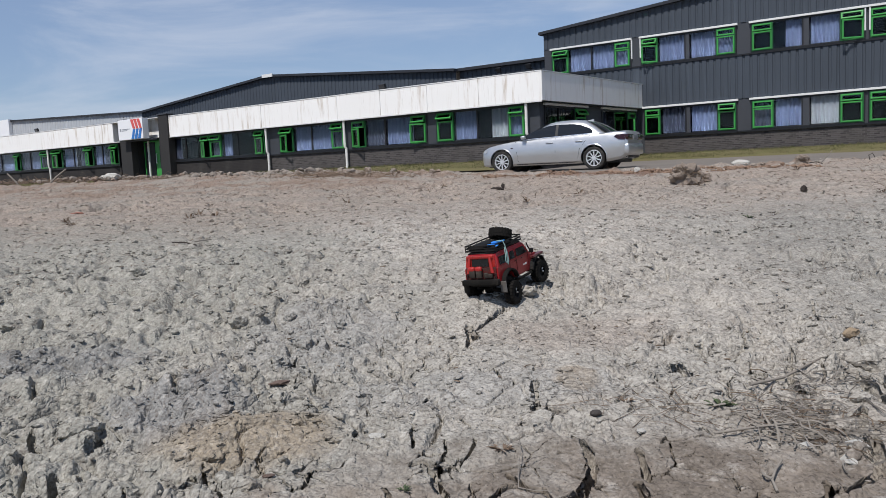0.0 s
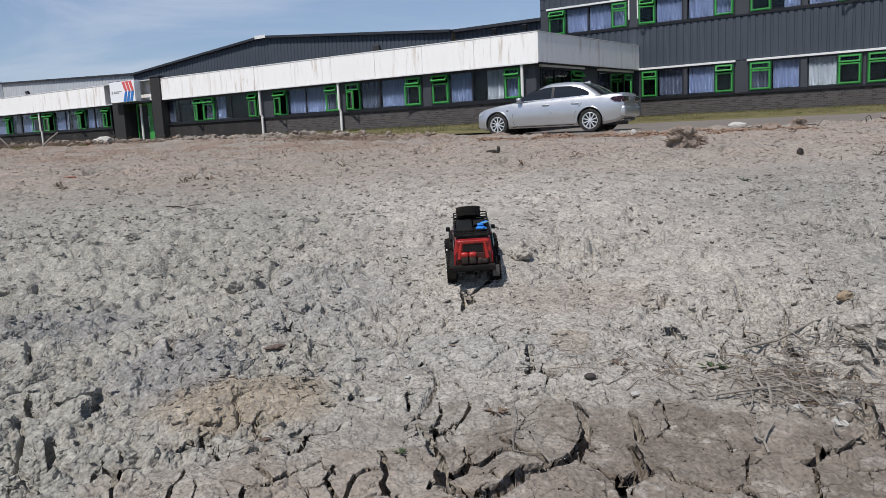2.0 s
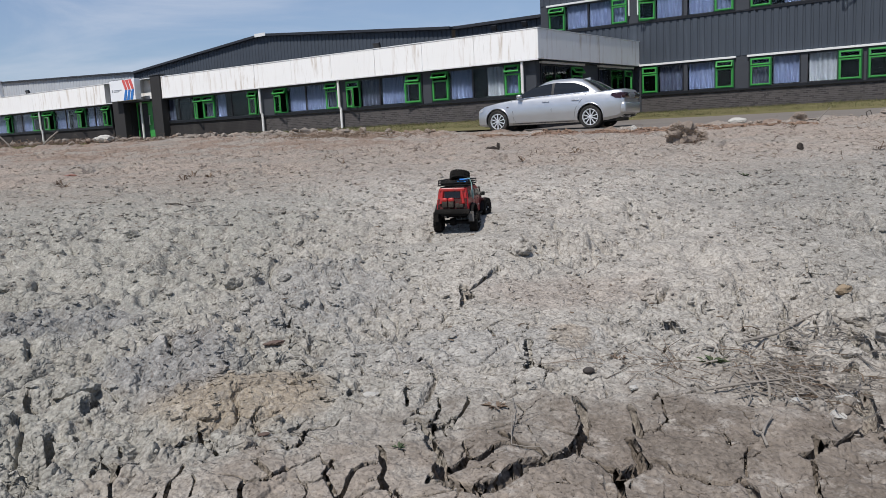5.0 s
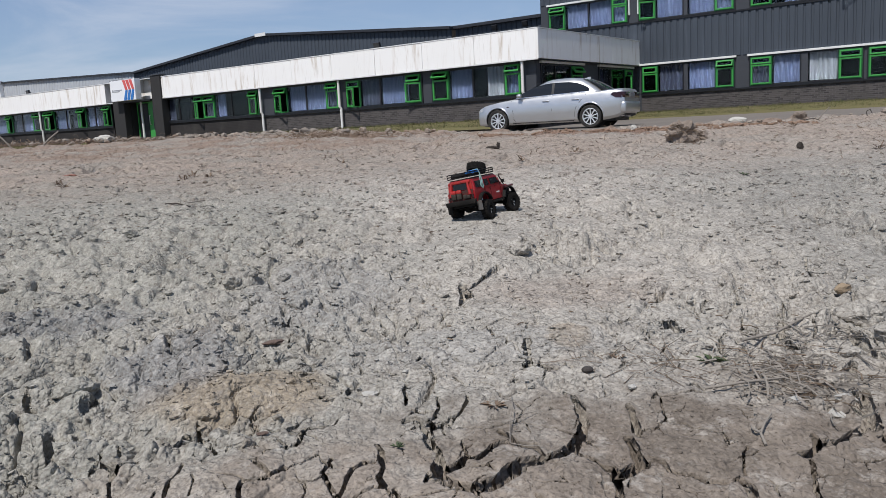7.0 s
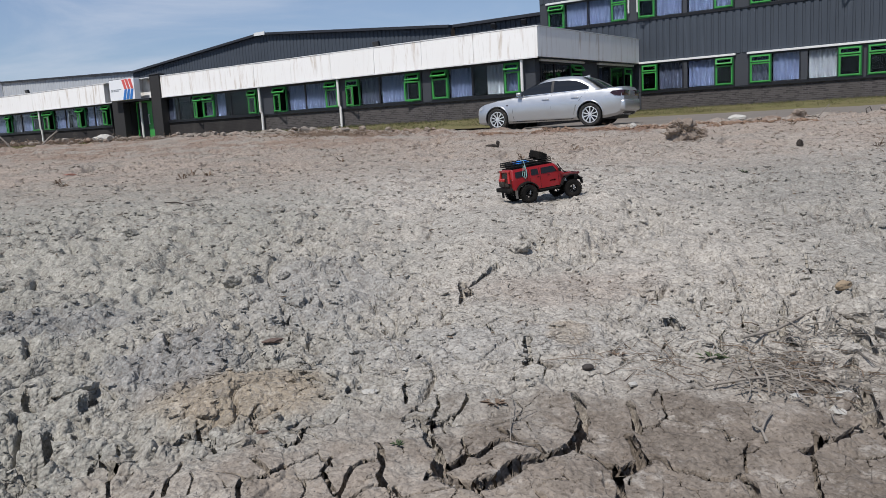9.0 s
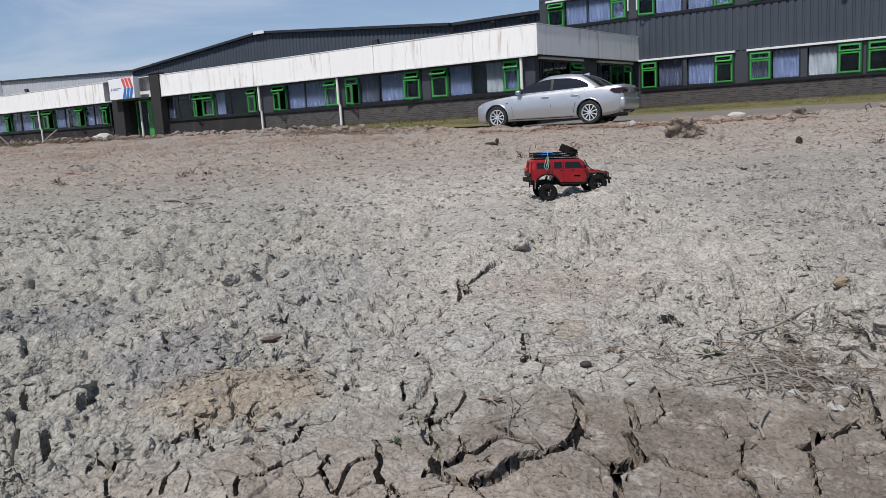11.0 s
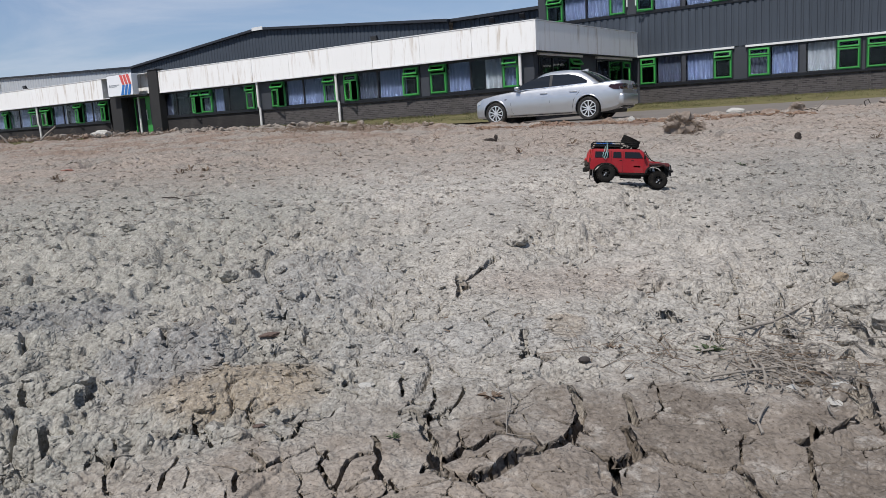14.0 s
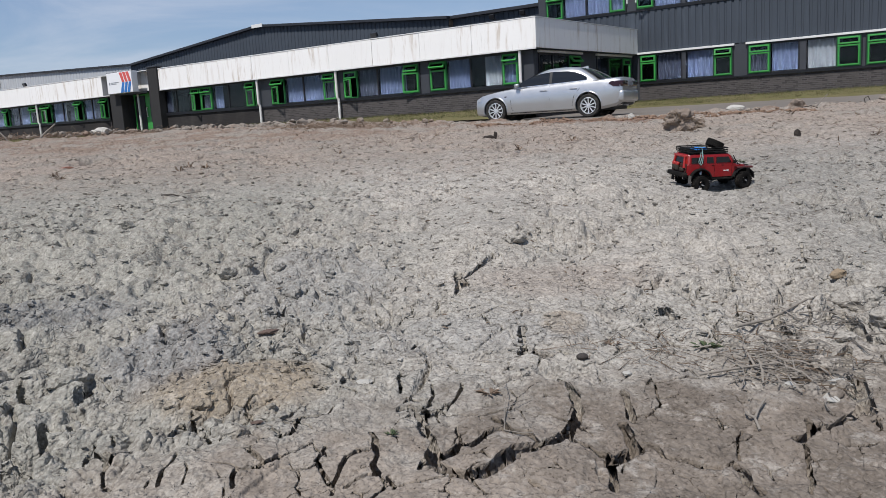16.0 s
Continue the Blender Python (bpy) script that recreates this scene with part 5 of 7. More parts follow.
CS_X = [2.285, 2.24, 2.12, 1.90, 1.44, 0.95, 0.30, -0.55, -1.44, -1.95, -2.30, -2.48, -2.56]
CS_W = [0.58, 0.70, 0.80, 0.885, 0.915, 0.920, 0.923, 0.923, 0.918, 0.895, 0.85, 0.80, 0.74]
CS_B = [0.27, 0.23, 0.21, 0.19, 0.19, 0.19, 0.19, 0.19, 0.19, 0.22, 0.27, 0.34, 0.44]
CS_S = [0.625, 0.672, 0.712, 0.778, 0.86, 0.908, 0.93, 0.955, 0.985, 1.01, 1.02, 1.005, 0.94]
CS_D = [0.65, 0.712, 0.757, 0.82, 0.905, 0.968, 0.98, 1.0, 1.04, 1.075, 1.085, 1.065, 0.97]


def car_side(x, z):
    """Half width of the lower body at a place and height."""
    w, b, s = (float(np.interp(-x, [-q for q in CS_X], v)) for v in (CS_W, CS_B, CS_S))
    t = (z - b) / (s - b)
    return w * float(np.interp(t, [0, 0.10, 0.35, 0.62, 0.70, 0.90, 1.0], [0.90, 0.965, 0.992, 1.0, 0.988, 0.962, 0.925]))


def car_lower():
    bm = bmesh.new()
    xs = sorted(set(CS_X + list(np.linspace(-2.4, 2.1, 31))), reverse=True)
    rings = []
    for x in xs:
        b, s, d = (float(np.interp(-x, [-q for q in CS_X], v)) for v in (CS_B, CS_S, CS_D))
        half = [(0.0, b)] + [(car_side(x, b + t * (s - b)), b + t * (s - b)) for t in (0, 0.1, 0.35, 0.62, 0.70, 0.90, 1.0)]
        w = half[-1][0]
        half += [(w * 0.86, s + (d - s) * 0.55), (w * 0.45, d - 0.012), (0.0, d)]
        rings.append([(x, y, z) for y, z in half] + [(x, -y, z) for y, z in half[-2:0:-1]])
    loft(bm, rings)
    # wheel arches are cut out of the body
    body = part("body", bm, SILVER)
    cut = bmesh.new()
    for x in (1.444, -1.444):
        for s in (1, -1):
            lathe(cut, [(0.001, s * 0.60), (0.372, s * 0.60), (0.372, s * 1.1), (0.001, s * 1.1)], 40, m=Matrix.Translation((x, 0, 0.335)))
    bmesh.ops.recalc_face_normals(cut, faces=cut.faces[:])
    cutter = part("cutter", cut, SILVER)
    mod = body.modifiers.new("cut", "BOOLEAN")
    mod.operation, mod.object, mod.solver = "DIFFERENCE", cutter, "EXACT"
    ev = body.evaluated_get(bpy.context.evaluated_depsgraph_get())
    me = bpy.data.meshes.new_from_object(ev)
    bpy.data.objects.remove(body), bpy.data.objects.remove(cutter)
    bm = bmesh.new()
    bm.from_mesh(me)
    return bm


GZ = [0.90, 1.05, 1.20, 1.32, 1.40, 1.44, 1.462]
GF = [1.06, 0.78, 0.50, 0.24, 0.04, -0.12, -0.35]
GR = [-2.02, -1.80, -1.58, -1.38, -1.18, -1.02, -0.80]
GW = [0.835, 0.785, 0.725, 0.670, 0.615, 0.545, 0.40]


def cabin_w(z):
    return float(np.interp(z, GZ, GW))


def car_cabin(bm):
    rings = []
    for z, f, r, w in zip(GZ, GF, GR, GW):
        c, l, ring = (f + r) / 2, (f - r) / 2, []
        for k in range(48):
            a = 2 * math.pi * k / 48
            e = 0.32
            ring.append((c + l * math.copysign(abs(math.cos(a)) ** e, math.cos(a)), w * math.copysign(abs(math.sin(a)) ** 0.5, math.sin(a)) * (1 - 0.10 * abs(math.cos(a)) ** 6), z))
        rings.append(ring)
    return loft(bm, rings)


def side_glass(x0, x1, lo, hi, s, off=0.010, n=14):
    """A side window between two lines of height given as functions of x."""
    bm = bmesh.new()
    rows = []
    for j in range(6):
        row = []
        for i in range(n + 1):
            x = x0 + (x1 - x0) * i / n
            z = lo(x) + (hi(x) - lo(x)) * j / 5
            row.append(bm.verts.new((x, s * (cabin_w(z) + off), z)))
        rows.append(row)
    for a, b in zip(rows, rows[1:]):
        for i in range(n):
            bm.faces.new((a[i], a[i + 1], b[i + 1], b[i]))
    bmesh.ops.recalc_face_normals(bm, faces=bm.faces[:])
    bmesh.ops.solidify(bm, geom=bm.faces[:], thickness=0.006)
    return bm


def screen(xs, zs, ws, off):
    bm, rows = bmesh.new(), []
    for x, z, w in zip(xs, zs, ws):
        rows.append([bm.verts.new((x + off - 0.05 * math.copysign((k / 5 - 1) ** 2, off), w * (k / 5 - 1), z + 0.008)) for k in range(11)])
    for a, b in zip(rows, rows[1:]):
        for i in range(10):
            bm.faces.new((a[i], a[i + 1], b[i + 1], b[i]))
    bmesh.ops.recalc_face_normals(bm, faces=bm.faces[:])
    bmesh.ops.solidify(bm, geom=bm.faces[:], thickness=0.006)
    return bm


def seam(pts, s, r=0.006):
    return tube(bmesh.new(), [(x, s * (car_side(x, z) + 0.0005), z) for x, z in pts], r, 5)


def build_sedan(m):
    car = thing("saloon_car", m, "silver four-door saloon car parked on the asphalt", "car")
    part("body", car_lower(), SILVER, car, "silver metallic body", 28)
    part("cabin", car_cabin(bmesh.new()), SILVER, car, "silver roof and pillars", 30)
    lo = lambda x: 0.975 + 0.035 * (0.8 - x)
    hi_f = lambda x: float(np.interp(-x, [-0.86, -0.60, -0.30, 0.0, 0.30], [0.985, 1.12, 1.245, 1.318, 1.350]))
    hi_r = lambda x: float(np.interp(-x, [0.30, 0.80, 1.05, 1.25, 1.38, 1.46], [1.350, 1.335, 1.29, 1.215, 1.14, 1.075]))
    for s in (1, -1):
        part("side_window", side_glass(0.84, -0.26, lo, hi_f, s), CAR_GLASS, car, "dark front side window", 30)
        part("side_window", side_glass(-0.34, -1.40, lo, hi_r, s), CAR_GLASS, car, "dark rear side window", 30)
        part("window_pillar", side_glass(-0.26, -0.34, lo, hi_f, s, 0.008, 2), CAR_BLACK, car, "black door pillar")
        line = [(0.86 - 0.02, s * (cabin_w(0.975) + 0.016), 0.968)] + [(x, s * (cabin_w(lo(x)) + 0.016), lo(x) - 0.012) for x in np.linspace(0.7, -1.42, 10)]
        part("waist_trim", tube(bmesh.new(), line, 0.009, 6), CHROME, car, "bright waist trim")
        for pts in ([(0.98, 0.90), (0.93, 0.60), (0.90, 0.33), (0.78, 0.24)], [(-0.30, 0.945), (-0.29, 0.6), (-0.30, 0.25)], [(-1.33, 0.975), (-1.18, 0.80), (-1.03, 0.60), (-0.98, 0.40), (-0.97, 0.25)]):
            part("door_seam", seam(pts, s), CAR_BLACK, car, "dark door gap")
        part("sill_strip", seam([(0.95, 0.235), (0.0, 0.235), (-0.95, 0.235)], s, 0.012), CAR_BLACK, car)
        for x in (-0.12, -1.02):
            h = box(bmesh.new(), x - 0.11, x + 0.11, s * (car_side(x, 0.83) + 0.014) - 0.018, s * (car_side(x, 0.83) + 0.014) + 0.018, 0.815, 0.845, 0.012)
            part("door_handle", h, SILVER, car, "silver door handle", 40)
        bm = box(bmesh.new(), 0.62, 0.76, s * 0.97 - 0.10, s * 0.97 + 0.05, 0.975, 1.075, 0.035)
        part("mirror", bm, SILVER, car, "silver wing mirror", 50)
        part("side_repeater", box(bmesh.new(), 1.06, 1.13, s * car_side(1.1, 0.72) - 0.008, s * car_side(1.1, 0.72) + 0.008, 0.705, 0.735, 0.006), TAIL_RED, car, "small amber side lamp")
        hl = prism(bmesh.new(), [(2.13, 0.63), (2.02, 0.715), (1.78, 0.785), (1.86, 0.70), (2.05, 0.615)], s * 0.55, s * 0.828)
        part("headlight", hl, LAMP_CLEAR, car, "clear headlamp")
        tl = bmesh.new()
        loft(tl, [[(x, s * (car_side(x, z) + 0.016), z) for x, z in ((-2.10, 0.90), (-2.16, 0.955), (-2.47, 0.965), (-2.48, 0.80), (-2.26, 0.82))], [(x, s * (car_side(x, z) - 0.06), z) for x, z in ((-2.10, 0.90), (-2.16, 0.955), (-2.47, 0.965), (-2.48, 0.80), (-2.26, 0.82))]])
        part("tail_light", tl, TAIL_RED, car, "dark red tail lamp")
        bm = box(bmesh.new(), -2.585, -2.44, s * 0.50 - 0.28, s * 0.50 + 0.28, 0.80, 0.965, 0.03)
        part("tail_light", bm, TAIL_RED, car, "dark red tail lamp", 40)
        part("exhaust_pipe", tube(bmesh.new(), [(-2.3, s * 0.55, 0.30), (-2.49, s * 0.55, 0.32)], 0.035, 12), CHROME, car, "chrome exhaust pipe")
        for x in (1.444, -1.444):
            arch = [(x + 0.385 * math.cos(a), s * (car_side(x + 0.385 * math.cos(a), 0.335 + 0.385 * math.sin(a)) - 0.004), 0.335 + 0.385 * math.sin(a)) for a in np.linspace(-0.1, math.pi + 0.1, 18)]
            part("arch_lip", tube(bmesh.new(), arch, 0.018, 6), SILVER, car, "", 60)
            road_wheel(car, x, s * 0.79)
            part("wheel_well", lathe(bmesh.new(), [(0.001, s * 0.58), (0.375, s * 0.58), (0.375, s * 0.60), (0.001, s * 0.60)], 30, m=Matrix.Translation((x, 0, 0.335))), CAR_BLACK, car)
    part("windscreen", screen(GF[:5], GZ[:5], [0.70, 0.66, 0.61, 0.565, 0.52], 0.016), CAR_GLASS, car, "dark windscreen", 30)
    part("rear_window", screen([q - 0.0 for q in GR[1:5]], GZ[1:5], [0.66, 0.61, 0.56, 0.51], -0.016), CAR_GLASS, car, "dark rear window", 30)
    part("rear_bumper", box(bmesh.new(), -2.615, -2.30, -0.80, 0.80, 0.38, 0.70, 0.06), SILVER, car, "silver rear bumper", 50)
    part("bumper_insert", box(bmesh.new(), -2.50, -2.3, -0.60, 0.60, 0.31, 0.39, 0.03), CAR_BLACK, car, "black lower bumper", 50)
    pl = part("plate", box(bmesh.new(), -2.60, -2.575, -0.26, 0.26, 0.82, 0.93, 0.006), PLATE, car, "grey plate with dark bars")
    part("plate_bar", box(bmesh.new(), -2.604, -2.60, -0.20, 0.20, 0.85, 0.90), CAR_BLACK, pl)
    part("grille", box(bmesh.new(), 2.20, 2.29, -0.26, 0.26, 0.46, 0.60, 0.03), CAR_BLACK, car, "black kidney grille", 40)
    part("underbody", box(bmesh.new(), -2.2, 2.0, -0.70, 0.70, 0.17, 0.30, 0.02), CAR_BLACK, car, "black underbody")
    part("roof_aerial", prism(bmesh.new(), [(-1.00, 1.44), (-1.20, 1.405), (-1.20, 1.475)], -0.015, 0.015), SILVER, car, "small fin aerial")
    for ob in car.children:      # short overhangs
        if ob.location.length == 0:
            for v in ob.data.vertices:
                if abs(v.co.x) > 1.85:
                    v.co.x = math.copysign(1.85 + (abs(v.co.x) - 1.85) * 0.78, v.co.x)
    return car


build_sedan(pose(3.60, 24.5, 0.822, 0, 0, 151.0))

# ---- the radio-controlled truck ----
MUD = (0.085, 0.070, 0.058)
RED = worn("red_shell", (0.30, 0.010, 0.014), 0.34, scale=9, amount=0.35, dirt=MUD, dirt_amount=0.15, spec=0.35, grain=0.05)
RED_BRIGHT = worn("red_tail_panel", (0.42, 0.022, 0.018), 0.35, scale=14, amount=0.35, dirt=(0.03, 0.02, 0.016), dirt_amount=0.28, coat=0.3, grain=0.05)
DARK_RED = worn("muddy_bonnet", (0.12, 0.010, 0.012), 0.35, scale=9, amount=0.35, dirt=MUD, dirt_amount=0.25, coat=0.3)
RC_BLACK = worn("black_nylon", (0.011, 0.011, 0.011), 0.75, scale=14, amount=0.3, dirt=MUD, dirt_amount=0.05, spec=0.15)
RC_MUDDY = worn("muddy_nylon", (0.012, 0.011, 0.010), 0.8, scale=14, amount=0.3, dirt=MUD, dirt_amount=0.08, spec=0.12)
RC_GLASS = worn("smoked_window", (0.010, 0.010, 0.011), 0.12, scale=10, dirt=MUD, dirt_amount=0.05)
RC_TYRE = worn("crawler_rubber", (0.013, 0.012, 0.011), 0.9, scale=16, amount=0.3, dirt=MUD, dirt_amount=0.14, spec=0.12)
RC_STEEL = worn("bright_metal", (0.62, 0.62, 0.63), 0.3, 0.9, scale=20)
BLUE = worn("blue_webbing", (0.02, 0.20, 0.62), 0.6, scale=20, amount=0.25)
CORD = worn("teal_cord", (0.27, 0.42, 0.40), 0.75, scale=30, amount=0.25)
CAN = worn("muddy_can", (0.035, 0.026, 0.020), 0.8, scale=18, amount=0.35, dirt=MUD, dirt_amount=0.18)
FLAP = worn("grey_flap", (0.11, 0.105, 0.10), 0.6, scale=18, amount=0.35, dirt=MUD, dirt_amount=0.3)
TAIL_DARK = worn("muddy_red", (0.12, 0.016, 0.013), 0.5, scale=16, amount=0.4, dirt=(0.03, 0.024, 0.02), dirt_amount=0.5)
LETTER = worn("white_letter", (0.75, 0.74, 0.72), 0.5, scale=10)

truck = thing("rc_truck", pose(0, 0, 0), "muddy red scale off-road truck with roof rack and spare wheel", "toy truck")
HUBS = {"rr": (-0.162, -0.103), "rl": (-0.162, 0.103), "fr": (0.162, -0.103), "fl": (0.162, 0.103)}
RAD = 0.058
HIGH = ("roof_rack", "rack_slat", "roof_bag", "spare_wheel", "rim", "strap_bundle", "hanging_cord", "gearbox", "chassis_rail", "shock")


def arc(cx, cz, r, a0, a1, n):
    return [(cx + r * math.cos(radians(a0 + (a1 - a0) * k / n)), cz + r * math.sin(radians(a0 + (a1 - a0) * k / n))) for k in range(n + 1)]


def rc_part(name, bm, mat, label="", under=None, smooth=None):
    if name not in HIGH:         # the shell sits low between the wheels
        for v in bm.verts:
            v.co.z = float(np.interp(v.co.z, [-0.02, 0.0, 0.018, 0.190, 0.21], [-0.02, 0.004, 0.028, 0.178, 0.198]))
    return part(name, bm, mat, under or truck, label, smooth)


def tyre_mesh(bm, seg=44):
    lathe(bm, [(0.030, -0.019), (0.040, -0.022), (0.050, -0.0215), (0.0545, -0.018), (0.0555, 0.0), (0.0545, 0.018), (0.050, 0.0215), (0.040, 0.022), (0.030, 0.019)], seg)
    # chunky tread blocks in staggered rows
    for k in range(22):
        for row, (y0, y1, off) in enumerate(((-0.0225, -0.0085, 0), (-0.0060, 0.0060, 0.5), (0.0085, 0.0225, 0))):
            m = pose(0, 0, 0, 0, (k + off) * 360 / 22, 0)
            box(bm, -0.0052, 0.0052, y0, y1, 0.0535, 0.0585 - (0.0015 if row != 1 else 0), 0.0, m @ pose(0, 0, 0, 0, 0, 14 * (row - 1)))
    return bm


def rim_mesh(bm, s):
    lathe(bm, [(0.026, -0.018), (0.031, -0.019), (0.031, 0.019), (0.026, 0.018)], 28)
    for k in range(6):
        box(bm, -0.0045, 0.0045, s * 0.010 - 0.002, s * 0.010 + 0.003, 0.006, 0.028, 0.001, pose(0, 0, 0, 0, 60 * k, 0))
    lathe(bm, [(0.001, s * 0.006), (0.009, s * 0.006), (0.008, s * 0.016), (0.001, s * 0.017)], 14)
    return bm


def build_truck():
    # lower shell: both arches are open
    low = [(-0.262, 0.040), (-0.236, 0.034)] + arc(-0.162, 0.006, 0.074, 158, 22, 12) + [(-0.080, 0.018), (0.080, 0.018)] + arc(0.162, 0.006, 0.074, 158, 90, 7) + [(0.172, 0.100), (0.108, 0.104), (0.098, 0.110), (-0.258, 0.112)]
    rc_part("body", prism(bmesh.new(), low, -0.088, 0.088), RED, "glossy muddy red body shell", smooth=25)
    hood = [(0.106, 0.080), (0.230, 0.070), (0.238, 0.076), (0.236, 0.086), (0.172, 0.1015), (0.106, 0.1055)]
    rc_part("bonnet", prism(bmesh.new(), hood, -0.070, 0.070), DARK_RED, "dark red bonnet", smooth=25)
    rc_part("nose", box(bmesh.new(), 0.205, 0.238, -0.068, 0.068, 0.030, 0.076, 0.004), RC_BLACK, "black grille panel")
    for y in (-0.045, 0.045):
        rc_part("headlight", lathe(bmesh.new(), [(0.001, 0), (0.013, 0), (0.012, 0.006), (0.001, 0.008)], 16, m=pose(0.238, y, 0.056, 0, 0, -90)), LAMP_CLEAR, "round clear headlamp")
    # cabin
    def ring(z, x0, x1, w, r=0.012):
        return [(x1 - r, -w, z), (x1, -w + r, z), (x1, w - r, z), (x1 - r, w, z), (x0 + r, w, z), (x0, w - r, z), (x0, -w + r, z), (x0 + r, -w, z)]
    rc_part("cabin", loft(bmesh.new(), [ring(0.110, -0.259, 0.112, 0.087, 0.006), ring(0.122, -0.258, 0.106, 0.086), ring(0.175, -0.252, 0.072, 0.079), ring(0.187, -0.246, 0.058, 0.074), ring(0.190, -0.236, 0.046, 0.066)]), RED, "red cabin with roof gutter", smooth=30)
    rc_part("roof_panel", box(bmesh.new(), -0.244, 0.050, -0.070, 0.070, 0.188, 0.194, 0.002), RC_BLACK, "black roof panel")
    for s in (-1, 1):
        for x0, x1, nm in ((-0.232, -0.142, "rear quarter window"), (-0.118, -0.066, "rear door window"), (-0.046, 0.048, "front door window")):
            bm = bmesh.new()
            q0, q1 = (x1 + 0.022 if x1 > 0 else x1), x1
            vs = [(x0, s * 0.0868, 0.124), (q0, s * 0.0868, 0.124), (q1 - 0.002, s * 0.0812, 0.167), (x0 + 0.002, s * 0.0812, 0.167)]
            loft(bm, [vs, [(x, y + s * 0.0025, z) for x, y, z in vs]])
            rc_part("side_window", bm, RC_GLASS, "smoked " + nm)
        for x in (-0.130, -0.056, 0.076):
            rc_part("door_seam", tube(bmesh.new(), [(x, s * 0.0882, 0.022), (x, s * 0.0886, 0.110), (x, s * 0.0815, 0.172)], 0.0011, 4), RC_BLACK, "dark door gap")
        for x in (-0.070, 0.004):
            rc_part("door_handle", box(bmesh.new(), x - 0.008, x + 0.008, s * 0.088 - 0.002, s * 0.088 + 0.004, 0.103, 0.108, 0.001), RC_BLACK, "black door handle")
        # flares over the wheels
        for cx, a1 in ((-0.162, 14), (0.162, 2)):
            bm = bmesh.new()
            out = arc(cx, 0.006, 0.082, 170, a1, 12)
            inn = arc(cx, 0.006, 0.073, 170, a1, 12)
            loft(bm, [[(x, s * 0.086, z) for x, z in out], [(x, s * 0.108, z - 0.004) for x, z in out], [(x, s * 0.109, z - 0.002) for x, z in inn], [(x, s * 0.086, z) for x, z in inn]], closed=False, caps=False)
            bmesh.ops.solidify(bm, geom=bm.faces[:], thickness=0.002)
            rc_part("wheel_flare", bm, RC_MUDDY if s < 0 and cx < 0 else RC_BLACK, "black plastic wheel flare")
        rc_part("front_wing", box(bmesh.new(), 0.105, 0.226, s * 0.088 - 0.018, s * 0.088 + 0.004, 0.078, 0.093, 0.003), DARK_RED, "dark red front wing")
        rc_part("rock_slider", tube(bmesh.new(), [(-0.085, s * 0.085, 0.012), (-0.075, s * 0.100, 0.010), (0.075, s * 0.100, 0.010), (0.085, s * 0.085, 0.012)], 0.005, 8), RC_MUDDY, "muddy rock slider")
        rc_part("mirror", box(bmesh.new(), 0.072, 0.084, s * 0.110 - 0.010, s * 0.110 + 0.010, 0.118, 0.142, 0.003), RC_BLACK, "black door mirror")
        rc_part("mirror_arm", tube(bmesh.new(), [(0.082, s * 0.084, 0.118), (0.079, s * 0.104, 0.124)], 0.002, 6), RC_BLACK)
        rc_part("mud_flap", box(bmesh.new(), -0.246, -0.242, s * 0.099 - 0.016, s * 0.099 + 0.016, -0.012, 0.036, 0.002), FLAP if s < 0 else RC_MUDDY, "grey muddy mud flap")
    # tail
    rc_part("tail_panel", box(bmesh.new(), -0.266, -0.2585, -0.080, 0.080, 0.040, 0.118, 0.002), TAIL_DARK, "muddy red tail door")
    up = bmesh.new()
    loft(up, [[(-0.2605, y, 0.122) for y in (-0.080, 0.080)] + [(-0.2545, y, 0.122) for y in (0.080, -0.080)], [(-0.2575, y, 0.182) for y in (-0.073, 0.073)] + [(-0.250, y, 0.182) for y in (0.073, -0.073)]])
    rc_part("tail_panel", up, RED_BRIGHT, "bright red upper tail panel")
    for y0, y1 in ((-0.045, 0.045),):
        bm = bmesh.new()
        loft(bm, [[(-0.2655, y, 0.124) for y in (y0, y1)] + [(-0.2600, y, 0.124) for y in (y1, y0)], [(-0.2612, y * 0.96, 0.164) for y in (y0, y1)] + [(-0.2560, y * 0.96, 0.164) for y in (y1, y0)]])
        rc_part("rear_window", bm, RC_GLASS, "smoked tail window")
    for s in (-1, 1):      # raised red bars beside the tail window
        bm = tube(bmesh.new(), [(-0.270, s * 0.063, 0.090), (-0.267, s * 0.058, 0.130), (-0.262, s * 0.052, 0.176)], [0.009, 0.008, 0.006], 8)
        rc_part("tail_bar", bm, RED_BRIGHT, "bright red bar beside the tail window", smooth=50)
    rc_part("tail_bar", box(bmesh.new(), -0.2655, -0.256, -0.070, 0.070, 0.167, 0.184, 0.003), RED_BRIGHT, "bright red bar over the tail window", smooth=50)
    for y in (0.040, 0.004):
        can = rc_part("jerry_can", box(bmesh.new(), -0.286, -0.267, y - 0.015, y + 0.015, 0.066, 0.112, 0.004), CAN, "muddy can strapped to the tail", smooth=50)
        rc_part("can_top", box(bmesh.new(), -0.288, -0.2665, y - 0.0175, y + 0.0175, 0.100, 0.128, 0.009), RED_BRIGHT, "red can top", can, 50)
    for k, y in enumerate((-0.030, -0.052)):
        rc_part("tail_pouch", box(bmesh.new(), -0.281, -0.266, y - 0.012, y + 0.012, 0.062, 0.092 - 0.006 * k, 0.005), CAN, "mud-caked pouch", smooth=50)
    for s in (-1, 1):
        rc_part("tail_light", box(bmesh.new(), -0.2685, -0.265, s * 0.076 - 0.006, s * 0.076 + 0.006, 0.060, 0.084, 0.002), TAIL_RED, "small red tail lamp")
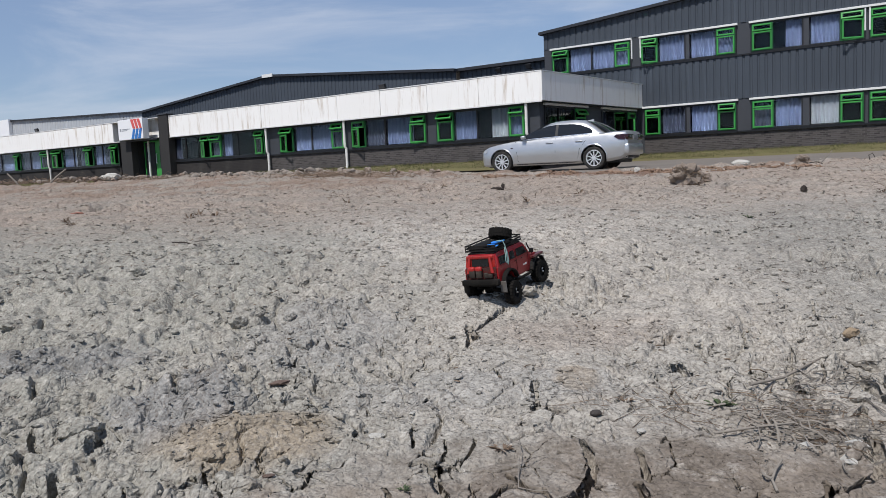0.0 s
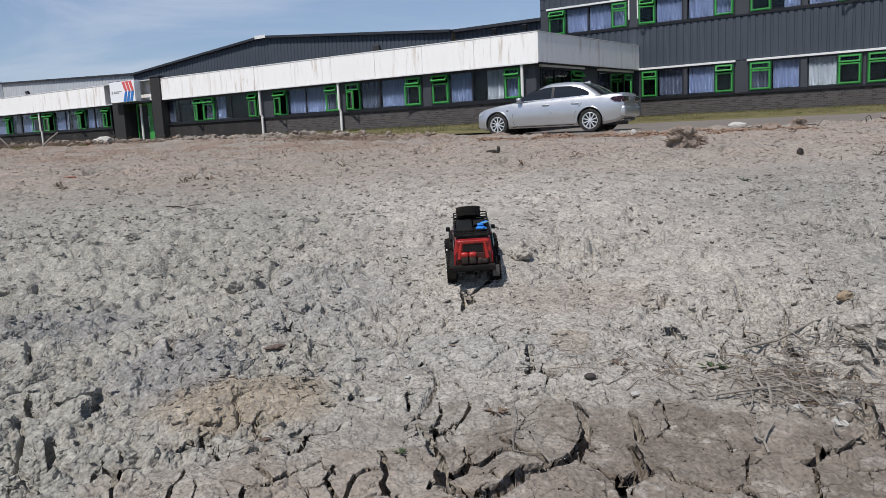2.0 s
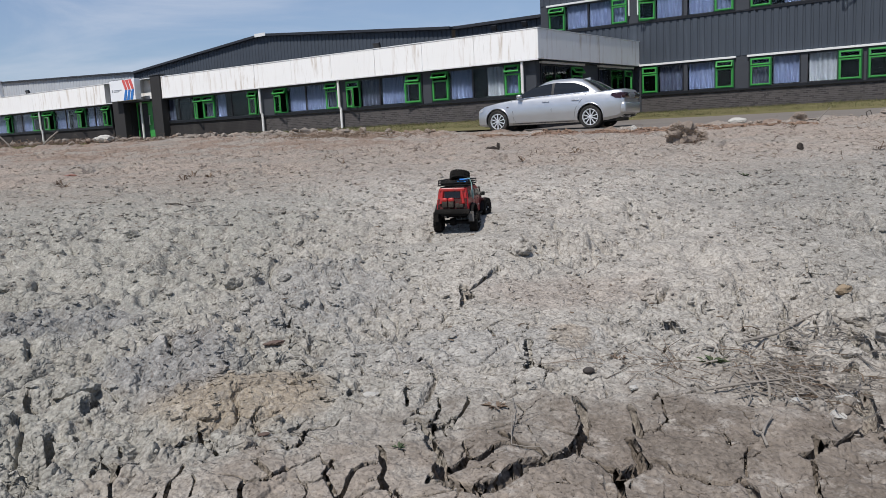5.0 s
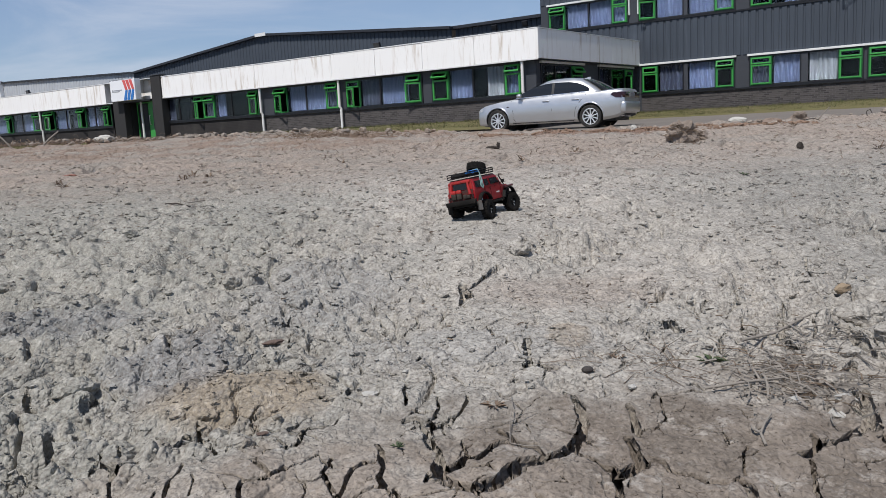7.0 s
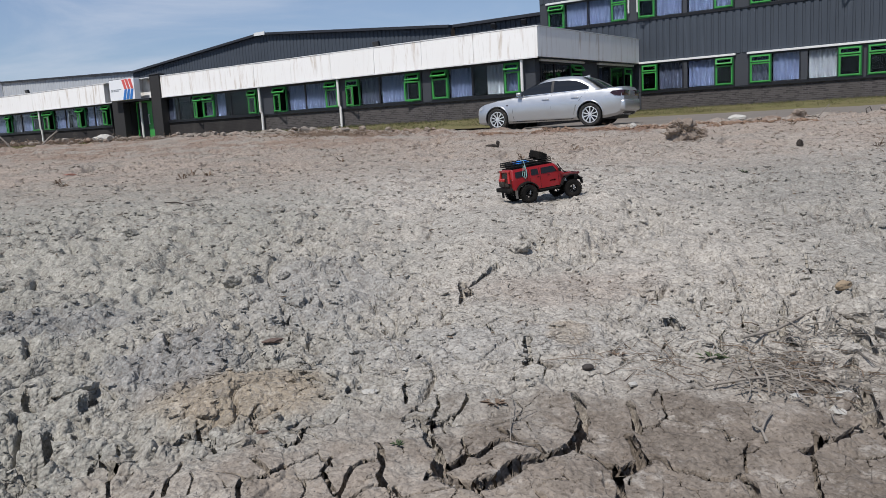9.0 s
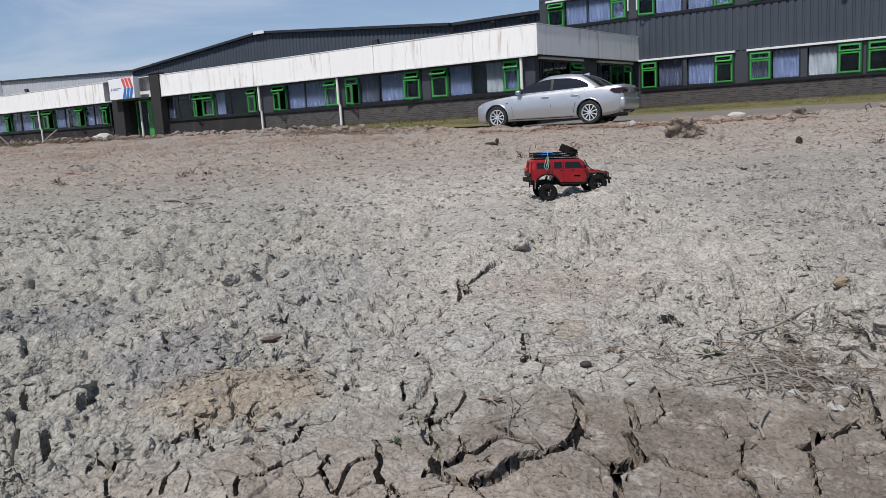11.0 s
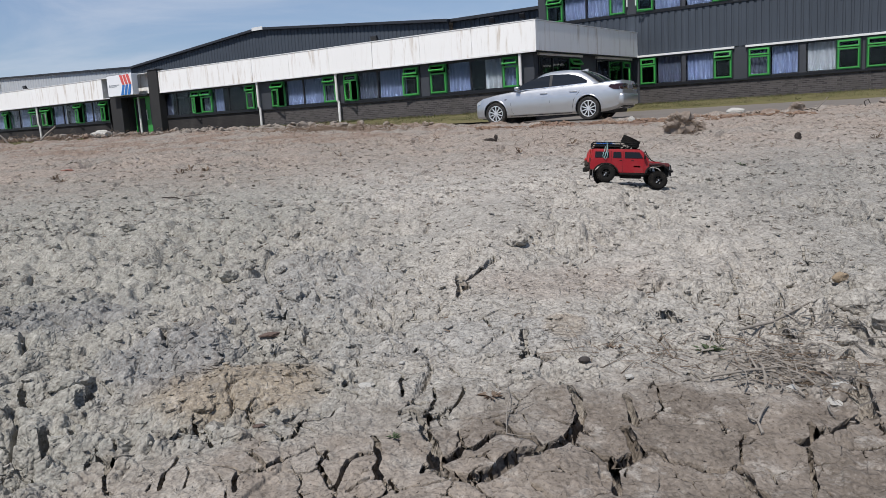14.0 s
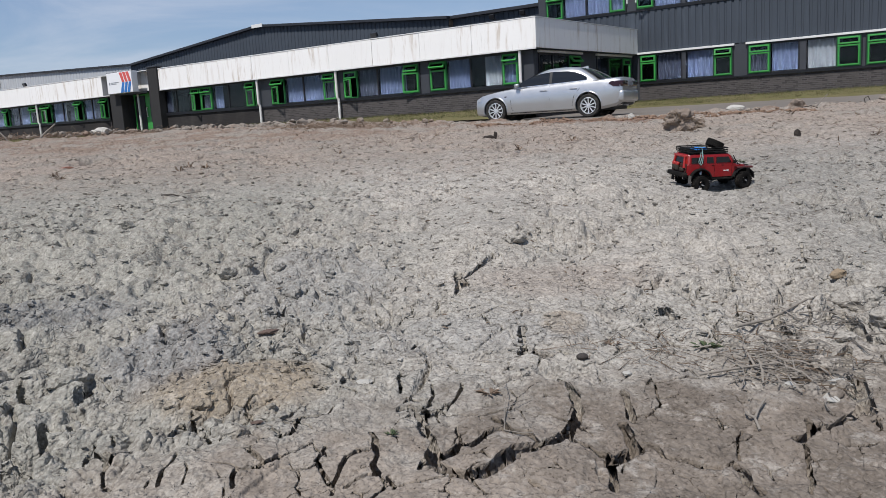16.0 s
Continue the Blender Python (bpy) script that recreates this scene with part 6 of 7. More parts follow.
    bm = box(bmesh.new(), -0.292, -0.262, -0.096, 0.096, 0.026, 0.056, 0.004)
    rc_part("rear_bumper", bm, RC_MUDDY, "mud-caked rear bumper", smooth=40)
    bm = tube(bmesh.new(), [(0.225, -0.086, 0.038), (0.254, -0.075, 0.036), (0.258, 0.0, 0.036), (0.254, 0.075, 0.036), (0.225, 0.086, 0.038)], 0.008, 8)
    for s in (-1, 1):
        tube(bm, [(0.256, s * 0.035, 0.036), (0.250, s * 0.033, 0.078), (0.244, s * 0.02, 0.086)], 0.004, 6)
    rc_part("front_bumper", tube(bm, [(0.244, -0.02, 0.086), (0.244, 0.02, 0.086)], 0.004, 6), RC_BLACK, "black tubular front bumper")
    ws = bmesh.new()
    loft(ws, [[(0.109, -0.078, 0.120), (0.109, 0.078, 0.120), (0.106, 0.078, 0.120), (0.106, -0.078, 0.120)], [(0.0765, -0.070, 0.170), (0.0765, 0.070, 0.170), (0.0735, 0.070, 0.170), (0.0735, -0.070, 0.170)]])
    rc_part("windscreen", ws, RC_GLASS, "smoked windscreen")
    rc_part("snorkel", tube(bmesh.new(), [(0.150, -0.077, 0.098), (0.118, -0.090, 0.112), (0.092, -0.088, 0.150), (0.080, -0.087, 0.176)], 0.0035, 8), RC_BLACK, "black snorkel on the screen pillar")
    rc_part("side_lettering", box(bmesh.new(), 0.012, 0.036, -0.0895, -0.0883, 0.060, 0.067), LETTER, "pale bar of lettering")
    rc_part("side_lettering", box(bmesh.new(), 0.038, 0.052, -0.0895, -0.0883, 0.058, 0.069), LETTER, "pale bar of lettering")
    # chassis and shocks
    for s in (-1, 1):
        rc_part("chassis_rail", box(bmesh.new(), -0.25, 0.24, s * 0.035 - 0.005, s * 0.035 + 0.005, 0.010, 0.032, 0.002), RC_BLACK, "black chassis rail")
        for x in (-0.135, 0.135):
            bm = tube(bmesh.new(), [(x, s * 0.058, 0.066), (x + math.copysign(0.020, x), s * 0.066, 0.002)], 0.0035, 6)
            rc_part("shock", tube(bm, [(x, s * 0.058, 0.062), (x + math.copysign(0.010, x), s * 0.062, 0.030)], 0.008, 10), RC_STEEL, "bright coil shock")
    rc_part("gearbox", box(bmesh.new(), -0.06, 0.07, -0.030, 0.030, -0.004, 0.03, 0.006), RC_BLACK, "black gearbox")
    # rack
    bm = bmesh.new()
    x0, x1, w, z0, z1 = -0.246, 0.040, 0.078, 0.191, 0.216
    for z in (z0, (z0 + z1) / 2, z1):
        tube(bm, [(x0, -w, z), (x1, -w, z), (x1, w, z), (x0, w, z)], 0.0034, 6, True)
    for x in np.linspace(x0, x1, 6):
        for s in (-1, 1):
            tube(bm, [(x, s * w, z0), (x, s * w, z1)], 0.002, 6)
    for y in (-0.04, 0.0, 0.04):
        tube(bm, [(x0, y, z0), (x0, y, z1)], 0.002, 6)
    rack = rc_part("roof_rack", bm, RC_BLACK, "black tubular roof rack")
    for x in np.linspace(x0 + 0.02, x1 - 0.02, 9):
        rc_part("rack_slat", box(bmesh.new(), x - 0.007, x + 0.007, -w, w, z0 - 0.003, z0 + 0.001, 0.001), RC_BLACK, "", rack)
    rc_part("roof_bag", box(bmesh.new(), -0.225, -0.060, -0.005, 0.070, 0.192, 0.213, 0.007), RC_BLACK, "black bag on the roof rack", smooth=50)
    rc_part("roof_bag", box(bmesh.new(), -0.120, -0.058, -0.070, -0.010, 0.192, 0.208, 0.006), RC_BLACK, "black bag on the roof rack", smooth=50)
    # added black slab that closes the bottom and deepens the shade below
    rc_part("chassis_plate", box(bmesh.new(), -0.25, 0.225, -0.072, 0.072, 0.012, 0.034, 0.004), RC_BLACK, "black plate added to darken the underside")
    # spare wheel leaning on the front of the rack
    m = pose(-0.002, 0.008, 0.230, 0, 24, 0) @ pose(0, 0, 0, 90, 0, 0)
    bm = tyre_mesh(bmesh.new())
    bmesh.ops.transform(bm, matrix=m, verts=bm.verts[:])
    sp = rc_part("spare_wheel", bm, RC_TYRE, "black spare wheel strapped on the rack")
    bm = rim_mesh(bmesh.new(), 1)
    bmesh.ops.transform(bm, matrix=m, verts=bm.verts[:])
    rc_part("rim", bm, RC_BLACK, "black rim", sp)
    # blue webbing and teal cord
    bm = bmesh.new()
    for k in range(5):
        box(bm, -0.036, 0.036, -0.007, 0.007, 0, 0.007, 0.003, pose(-0.165 + 0.012 * (k % 3), -0.052 + 0.013 * (k % 2), 0.202 + 0.006 * (k // 2), 6 * k - 8, 7 * (k % 3) - 6, 22 - 15 * k))
    box(bm, -0.020, 0.020, -0.012, 0.012, 0, 0.010, 0.004, pose(-0.205, -0.040, 0.206, 5, 8, 60))
    rc_part("strap_bundle", bm, BLUE, "bright blue webbing bundle", smooth=50)
    bm = tube(bmesh.new(), [(-0.165, -0.050, 0.222), (-0.160, -0.080, 0.224), (-0.158, -0.088, 0.200), (-0.160, -0.094, 0.165), (-0.168, -0.096, 0.130), (-0.178, -0.096, 0.118), (-0.184, -0.095, 0.130), (-0.176, -0.094, 0.160), (-0.168, -0.090, 0.190)], 0.0023, 8)
    tube(bm, [(-0.158, -0.086, 0.205), (-0.152, -0.094, 0.160), (-0.158, -0.098, 0.122), (-0.168, -0.098, 0.108), (-0.174, -0.098, 0.120), (-0.166, -0.096, 0.150)], 0.0022, 8)
    rc_part("hanging_cord", bm, CORD, "pale teal cord loop hanging over the side", smooth=60)


build_truck()
wheels = {}
for nm, (hx, hy) in HUBS.items():
    s = 1 if hy > 0 else -1
    wheels[nm] = part("wheel", tyre_mesh(bmesh.new()), RC_TYRE, truck, "knobbly black crawler wheel")
    part("rim", rim_mesh(bmesh.new(), s), RC_BLACK, wheels[nm], "black rim")
    part("hub_nut", lathe(bmesh.new(), [(0.001, s * 0.016), (0.0045, s * 0.016), (0.004, s * 0.024), (0.001, s * 0.025)], 8), RC_STEEL, wheels[nm], "bright hub nut")
    part("wheel_weight", box(bmesh.new(), -0.003, 0.003, s * 0.0125 - 0.002, s * 0.0125 + 0.003, 0.004, 0.022, 0.001, pose(0, 0, 0, 0, 40, 0)), RC_STEEL, wheels[nm], "bright scratched spoke")
axles = {}
for nm in ("front", "rear"):
    bm = tube(bmesh.new(), [(0, -0.088, 0), (0, -0.03, 0), (0, 0.03, 0), (0, 0.088, 0)], [0.010, 0.011, 0.011, 0.010], 10)
    axles[nm] = part("axle", lathe(bm, [(0.001, -0.016), (0.020, -0.016), (0.022, 0.0), (0.020, 0.016), (0.001, 0.016)], 16, m=pose(0, 0.022, 0)), RC_MUDDY, truck, "muddy %s axle" % nm)

# ---- clods, crumbs, roots and rubbish on the field ----
def stone_mesh(name, seed, sub, mat, flat=0.7, rough=0.35):
    bm = bmesh.new()
    bmesh.ops.create_icosphere(bm, subdivisions=sub, radius=1.0)
    off = Vector((seed * 3.1, seed * 1.7, seed * 5.3))
    for v in bm.verts:
        d = v.co.normalized()
        k = 1 + rough * noise.noise(d * 1.2 + off) + rough * 0.55 * noise.noise(d * 2.9 + off) + rough * 0.3 * noise.noise(d * 6.5 + off)
        c = noise.cell(d * 1.6 + off)
        v.co = d * (k + 0.10 * c)
        v.co.z *= flat
    me = bpy.data.meshes.new(name)
    bm.to_mesh(me)
    bm.free()
    me.materials.append(mat)
    return me


CLOD_MESH = [stone_mesh("clod", k, 3, CLOD_CLAY, 0.62 + 0.05 * k) for k in range(6)]


def clod(x, y, r, k, sink=0.35, label="pale grey clod of dried clay on the field"):
    rng = random.Random(k * 7 + int(x * 100))
    ob = new("clod", CLOD_MESH[k % 6])
    z = float(lie(np.array([x]), np.array([y]))[0]) if y > 8 else ground_at(x, y)
    ob.matrix_world = pose(x, y, z + r * 0.62 * (1 - 2 * sink) * 0.6, rng.uniform(-12, 12), rng.uniform(-12, 12), rng.uniform(0, 360)) @ Matrix.Diagonal((r * rng.uniform(0.9, 1.3), r * rng.uniform(0.75, 1.0), r, 1))
    return tagged(ob, label, "clod", "clods on the field")


rng = random.Random(4)
n_clod = 0
while n_clod < 70:      # the broken ground on the left
    x, y = rng.uniform(-2.4, -0.5), rng.uniform(2.0, 5.0)
    if abs(x) < y * 0.62 and x < -0.35 - 0.25 * rng.random():
        clod(x, y, rng.choice((0.02, 0.025, 0.03, 0.035, 0.045)), n_clod, 0.55)
        n_clod += 1
while n_clod < 85:     # the rest of the near field
    x, y = rng.uniform(-1.2, 3.2), rng.uniform(2.9, 8.0)
    if abs(x) < y * 0.6 and not (-0.25 < x < 2.3 and 3.55 < y < 5.7):
        clod(x, y, rng.choice((0.014, 0.018, 0.022, 0.03)), n_clod)
        n_clod += 1
while n_clod < 175:     # along the berm
    a, n = rng.uniform(-34, 6), rng.gauss(15.6, 1.0)
    x, y = AX * a - AY * n, AY * a + AX * n
    if n < 16.6 and not -11 < a < -4:
        clod(x, y, rng.choice((0.04, 0.05, 0.06, 0.08, 0.11)), n_clod, 0.4, "rough lump of earth on the berm")
        n_clod += 1


def crumbs(name, count, x0, x1, y0, y1, r0, r1, mat, label, seed, keep=None):
    """Loose crumbs as one joined mesh."""
    rs = np.random.RandomState(seed)
    x, y = rs.uniform(x0, x1, count * 6), y0 + (y1 - y0) * rs.rand(count * 6) ** 1.25
    ok = (np.abs(x) < y * 0.64 + 0.1) & (fractal(x, y, 0.6, 3, seed) > rs.uniform(-0.5, 0.6, len(x)))
    if keep is not None:
        ok &= keep(x, y)
    x, y = x[ok][:count], y[ok][:count]
    r = r0 + (r1 - r0) * rs.rand(len(x)) ** 3
    z = ground_z(x, y) + r * 0.25
    bm = bmesh.new()
    bmesh.ops.create_icosphere(bm, subdivisions=1, radius=1.0)
    bm.verts.ensure_lookup_table()
    base, tri = np.array([v.co[:] for v in bm.verts]), np.array([[v.index for v in f.verts] for f in bm.faces])
    bm.free()
    k = len(base)
    co = base[None] * (1 + rs.uniform(-0.35, 0.35, (len(x), k, 1)))
    co *= np.stack([r * rs.uniform(0.8, 1.6, len(x)), r * rs.uniform(0.7, 1.1, len(x)), r * rs.uniform(0.4, 0.8, len(x))], 1)[:, None]
    a = rs.uniform(0, 6.28, len(x))[:, None]
    cx, cy = co[..., 0] * np.cos(a) - co[..., 1] * np.sin(a), co[..., 0] * np.sin(a) + co[..., 1] * np.cos(a)
    co = np.stack([cx + x[:, None], cy + y[:, None], co[..., 2] + z[:, None]], -1)
    me = bpy.data.meshes.new(name)
    me.from_pydata(co.reshape(-1, 3).tolist(), [], (tri[None] + (np.arange(len(x)) * k)[:, None, None]).reshape(-1, 3).tolist())
    me.materials.append(mat)
    return tagged(new(name, me), label, "debris", kind="stuff")


def flakes(name, count, y0, y1, r0, r1, label, seed, power=1.25, keep=None):
    """Thin tilted flakes and broken crusts of clay as one joined mesh."""
    rs = np.random.RandomState(seed)
    y = y0 + (y1 - y0) * rs.rand(count * 4) ** power
    x = rs.uniform(-0.66, 0.66, count * 4) * (y + 0.3)
    ok = fractal(x, y, 0.5, 3, seed) > rs.uniform(-0.5, 0.35, len(x))
    if keep is not None:
        ok &= keep(x, y)
    x, y = x[ok][:count], y[ok][:count]
    m = len(x)
    r = r0 + (r1 - r0) * rs.rand(m) ** 2.2
    z = ground_z(x, y) + r * rs.uniform(0.0, 0.30, m)
    k = 5
    a = (np.arange(k)[None] + rs.uniform(-0.35, 0.35, (m, k))) * 2 * np.pi / k + rs.uniform(0, 6.28, m)[:, None]
    rad = r[:, None] * rs.uniform(0.6, 1.25, (m, k))
    px, py = rad * np.cos(a) * 1.25, rad * np.sin(a) * 0.85
    tx, ty = rs.normal(0, 0.16, m)[:, None], rs.normal(0.04, 0.16, m)[:, None]
    top = px * tx + py * ty + (r * 0.18)[:, None] + rs.uniform(-0.06, 0.06, (m, k)) * r[:, None]
    bot = top - (r * rs.uniform(0.25, 0.55, m))[:, None]
    X, Y = px + x[:, None], py + y[:, None]
    co = np.concatenate([np.stack([X, Y, top + z[:, None]], -1), np.stack([x[:, None] + px * 0.9, y[:, None] + py * 0.9, bot + z[:, None]], -1)], 1)
    me = bpy.data.meshes.new(name)
    base = (np.arange(m) * 2 * k)[:, None]
    faces = [list(q) for q in (base + np.arange(k)[None])] + [list(q) for q in (base + np.arange(k)[::-1][None] + k)]
    for i in range(k):
        j = (i + 1) % k
        faces += [list(q) for q in base + np.array([[i, i + k, j + k, j]])]
    me.from_pydata(co.reshape(-1, 3).tolist(), [], faces)
    me.materials.append(CLAY)
    return tagged(new(name, me), label, "debris", kind="stuff")


off_plates = lambda x, y: plates(x, y) < 0.6
crumbs("clay_crumbs", 3600, -3.6, 3.6, 1.75, 5.8, 0.003, 0.016, CLAY, "loose crumbs of dried clay", 31, off_plates)
flakes("clay_flakes", 2600, 2.2, 6.0, 0.005, 0.018, "thin broken flakes of dried clay", 61, 1.3, off_plates)
flakes("clay_flakes", 1500, 5.5, 14.0, 0.008, 0.024, "broken crusts of dried clay", 62, 1.2, lambda x, y: along(x, y)[1] < 16.0)
crumbs("clay_crumbs", 700, -0.8, 1.6, 1.75, 2.6, 0.002, 0.007, CLAY, "fine crumbs on the clay plates", 32)
crumbs("clay_crumbs", 4500, -9, 9, 5.6, 14, 0.005, 0.020, CLAY, "loose crumbs of dried clay", 33)

RUST_EARTH = worn("rusty_earth", (0.25, 0.165, 0.115), 0.95, scale=8, amount=0.4, grain=0.6)
GREY_EARTH = worn("grey_earth", (0.25, 0.215, 0.18), 0.95, scale=6, amount=0.4, grain=0.6)
crumbs("berm_rubble", 3200, 0.8, 5.6, 11.0, 17.0, 0.008, 0.045, RUST_EARTH, "rust-brown crumbs of earth along the berm", 34, lambda x, y: np.abs(along(x, y)[1] - 13.2 - 0.5 * grad_noise(x / 1.5, y / 1.5, 35)) < 0.65)
crumbs("berm_rubble", 1500, -17, -2, 14.0, 29.0, 0.03, 0.16, GREY_EARTH, "brown-grey clods and rubble heaped on the berm", 36, lambda x, y: np.abs(along(x, y)[1] - 15.2 - 0.6 * grad_noise(x / 1.5, y / 1.5, 37)) < 0.8)

ROOT = worn("dead_root", (0.17, 0.125, 0.09), 0.9, scale=30, amount=0.4)
TWIG = worn("grey_twig", (0.25, 0.222, 0.19), 0.9, scale=30, amount=0.35)
WEED = worn("small_weed", (0.055, 0.080, 0.032), 0.7, scale=20, amount=0.35)
DRY = worn("dry_weed", (0.19, 0.135, 0.095), 0.85, scale=20, amount=0.35)


def sticks(name, spots, mat, label, seed, size=(0.05, 0.18), thick=(0.0012, 0.003), rise=0.25, lift=0.004, curl=0.25):
    """Bent roots and twigs lying about, as one joined mesh of thin three-sided bars."""
    rs = np.random.RandomState(seed)
    co, faces, n = [], [], 0
    x, y = spots[:, 0], spots[:, 1]
    L, a = rs.uniform(*size, len(x)), rs.uniform(0, 2 * np.pi, len(x))
    th, bend, up = rs.uniform(*thick, len(x)), rs.uniform(-curl, curl, len(x)), np.abs(rs.normal(0, rise, len(x)))
    P = []
    for k in range(4):
        t = k / 3.0
        ang = a + bend * t
        px, py = x + np.cos(ang) * L * t, y + np.sin(ang) * L * t
        P.append((px, py, L * up * np.sin(t * 2.4)))
    z0 = ground_z(x, y) + lift
    rings = []
    for k in range(4):
        r = th * (1 - 0.22 * k)
        px, py, pz = P[k]
        pz = pz + z0 + (lie(px, py) - lie(x, y))
        for j in range(3):
            c, s = math.cos(2.094 * j), math.sin(2.094 * j)
            rings.append(np.stack([px - np.sin(a) * r * c, py + np.cos(a) * r * c, pz + r * s], 1))
    co = np.stack(rings, 1)
    q = []
    for k in range(3):
        for j in range(3):
            q.append([k * 3 + j, k * 3 + (j + 1) % 3, (k + 1) * 3 + (j + 1) % 3, (k + 1) * 3 + j])
    q = np.array(q)[None] + (np.arange(len(x)) * 12)[:, None, None]
    me = bpy.data.meshes.new(name)
    me.from_pydata(co.reshape(-1, 3).tolist(), [], q.reshape(-1, 4).tolist())
    me.materials.append(mat)
    return tagged(new(name, me), label, "twigs", kind="stuff")


rs = np.random.RandomState(8)
pile = np.stack([rs.normal(1.11, 0.085, 210), rs.normal(2.46, 0.11, 210)], 1)
sticks("twig_litter", pile, TWIG, "pile of grey broken twigs and straw on the clay", 41, (0.04, 0.13), (0.0018, 0.0048), 0.14, 0.008, 1.3)
pile = np.stack([rs.normal(1.33, 0.09, 50), rs.normal(2.74, 0.08, 50)], 1)
sticks("twig_litter", pile, TWIG, "grey broken twigs beside a gap in the clay", 48, (0.05, 0.20), (0.0016, 0.0040), 0.12, 0.008, 0.5)
pile = np.stack([rs.normal(0.66, 0.13, 60), rs.normal(2.62, 0.08, 60)], 1)
sticks("twig_litter", pile, ROOT, "thin brown twigs strewn on the clay", 42, (0.05, 0.20), (0.0009, 0.0020), 0.07)
pile = np.stack([rs.normal(1.12, 0.10, 130), rs.normal(2.48, 0.12, 130)], 1)
sticks("twig_litter", pile, ROOT, "dark brown twigs in the pile", 47, (0.03, 0.10), (0.0014, 0.0034), 0.12, 0.005, 1.0)
u = rs.rand(900)
yy = 2.9 + 9.5 * u ** 1.2
wide = np.stack([rs.uniform(-0.62, 0.62, 900) * yy, yy], 1)
patch = grad_noise(wide[:, 0] / 0.9, wide[:, 1] / 0.9, 77) > -0.15
sticks("root_litter", wide[patch], ROOT, "dark bits of dead root scattered over the field", 43, (0.010, 0.030), (0.002, 0.005), 0.15)
a, n = rs.uniform(-36, 8, 5000), rs.uniform(7.5, 17.0, 5000)
wide = np.stack([AX * a - AY * n, AY * a + AX * n], 1)
patch = grad_noise(wide[:, 0] / 1.4, wide[:, 1] / 1.4, 78) > -0.2
sticks("root_litter", wide[patch], DRY, "brown dead stalks and roots along the berm", 44, (0.025, 0.09), (0.0025, 0.006), 0.4)


def stick_thing(name, pts, r, mat, label, category="stick"):
    bm = bmesh.new()
    for line in pts:
        q = [Vector((x, y, ground_at(x, y) + h)) for x, y, h in line]
        tube(bm, q, [r * (1 - 0.5 * i / len(q)) for i in range(len(q))], 7)
    ob = part(name, bm, mat, None, "", 60)
    return tagged(ob, label, category)


stick_thing("forked_stick", [[(0.87, 2.07, 0.005), (0.872, 2.11, 0.008), (0.895, 2.14, 0.018), (0.93, 2.18, 0.018)], [(0.872, 2.11, 0.010), (0.86, 2.135, 0.018), (0.865, 2.16, 0.012)]], 0.0045, TWIG, "pale forked stick lying on a brown clay plate")
stick_thing("dead_stem", [[(0.18, 2.15, 0.004), (0.19, 2.25, 0.02), (0.21, 2.36, 0.02), (0.21, 2.44, 0.012)], [(0.19, 2.25, 0.02), (0.24, 2.31, 0.02), (0.28, 2.33, 0.01)], [(0.18, 2.15, 0.004), (0.22, 2.12, 0.012), (0.27, 2.13, 0.008)]], 0.0016, TWIG, "thin grey dead stem lying across the cracks")
stick_thing("long_stick", [[(1.05, 2.72, 0.02), (1.20, 2.80, 0.03), (1.38, 2.90, 0.02)]], 0.006, TWIG, "grey stick beside the twig pile")
stick_thing("long_stick", [[(0.82, 2.42, 0.01), (0.95, 2.40, 0.02), (1.08, 2.44, 0.02)]], 0.005, TWIG, "grey stick beside the twig pile")


def weed(x, y, r, count, mat, label, seed, tall=0.8):
    rr = random.Random(seed)
    bm = bmesh.new()
    for k in range(count):
        an, ln, el = rr.uniform(0, 6.28), r * rr.uniform(0.5, 1.1), rr.uniform(0.2, tall)
        w, d = ln * 0.13, Vector((math.cos(an), math.sin(an), 0))
        s = Vector((-d.y, d.x, 0)) * w
        o = d * r * rr.uniform(0, 0.4)
        v = [bm.verts.new(o + q) for q in (Vector((0, 0, 0)), d * ln * 0.5 + s + Vector((0, 0, ln * el * 0.6)), d * ln + Vector((0, 0, ln * el * 0.7)), d * ln * 0.5 - s + Vector((0, 0, ln * el * 0.6)))]
        bm.faces.new(v)
    ob = part("weed", bm, mat)
    z = float(lie(np.array([x]), np.array([y]))[0]) if y > 8 else ground_at(x, y)
    ob.location = (x, y, z)
    return tagged(ob, label, "weed", "weeds on the field")


weed(-0.14, 2.17, 0.020, 34, WEED, "small green weed growing from a crack", 1)
weed(0.155, 2.385, 0.035, 40, DRY, "small withered weed on the clay", 2, 0.5)
weed(0.90, 2.60, 0.045, 30, WEED, "small green and brown weed among twigs", 3, 0.6)
weed(0.60, 2.66, 0.03, 24, DRY, "withered weed on the clay", 4)
weed(2.42, 6.3, 0.05, 30, WEED, "small green weed on the field", 5)
for k, (x, y) in enumerate(((-2.55, 8.1), (-2.35, 8.3), (-2.6, 8.6), (-3.9, 8.3), (-3.7, 8.0), (1.6, 9.2), (3.1, 9.6), (4.9, 11.0), (5.5, 8.8), (4.2, 7.6), (0.9, 8.3), (-1.1, 9.4))):
    weed(x, y, 0.075, 16, DRY, "brown dead weed tuft on the field", 20 + k, 1.4)

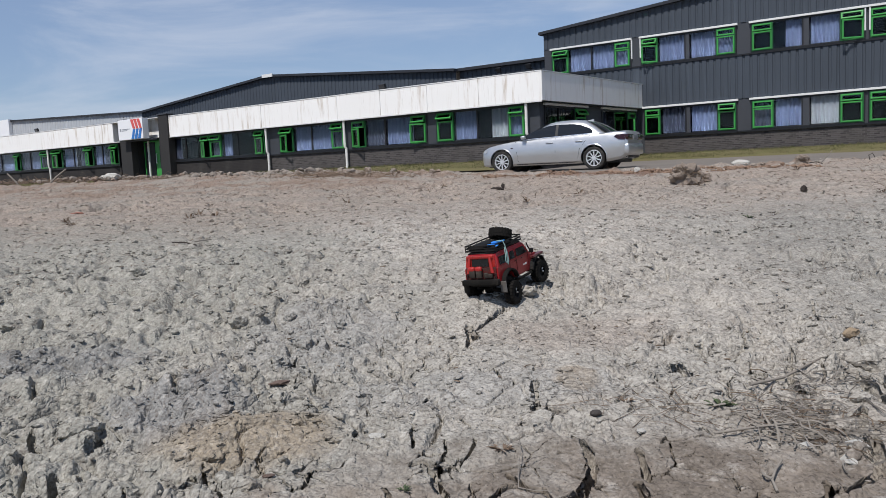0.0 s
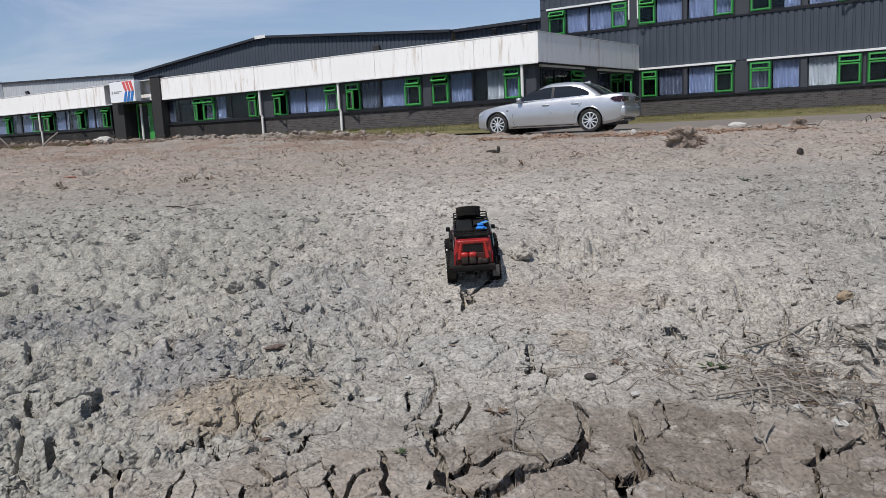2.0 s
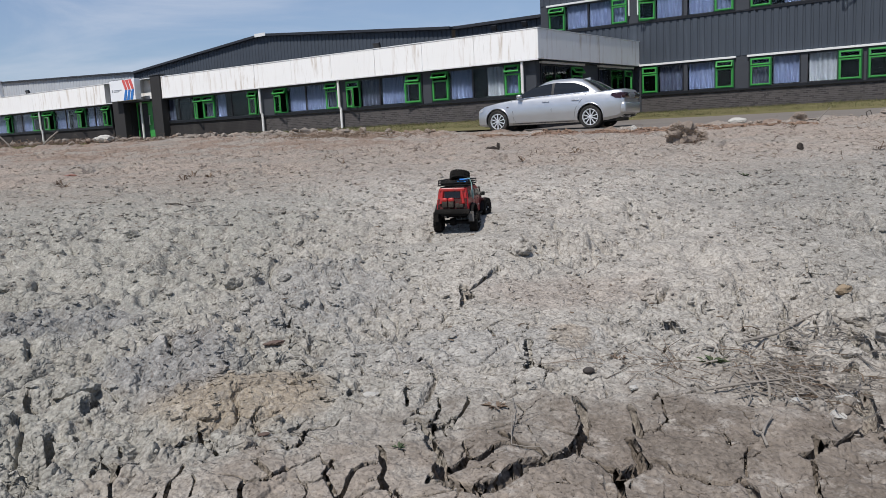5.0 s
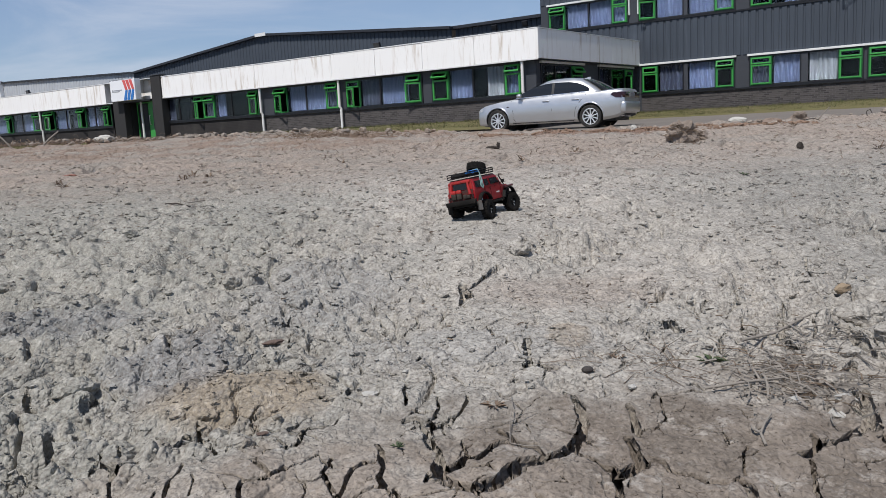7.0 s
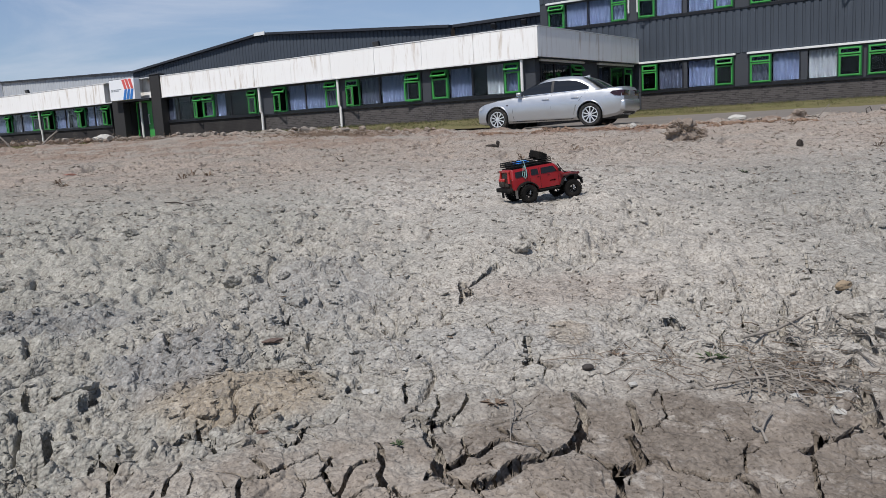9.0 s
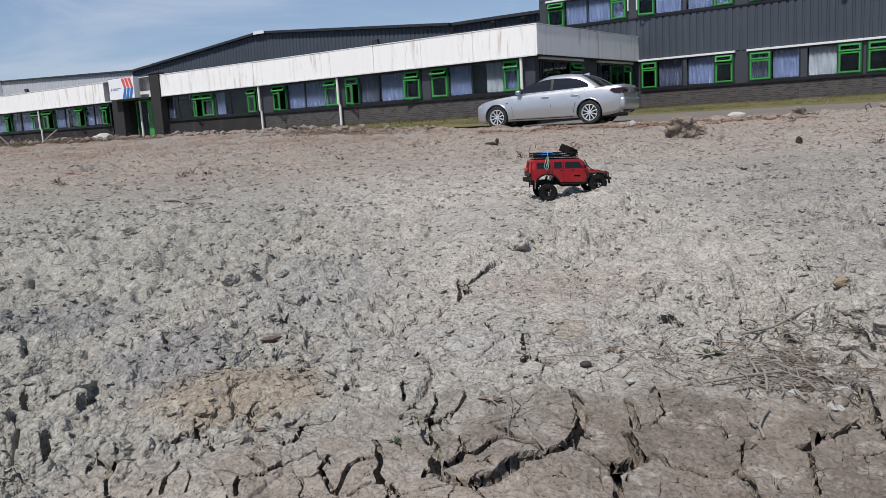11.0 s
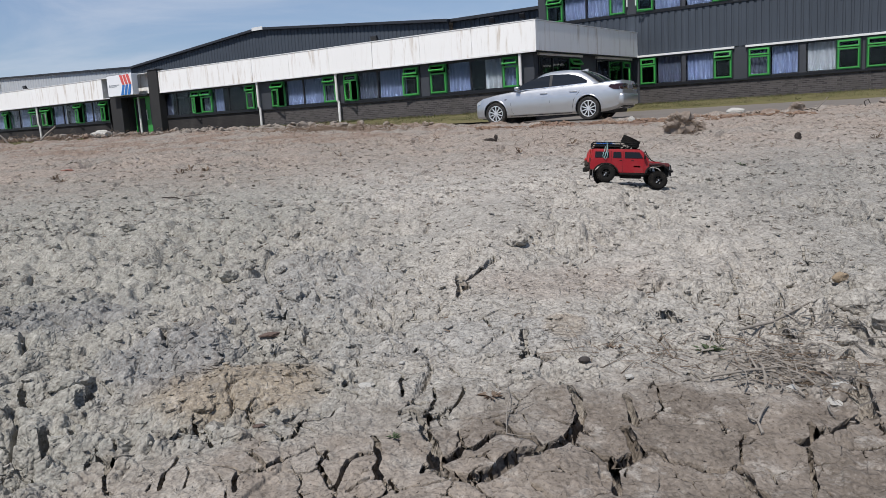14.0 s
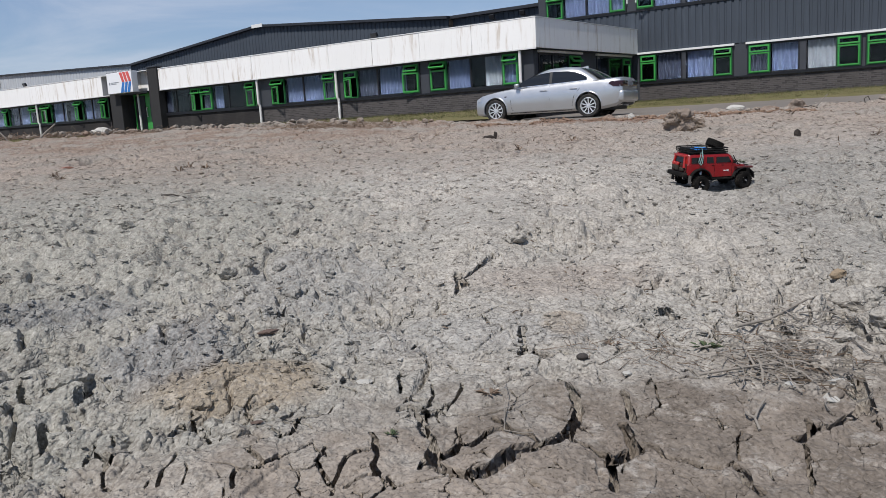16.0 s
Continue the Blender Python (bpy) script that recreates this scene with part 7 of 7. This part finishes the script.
# dark pebble, stones and odd rubbish
ob = new("pebble", stone_mesh("pebble", 11, 2, worn("dark_stone", (0.05, 0.042, 0.038), 0.8, scale=20), 0.75, 0.15))
ob.matrix_world = Matrix.Translation((0.475, 2.545, ground_at(0.475, 2.545) + 0.010)) @ Matrix.Diagonal((0.020, 0.013, 0.016, 1))
tagged(ob, "small dark brown stone lying on pale clay", "stone")
PALE = worn("pale_stone", (0.47, 0.45, 0.41), 0.9, scale=12, amount=0.2, grain=0.6)
for k, (x, y, r) in enumerate(((-0.245, 2.53, 0.026), (-0.13, 2.66, 0.014), (1.14, 2.22, 0.028), (1.20, 2.30, 0.034), (1.05, 2.30, 0.025), (0.60, 2.45, 0.020))):
    ob = new("stone_flake", stone_mesh("stone_flake", 20 + k, 2, PALE, 0.35, 0.4))
    ob.matrix_world = pose(x, y, ground_at(x, y) + r * 0.2, 0, 0, 50 * k) @ Matrix.Diagonal((r, r * 0.7, r, 1))
    tagged(ob, "pale flake of dried clay on the ground", "stone", "pale flakes on the clay")


def lie_at(x, y):
    return float(lie(np.array([x]), np.array([y]))[0])


# big broken clods at the edge of the wide crack
for k, (x, y, r) in enumerate(((1.62, 2.72, 0.09), (1.70, 2.52, 0.10), (1.60, 2.95, 0.08), (1.72, 3.05, 0.10), (1.45, 2.38, 0.07), (-1.06, 3.02, 0.055), (-1.24, 2.60, 0.06), (0.40, 3.90, 0.05), (0.52, 3.86, 0.04))):
    clod(x, y, r, 300 + k, 0.38, "large broken clod beside a gap in the clay")
BARK = worn("bark_chip", (0.15, 0.105, 0.085), 0.9, scale=25, amount=0.4, grain=0.6)
OCHRE = worn("ochre_stone", (0.33, 0.25, 0.165), 0.9, scale=20, amount=0.3, grain=0.6)
PLASTIC = worn("orange_plastic", (0.27, 0.12, 0.085), 0.6, scale=10, amount=0.25)
WOOD_DARK = worn("rotten_wood", (0.045, 0.036, 0.030), 0.95, scale=12, amount=0.4, grain=0.6)
for nm, x, y, r, fl, mat, lab in (("ochre_stone", 1.57, 3.05, 0.036, 0.8, OCHRE, "ochre brown stone among twigs"), ("bark_chip", -0.64, 2.96, 0.04, 0.35, BARK, "reddish brown bark chip on the clay"), ("bark_chip", -0.55, 2.30, 0.02, 0.4, BARK, "small brown bark chip")):
    ob = new(nm, stone_mesh(nm, int(abs(x) * 20), 2, mat, fl, 0.35))
    ob.matrix_world = pose(x, y, ground_at(x, y) + r * fl * 0.5, 0, 0, 20) @ Matrix.Diagonal((r, r * 0.5, r * 0.7, 1))
    tagged(ob, lab, "stone" if nm == "ochre_stone" else "bark")


for k, (x, y, q) in enumerate(((1.16, 2.36, 0.030), (1.22, 2.42, 0.035), (1.10, 2.26, 0.030), (1.16, 2.24, 0.026), (1.20, 2.28, 0.022), (1.22, 2.47, 0.02), (1.38, 2.62, 0.035), (1.10, 2.38, 0.018), (1.50, 2.48, 0.03))):
    clod(x, y, q, 420 + k, 0.3, "pale clod of clay among the twigs")


def rough_lump(name, x, y, size, mat, label, cat, seed, rz=0, sub=3, rough=0.4):
    ob = new(name, stone_mesh(name, seed, sub, mat, 1.0, rough))
    ob.matrix_world = pose(x, y, lie_at(x, y) + size[2] * 0.55, 0, 0, rz) @ Matrix.Diagonal((*size, 1))
    return tagged(ob, label, cat)


rough_lump("orange_scrap", -4.39, 9.66, (0.07, 0.035, 0.015), PLASTIC, "flat piece of orange plastic on the field", "rubbish", 31, 10)
rough_lump("rotten_wood", 0.75, 10.67, (0.085, 0.03, 0.022), WOOD_DARK, "dark piece of rotten wood on pale clay", "wood", 32, -15)
rough_lump("rotten_wood", 0.84, 10.75, (0.025, 0.02, 0.05), WOOD_DARK, "dark piece of rotten wood on pale clay", "wood", 33, 15)
rough_lump("wood_stub", 3.54, 7.80, (0.032, 0.022, 0.045), WOOD_DARK, "dark upright stub of wood in the earth", "wood", 34, 0, 3, 0.75)
rough_lump("pale_block", 5.29, 14.10, (0.15, 0.09, 0.07), PALE, "pale block of rubble on the berm", "stone", 35, -20, 3, 0.2)
rough_lump("pale_block", 3.35, 13.6, (0.05, 0.045, 0.06), PALE, "pale pointed stone on the berm", "stone", 36, 0, 3, 0.25)
rough_lump("pale_block", -10.3, 25.2, (0.28, 0.2, 0.12), PALE, "pale lump of rubble on the berm", "stone", 37, 0, 3, 0.3)


EARTH = worn("root_earth", (0.27, 0.22, 0.18), 0.95, scale=40, amount=0.4, grain=0.8)


def root_clump(x, y, r, label, seed):
    """A dug-up root ball: a lump of earth bristling with roots."""
    rr = random.Random(seed)
    th = thing("root_clump", pose(x, y, lie_at(x, y)), label, "root clump", "root clumps on the berm")
    me = stone_mesh("earth_lump", seed, 4, EARTH, 0.8, 0.6)
    lump = new("earth_lump", me)
    lump.parent = th
    lump.matrix_basis = Matrix.Translation((0, 0, r * 0.4)) @ Matrix.Diagonal((r * 0.85, r * 0.7, r * 0.95, 1))
    bm = bmesh.new()
    for k in range(300):
        an, el = rr.uniform(0, 6.28), rr.uniform(0.0, 1.4)
        d = Vector((math.cos(an) * math.cos(el), math.sin(an) * math.cos(el), math.sin(el)))
        p = Vector((0, 0, r * 0.35)) + Vector((d.x * r, d.y * r * 0.8, d.z * r * 0.7)) * 0.85
        b = Vector((rr.uniform(-1, 1), rr.uniform(-1, 1), rr.uniform(-0.6, 0.6))) * r * 0.35
        tube(bm, [p, p + d * r * 0.07 + b * 0.35, p + d * r * 0.05 + b * 0.7], [r * 0.020, r * 0.015, r * 0.006], 4)
    part("roots", bm, ROOT, th, "brown bristling roots")


root_clump(3.08, 10.10, 0.21, "brown dug-up root ball with bristling roots on the clay", 51)
root_clump(3.36, 10.2, 0.09, "small brown root ball on the clay", 52)
root_clump(5.7, 12.6, 0.12, "small brown root ball on the clay", 53)


def far_stick(pts, r, mat, label):
    bm = bmesh.new()
    tube(bm, [(x, y, lie_at(x, y) + h) for x, y, h in pts], [r * (1 - 0.4 * i / len(pts)) for i in range(len(pts))], 7)
    tagged(part("stick", bm, mat, None, "", 60), label, "stick", "sticks on the field")


far_stick([(6.0, 12.6, 0.0), (6.08, 12.6, 0.08), (6.17, 12.6, 0.17)], 0.010, TWIG, "grey stick leaning out of the berm")
far_stick([(5.35, 11.6, 0.05), (5.45, 11.6, 0.06), (5.57, 11.65, 0.02)], 0.007, WOOD_DARK, "dark bent stick on the berm")
far_stick([(6.55, 12.2, 0.0), (6.53, 12.2, 0.07), (6.59, 12.2, 0.10), (6.65, 12.25, 0.03)], 0.007, WOOD_DARK, "dark curled root on the berm")
far_stick([(-2.05, 6.05, 0.02), (-1.93, 5.95, 0.03), (-1.82, 5.90, 0.01)], 0.006, WOOD_DARK, "dark broken stick on the field")
far_stick([(-1.88, 6.05, 0.02), (-1.72, 6.22, 0.02)], 0.005, TWIG, "grey split stick on the field")
far_stick([(-11.9, 24.6, 0.05), (-11.75, 24.7, 0.22), (-11.5, 24.8, 0.42)], 0.03, TWIG, "grey dead branch standing in the berm")
far_stick([(-13.2, 24.6, 0.42), (-13.0, 24.6, 0.2), (-12.9, 24.6, 0.05)], 0.025, TWIG, "grey dead branch standing in the berm")
a = rs.normal(-12.6, 1.0, 700)
n = rs.normal(13.4, 0.5, 700)
sticks("dead_stalks", np.stack([AX * a - AY * n, AY * a + AX * n], 1), DRY, "heap of brown dead stalks on the berm", 45, (0.06, 0.22), (0.004, 0.009), 0.35)
a = rs.uniform(-34, -20, 900)
n = rs.normal(14.6, 0.5, 900)
sticks("dead_stalks", np.stack([AX * a - AY * n, AY * a + AX * n], 1), DRY, "brown dead stalks along the berm", 46, (0.06, 0.25), (0.005, 0.012), 0.35)

# ---- motion ----
TRUCK_ROWS = [
    (0.0, (0.317, 3.960, 0.527, -3.5, -5.0, 59.5)),
    (0.5, (0.307, 3.947, 0.529, -4.5, -4.7, 59.2)),
    (1.0, (0.161, 3.820, 0.470, -7.5, -1.1, 83.1)),
    (1.5, (0.169, 3.837, 0.470, 0.7, -5.3, 82.7)),
    (2.0, (0.156, 3.837, 0.481, -1.2, -10.2, 89.2)),
    (2.5, (0.116, 3.952, 0.510, -15.3, -7.0, 97.0)),
    (3.0, (0.104, 4.070, 0.508, -6.2, -5.0, 94.5)),
    (3.5, (0.106, 4.145, 0.531, -14.3, -4.5, 78.1)),
    (4.0, (0.103, 4.360, 0.546, -7.9, 0.7, 80.8)),
    (6.5, (0.259, 4.751, 0.605, 4.5, 1.2, 63.7)),
    (7.0, (0.289, 4.811, 0.607, -9.1, -0.9, 60.0)),
    (7.5, (0.355, 4.849, 0.621, -5.5, -0.2, 53.2)),
    (8.0, (0.467, 5.058, 0.619, 3.3, -1.5, 41.0)),
    (8.5, (0.609, 5.200, 0.617, 1.8, -5.5, 32.0)),
    (9.0, (0.704, 5.256, 0.625, -1.7, -5.1, 21.6)),
    (11.5, (0.889, 5.243, 0.637, -1.0, 2.6, 3.0)),
    (12.0, (0.889, 5.201, 0.643, -2.1, 1.8, 2.3)),
    (12.5, (0.989, 5.252, 0.632, -9.4, -0.1, 2.7)),
    (13.0, (1.031, 5.187, 0.650, -0.8, -7.6, -1.0)),
    (13.5, (1.153, 5.156, 0.636, -1.3, 4.7, -4.4)),
    (14.0, (1.265, 5.162, 0.640, -6.8, 4.4, -6.3)),
    (14.5, (1.392, 5.191, 0.634, 1.8, 6.2, -2.2)),
    (15.0, (1.605, 5.268, 0.582, 3.9, 15.7, 2.3)),
    (15.5, (1.754, 5.352, 0.566, 7.6, 14.5, 8.7)),
    (16.0, (1.879, 5.360, 0.564, 5.5, 2.1, 15.8)),
]
STEER = [(0.0, -8), (0.8, 14), (1.5, 10), (2.4, 12), (3.0, -14), (4.0, -8), (6.5, -16), (9.0, -14), (11.5, -4), (12.5, -10), (13.5, 4), (15.0, 12), (16.0, 10)]


def motions():
    poses = [(t, pose(*p)) for t, p in TRUCK_ROWS]
    walk(truck, poses)
    rows = {nm: [] for nm in wheels}
    bars = {nm: [] for nm in axles}
    spin, last = 0.0, None
    times = [t for t, _ in poses]
    steps = sorted(set([round(k * 0.2, 3) for k in range(81)] + times))
    for t in steps:
        i = max(k for k in range(len(times)) if times[k] <= t)
        j = min(i + 1, len(times) - 1)
        f = 0.0 if i == j else (t - times[i]) / (times[j] - times[i])
        a, b = poses[i][1], poses[j][1]
        m = Matrix.LocRotScale(a.translation.lerp(b.translation, f), a.to_quaternion().slerp(b.to_quaternion(), f), None)
        if last is not None:
            go = (m.translation - last.translation).dot(m.to_3x3() @ Vector((1, 0, 0)))
            spin += max(-85, min(85, math.degrees(go / RAD)))
        last = m
        drop = {}
        for nm, (hx, hy) in HUBS.items():
            hub = m @ Vector((hx, hy, 0))
            drop[nm] = max(-0.040, min(0.040, (ground_at(hub.x, hub.y) + RAD - 0.004 - hub.z) * 1.0))
        turn = float(np.interp(t, [q[0] for q in STEER], [q[1] for q in STEER]))
        for nm, (hx, hy) in HUBS.items():
            rows[nm].append((t, pose(hx, hy, drop[nm], 0, 0, turn if hx > 0 else 0) @ pose(0, 0, 0, 0, spin, 0)))
        for nm, (l, r, x) in {"front": ("fl", "fr", 0.162), "rear": ("rl", "rr", -0.162)}.items():
            bars[nm].append((t, pose(x, 0, (drop[l] + drop[r]) / 2, math.degrees(math.atan2(drop[l] - drop[r], 0.206)), 0, 0)))
    for nm in wheels:
        walk(wheels[nm], rows[nm])
    for nm in axles:
        walk(axles[nm], bars[nm])


motions()
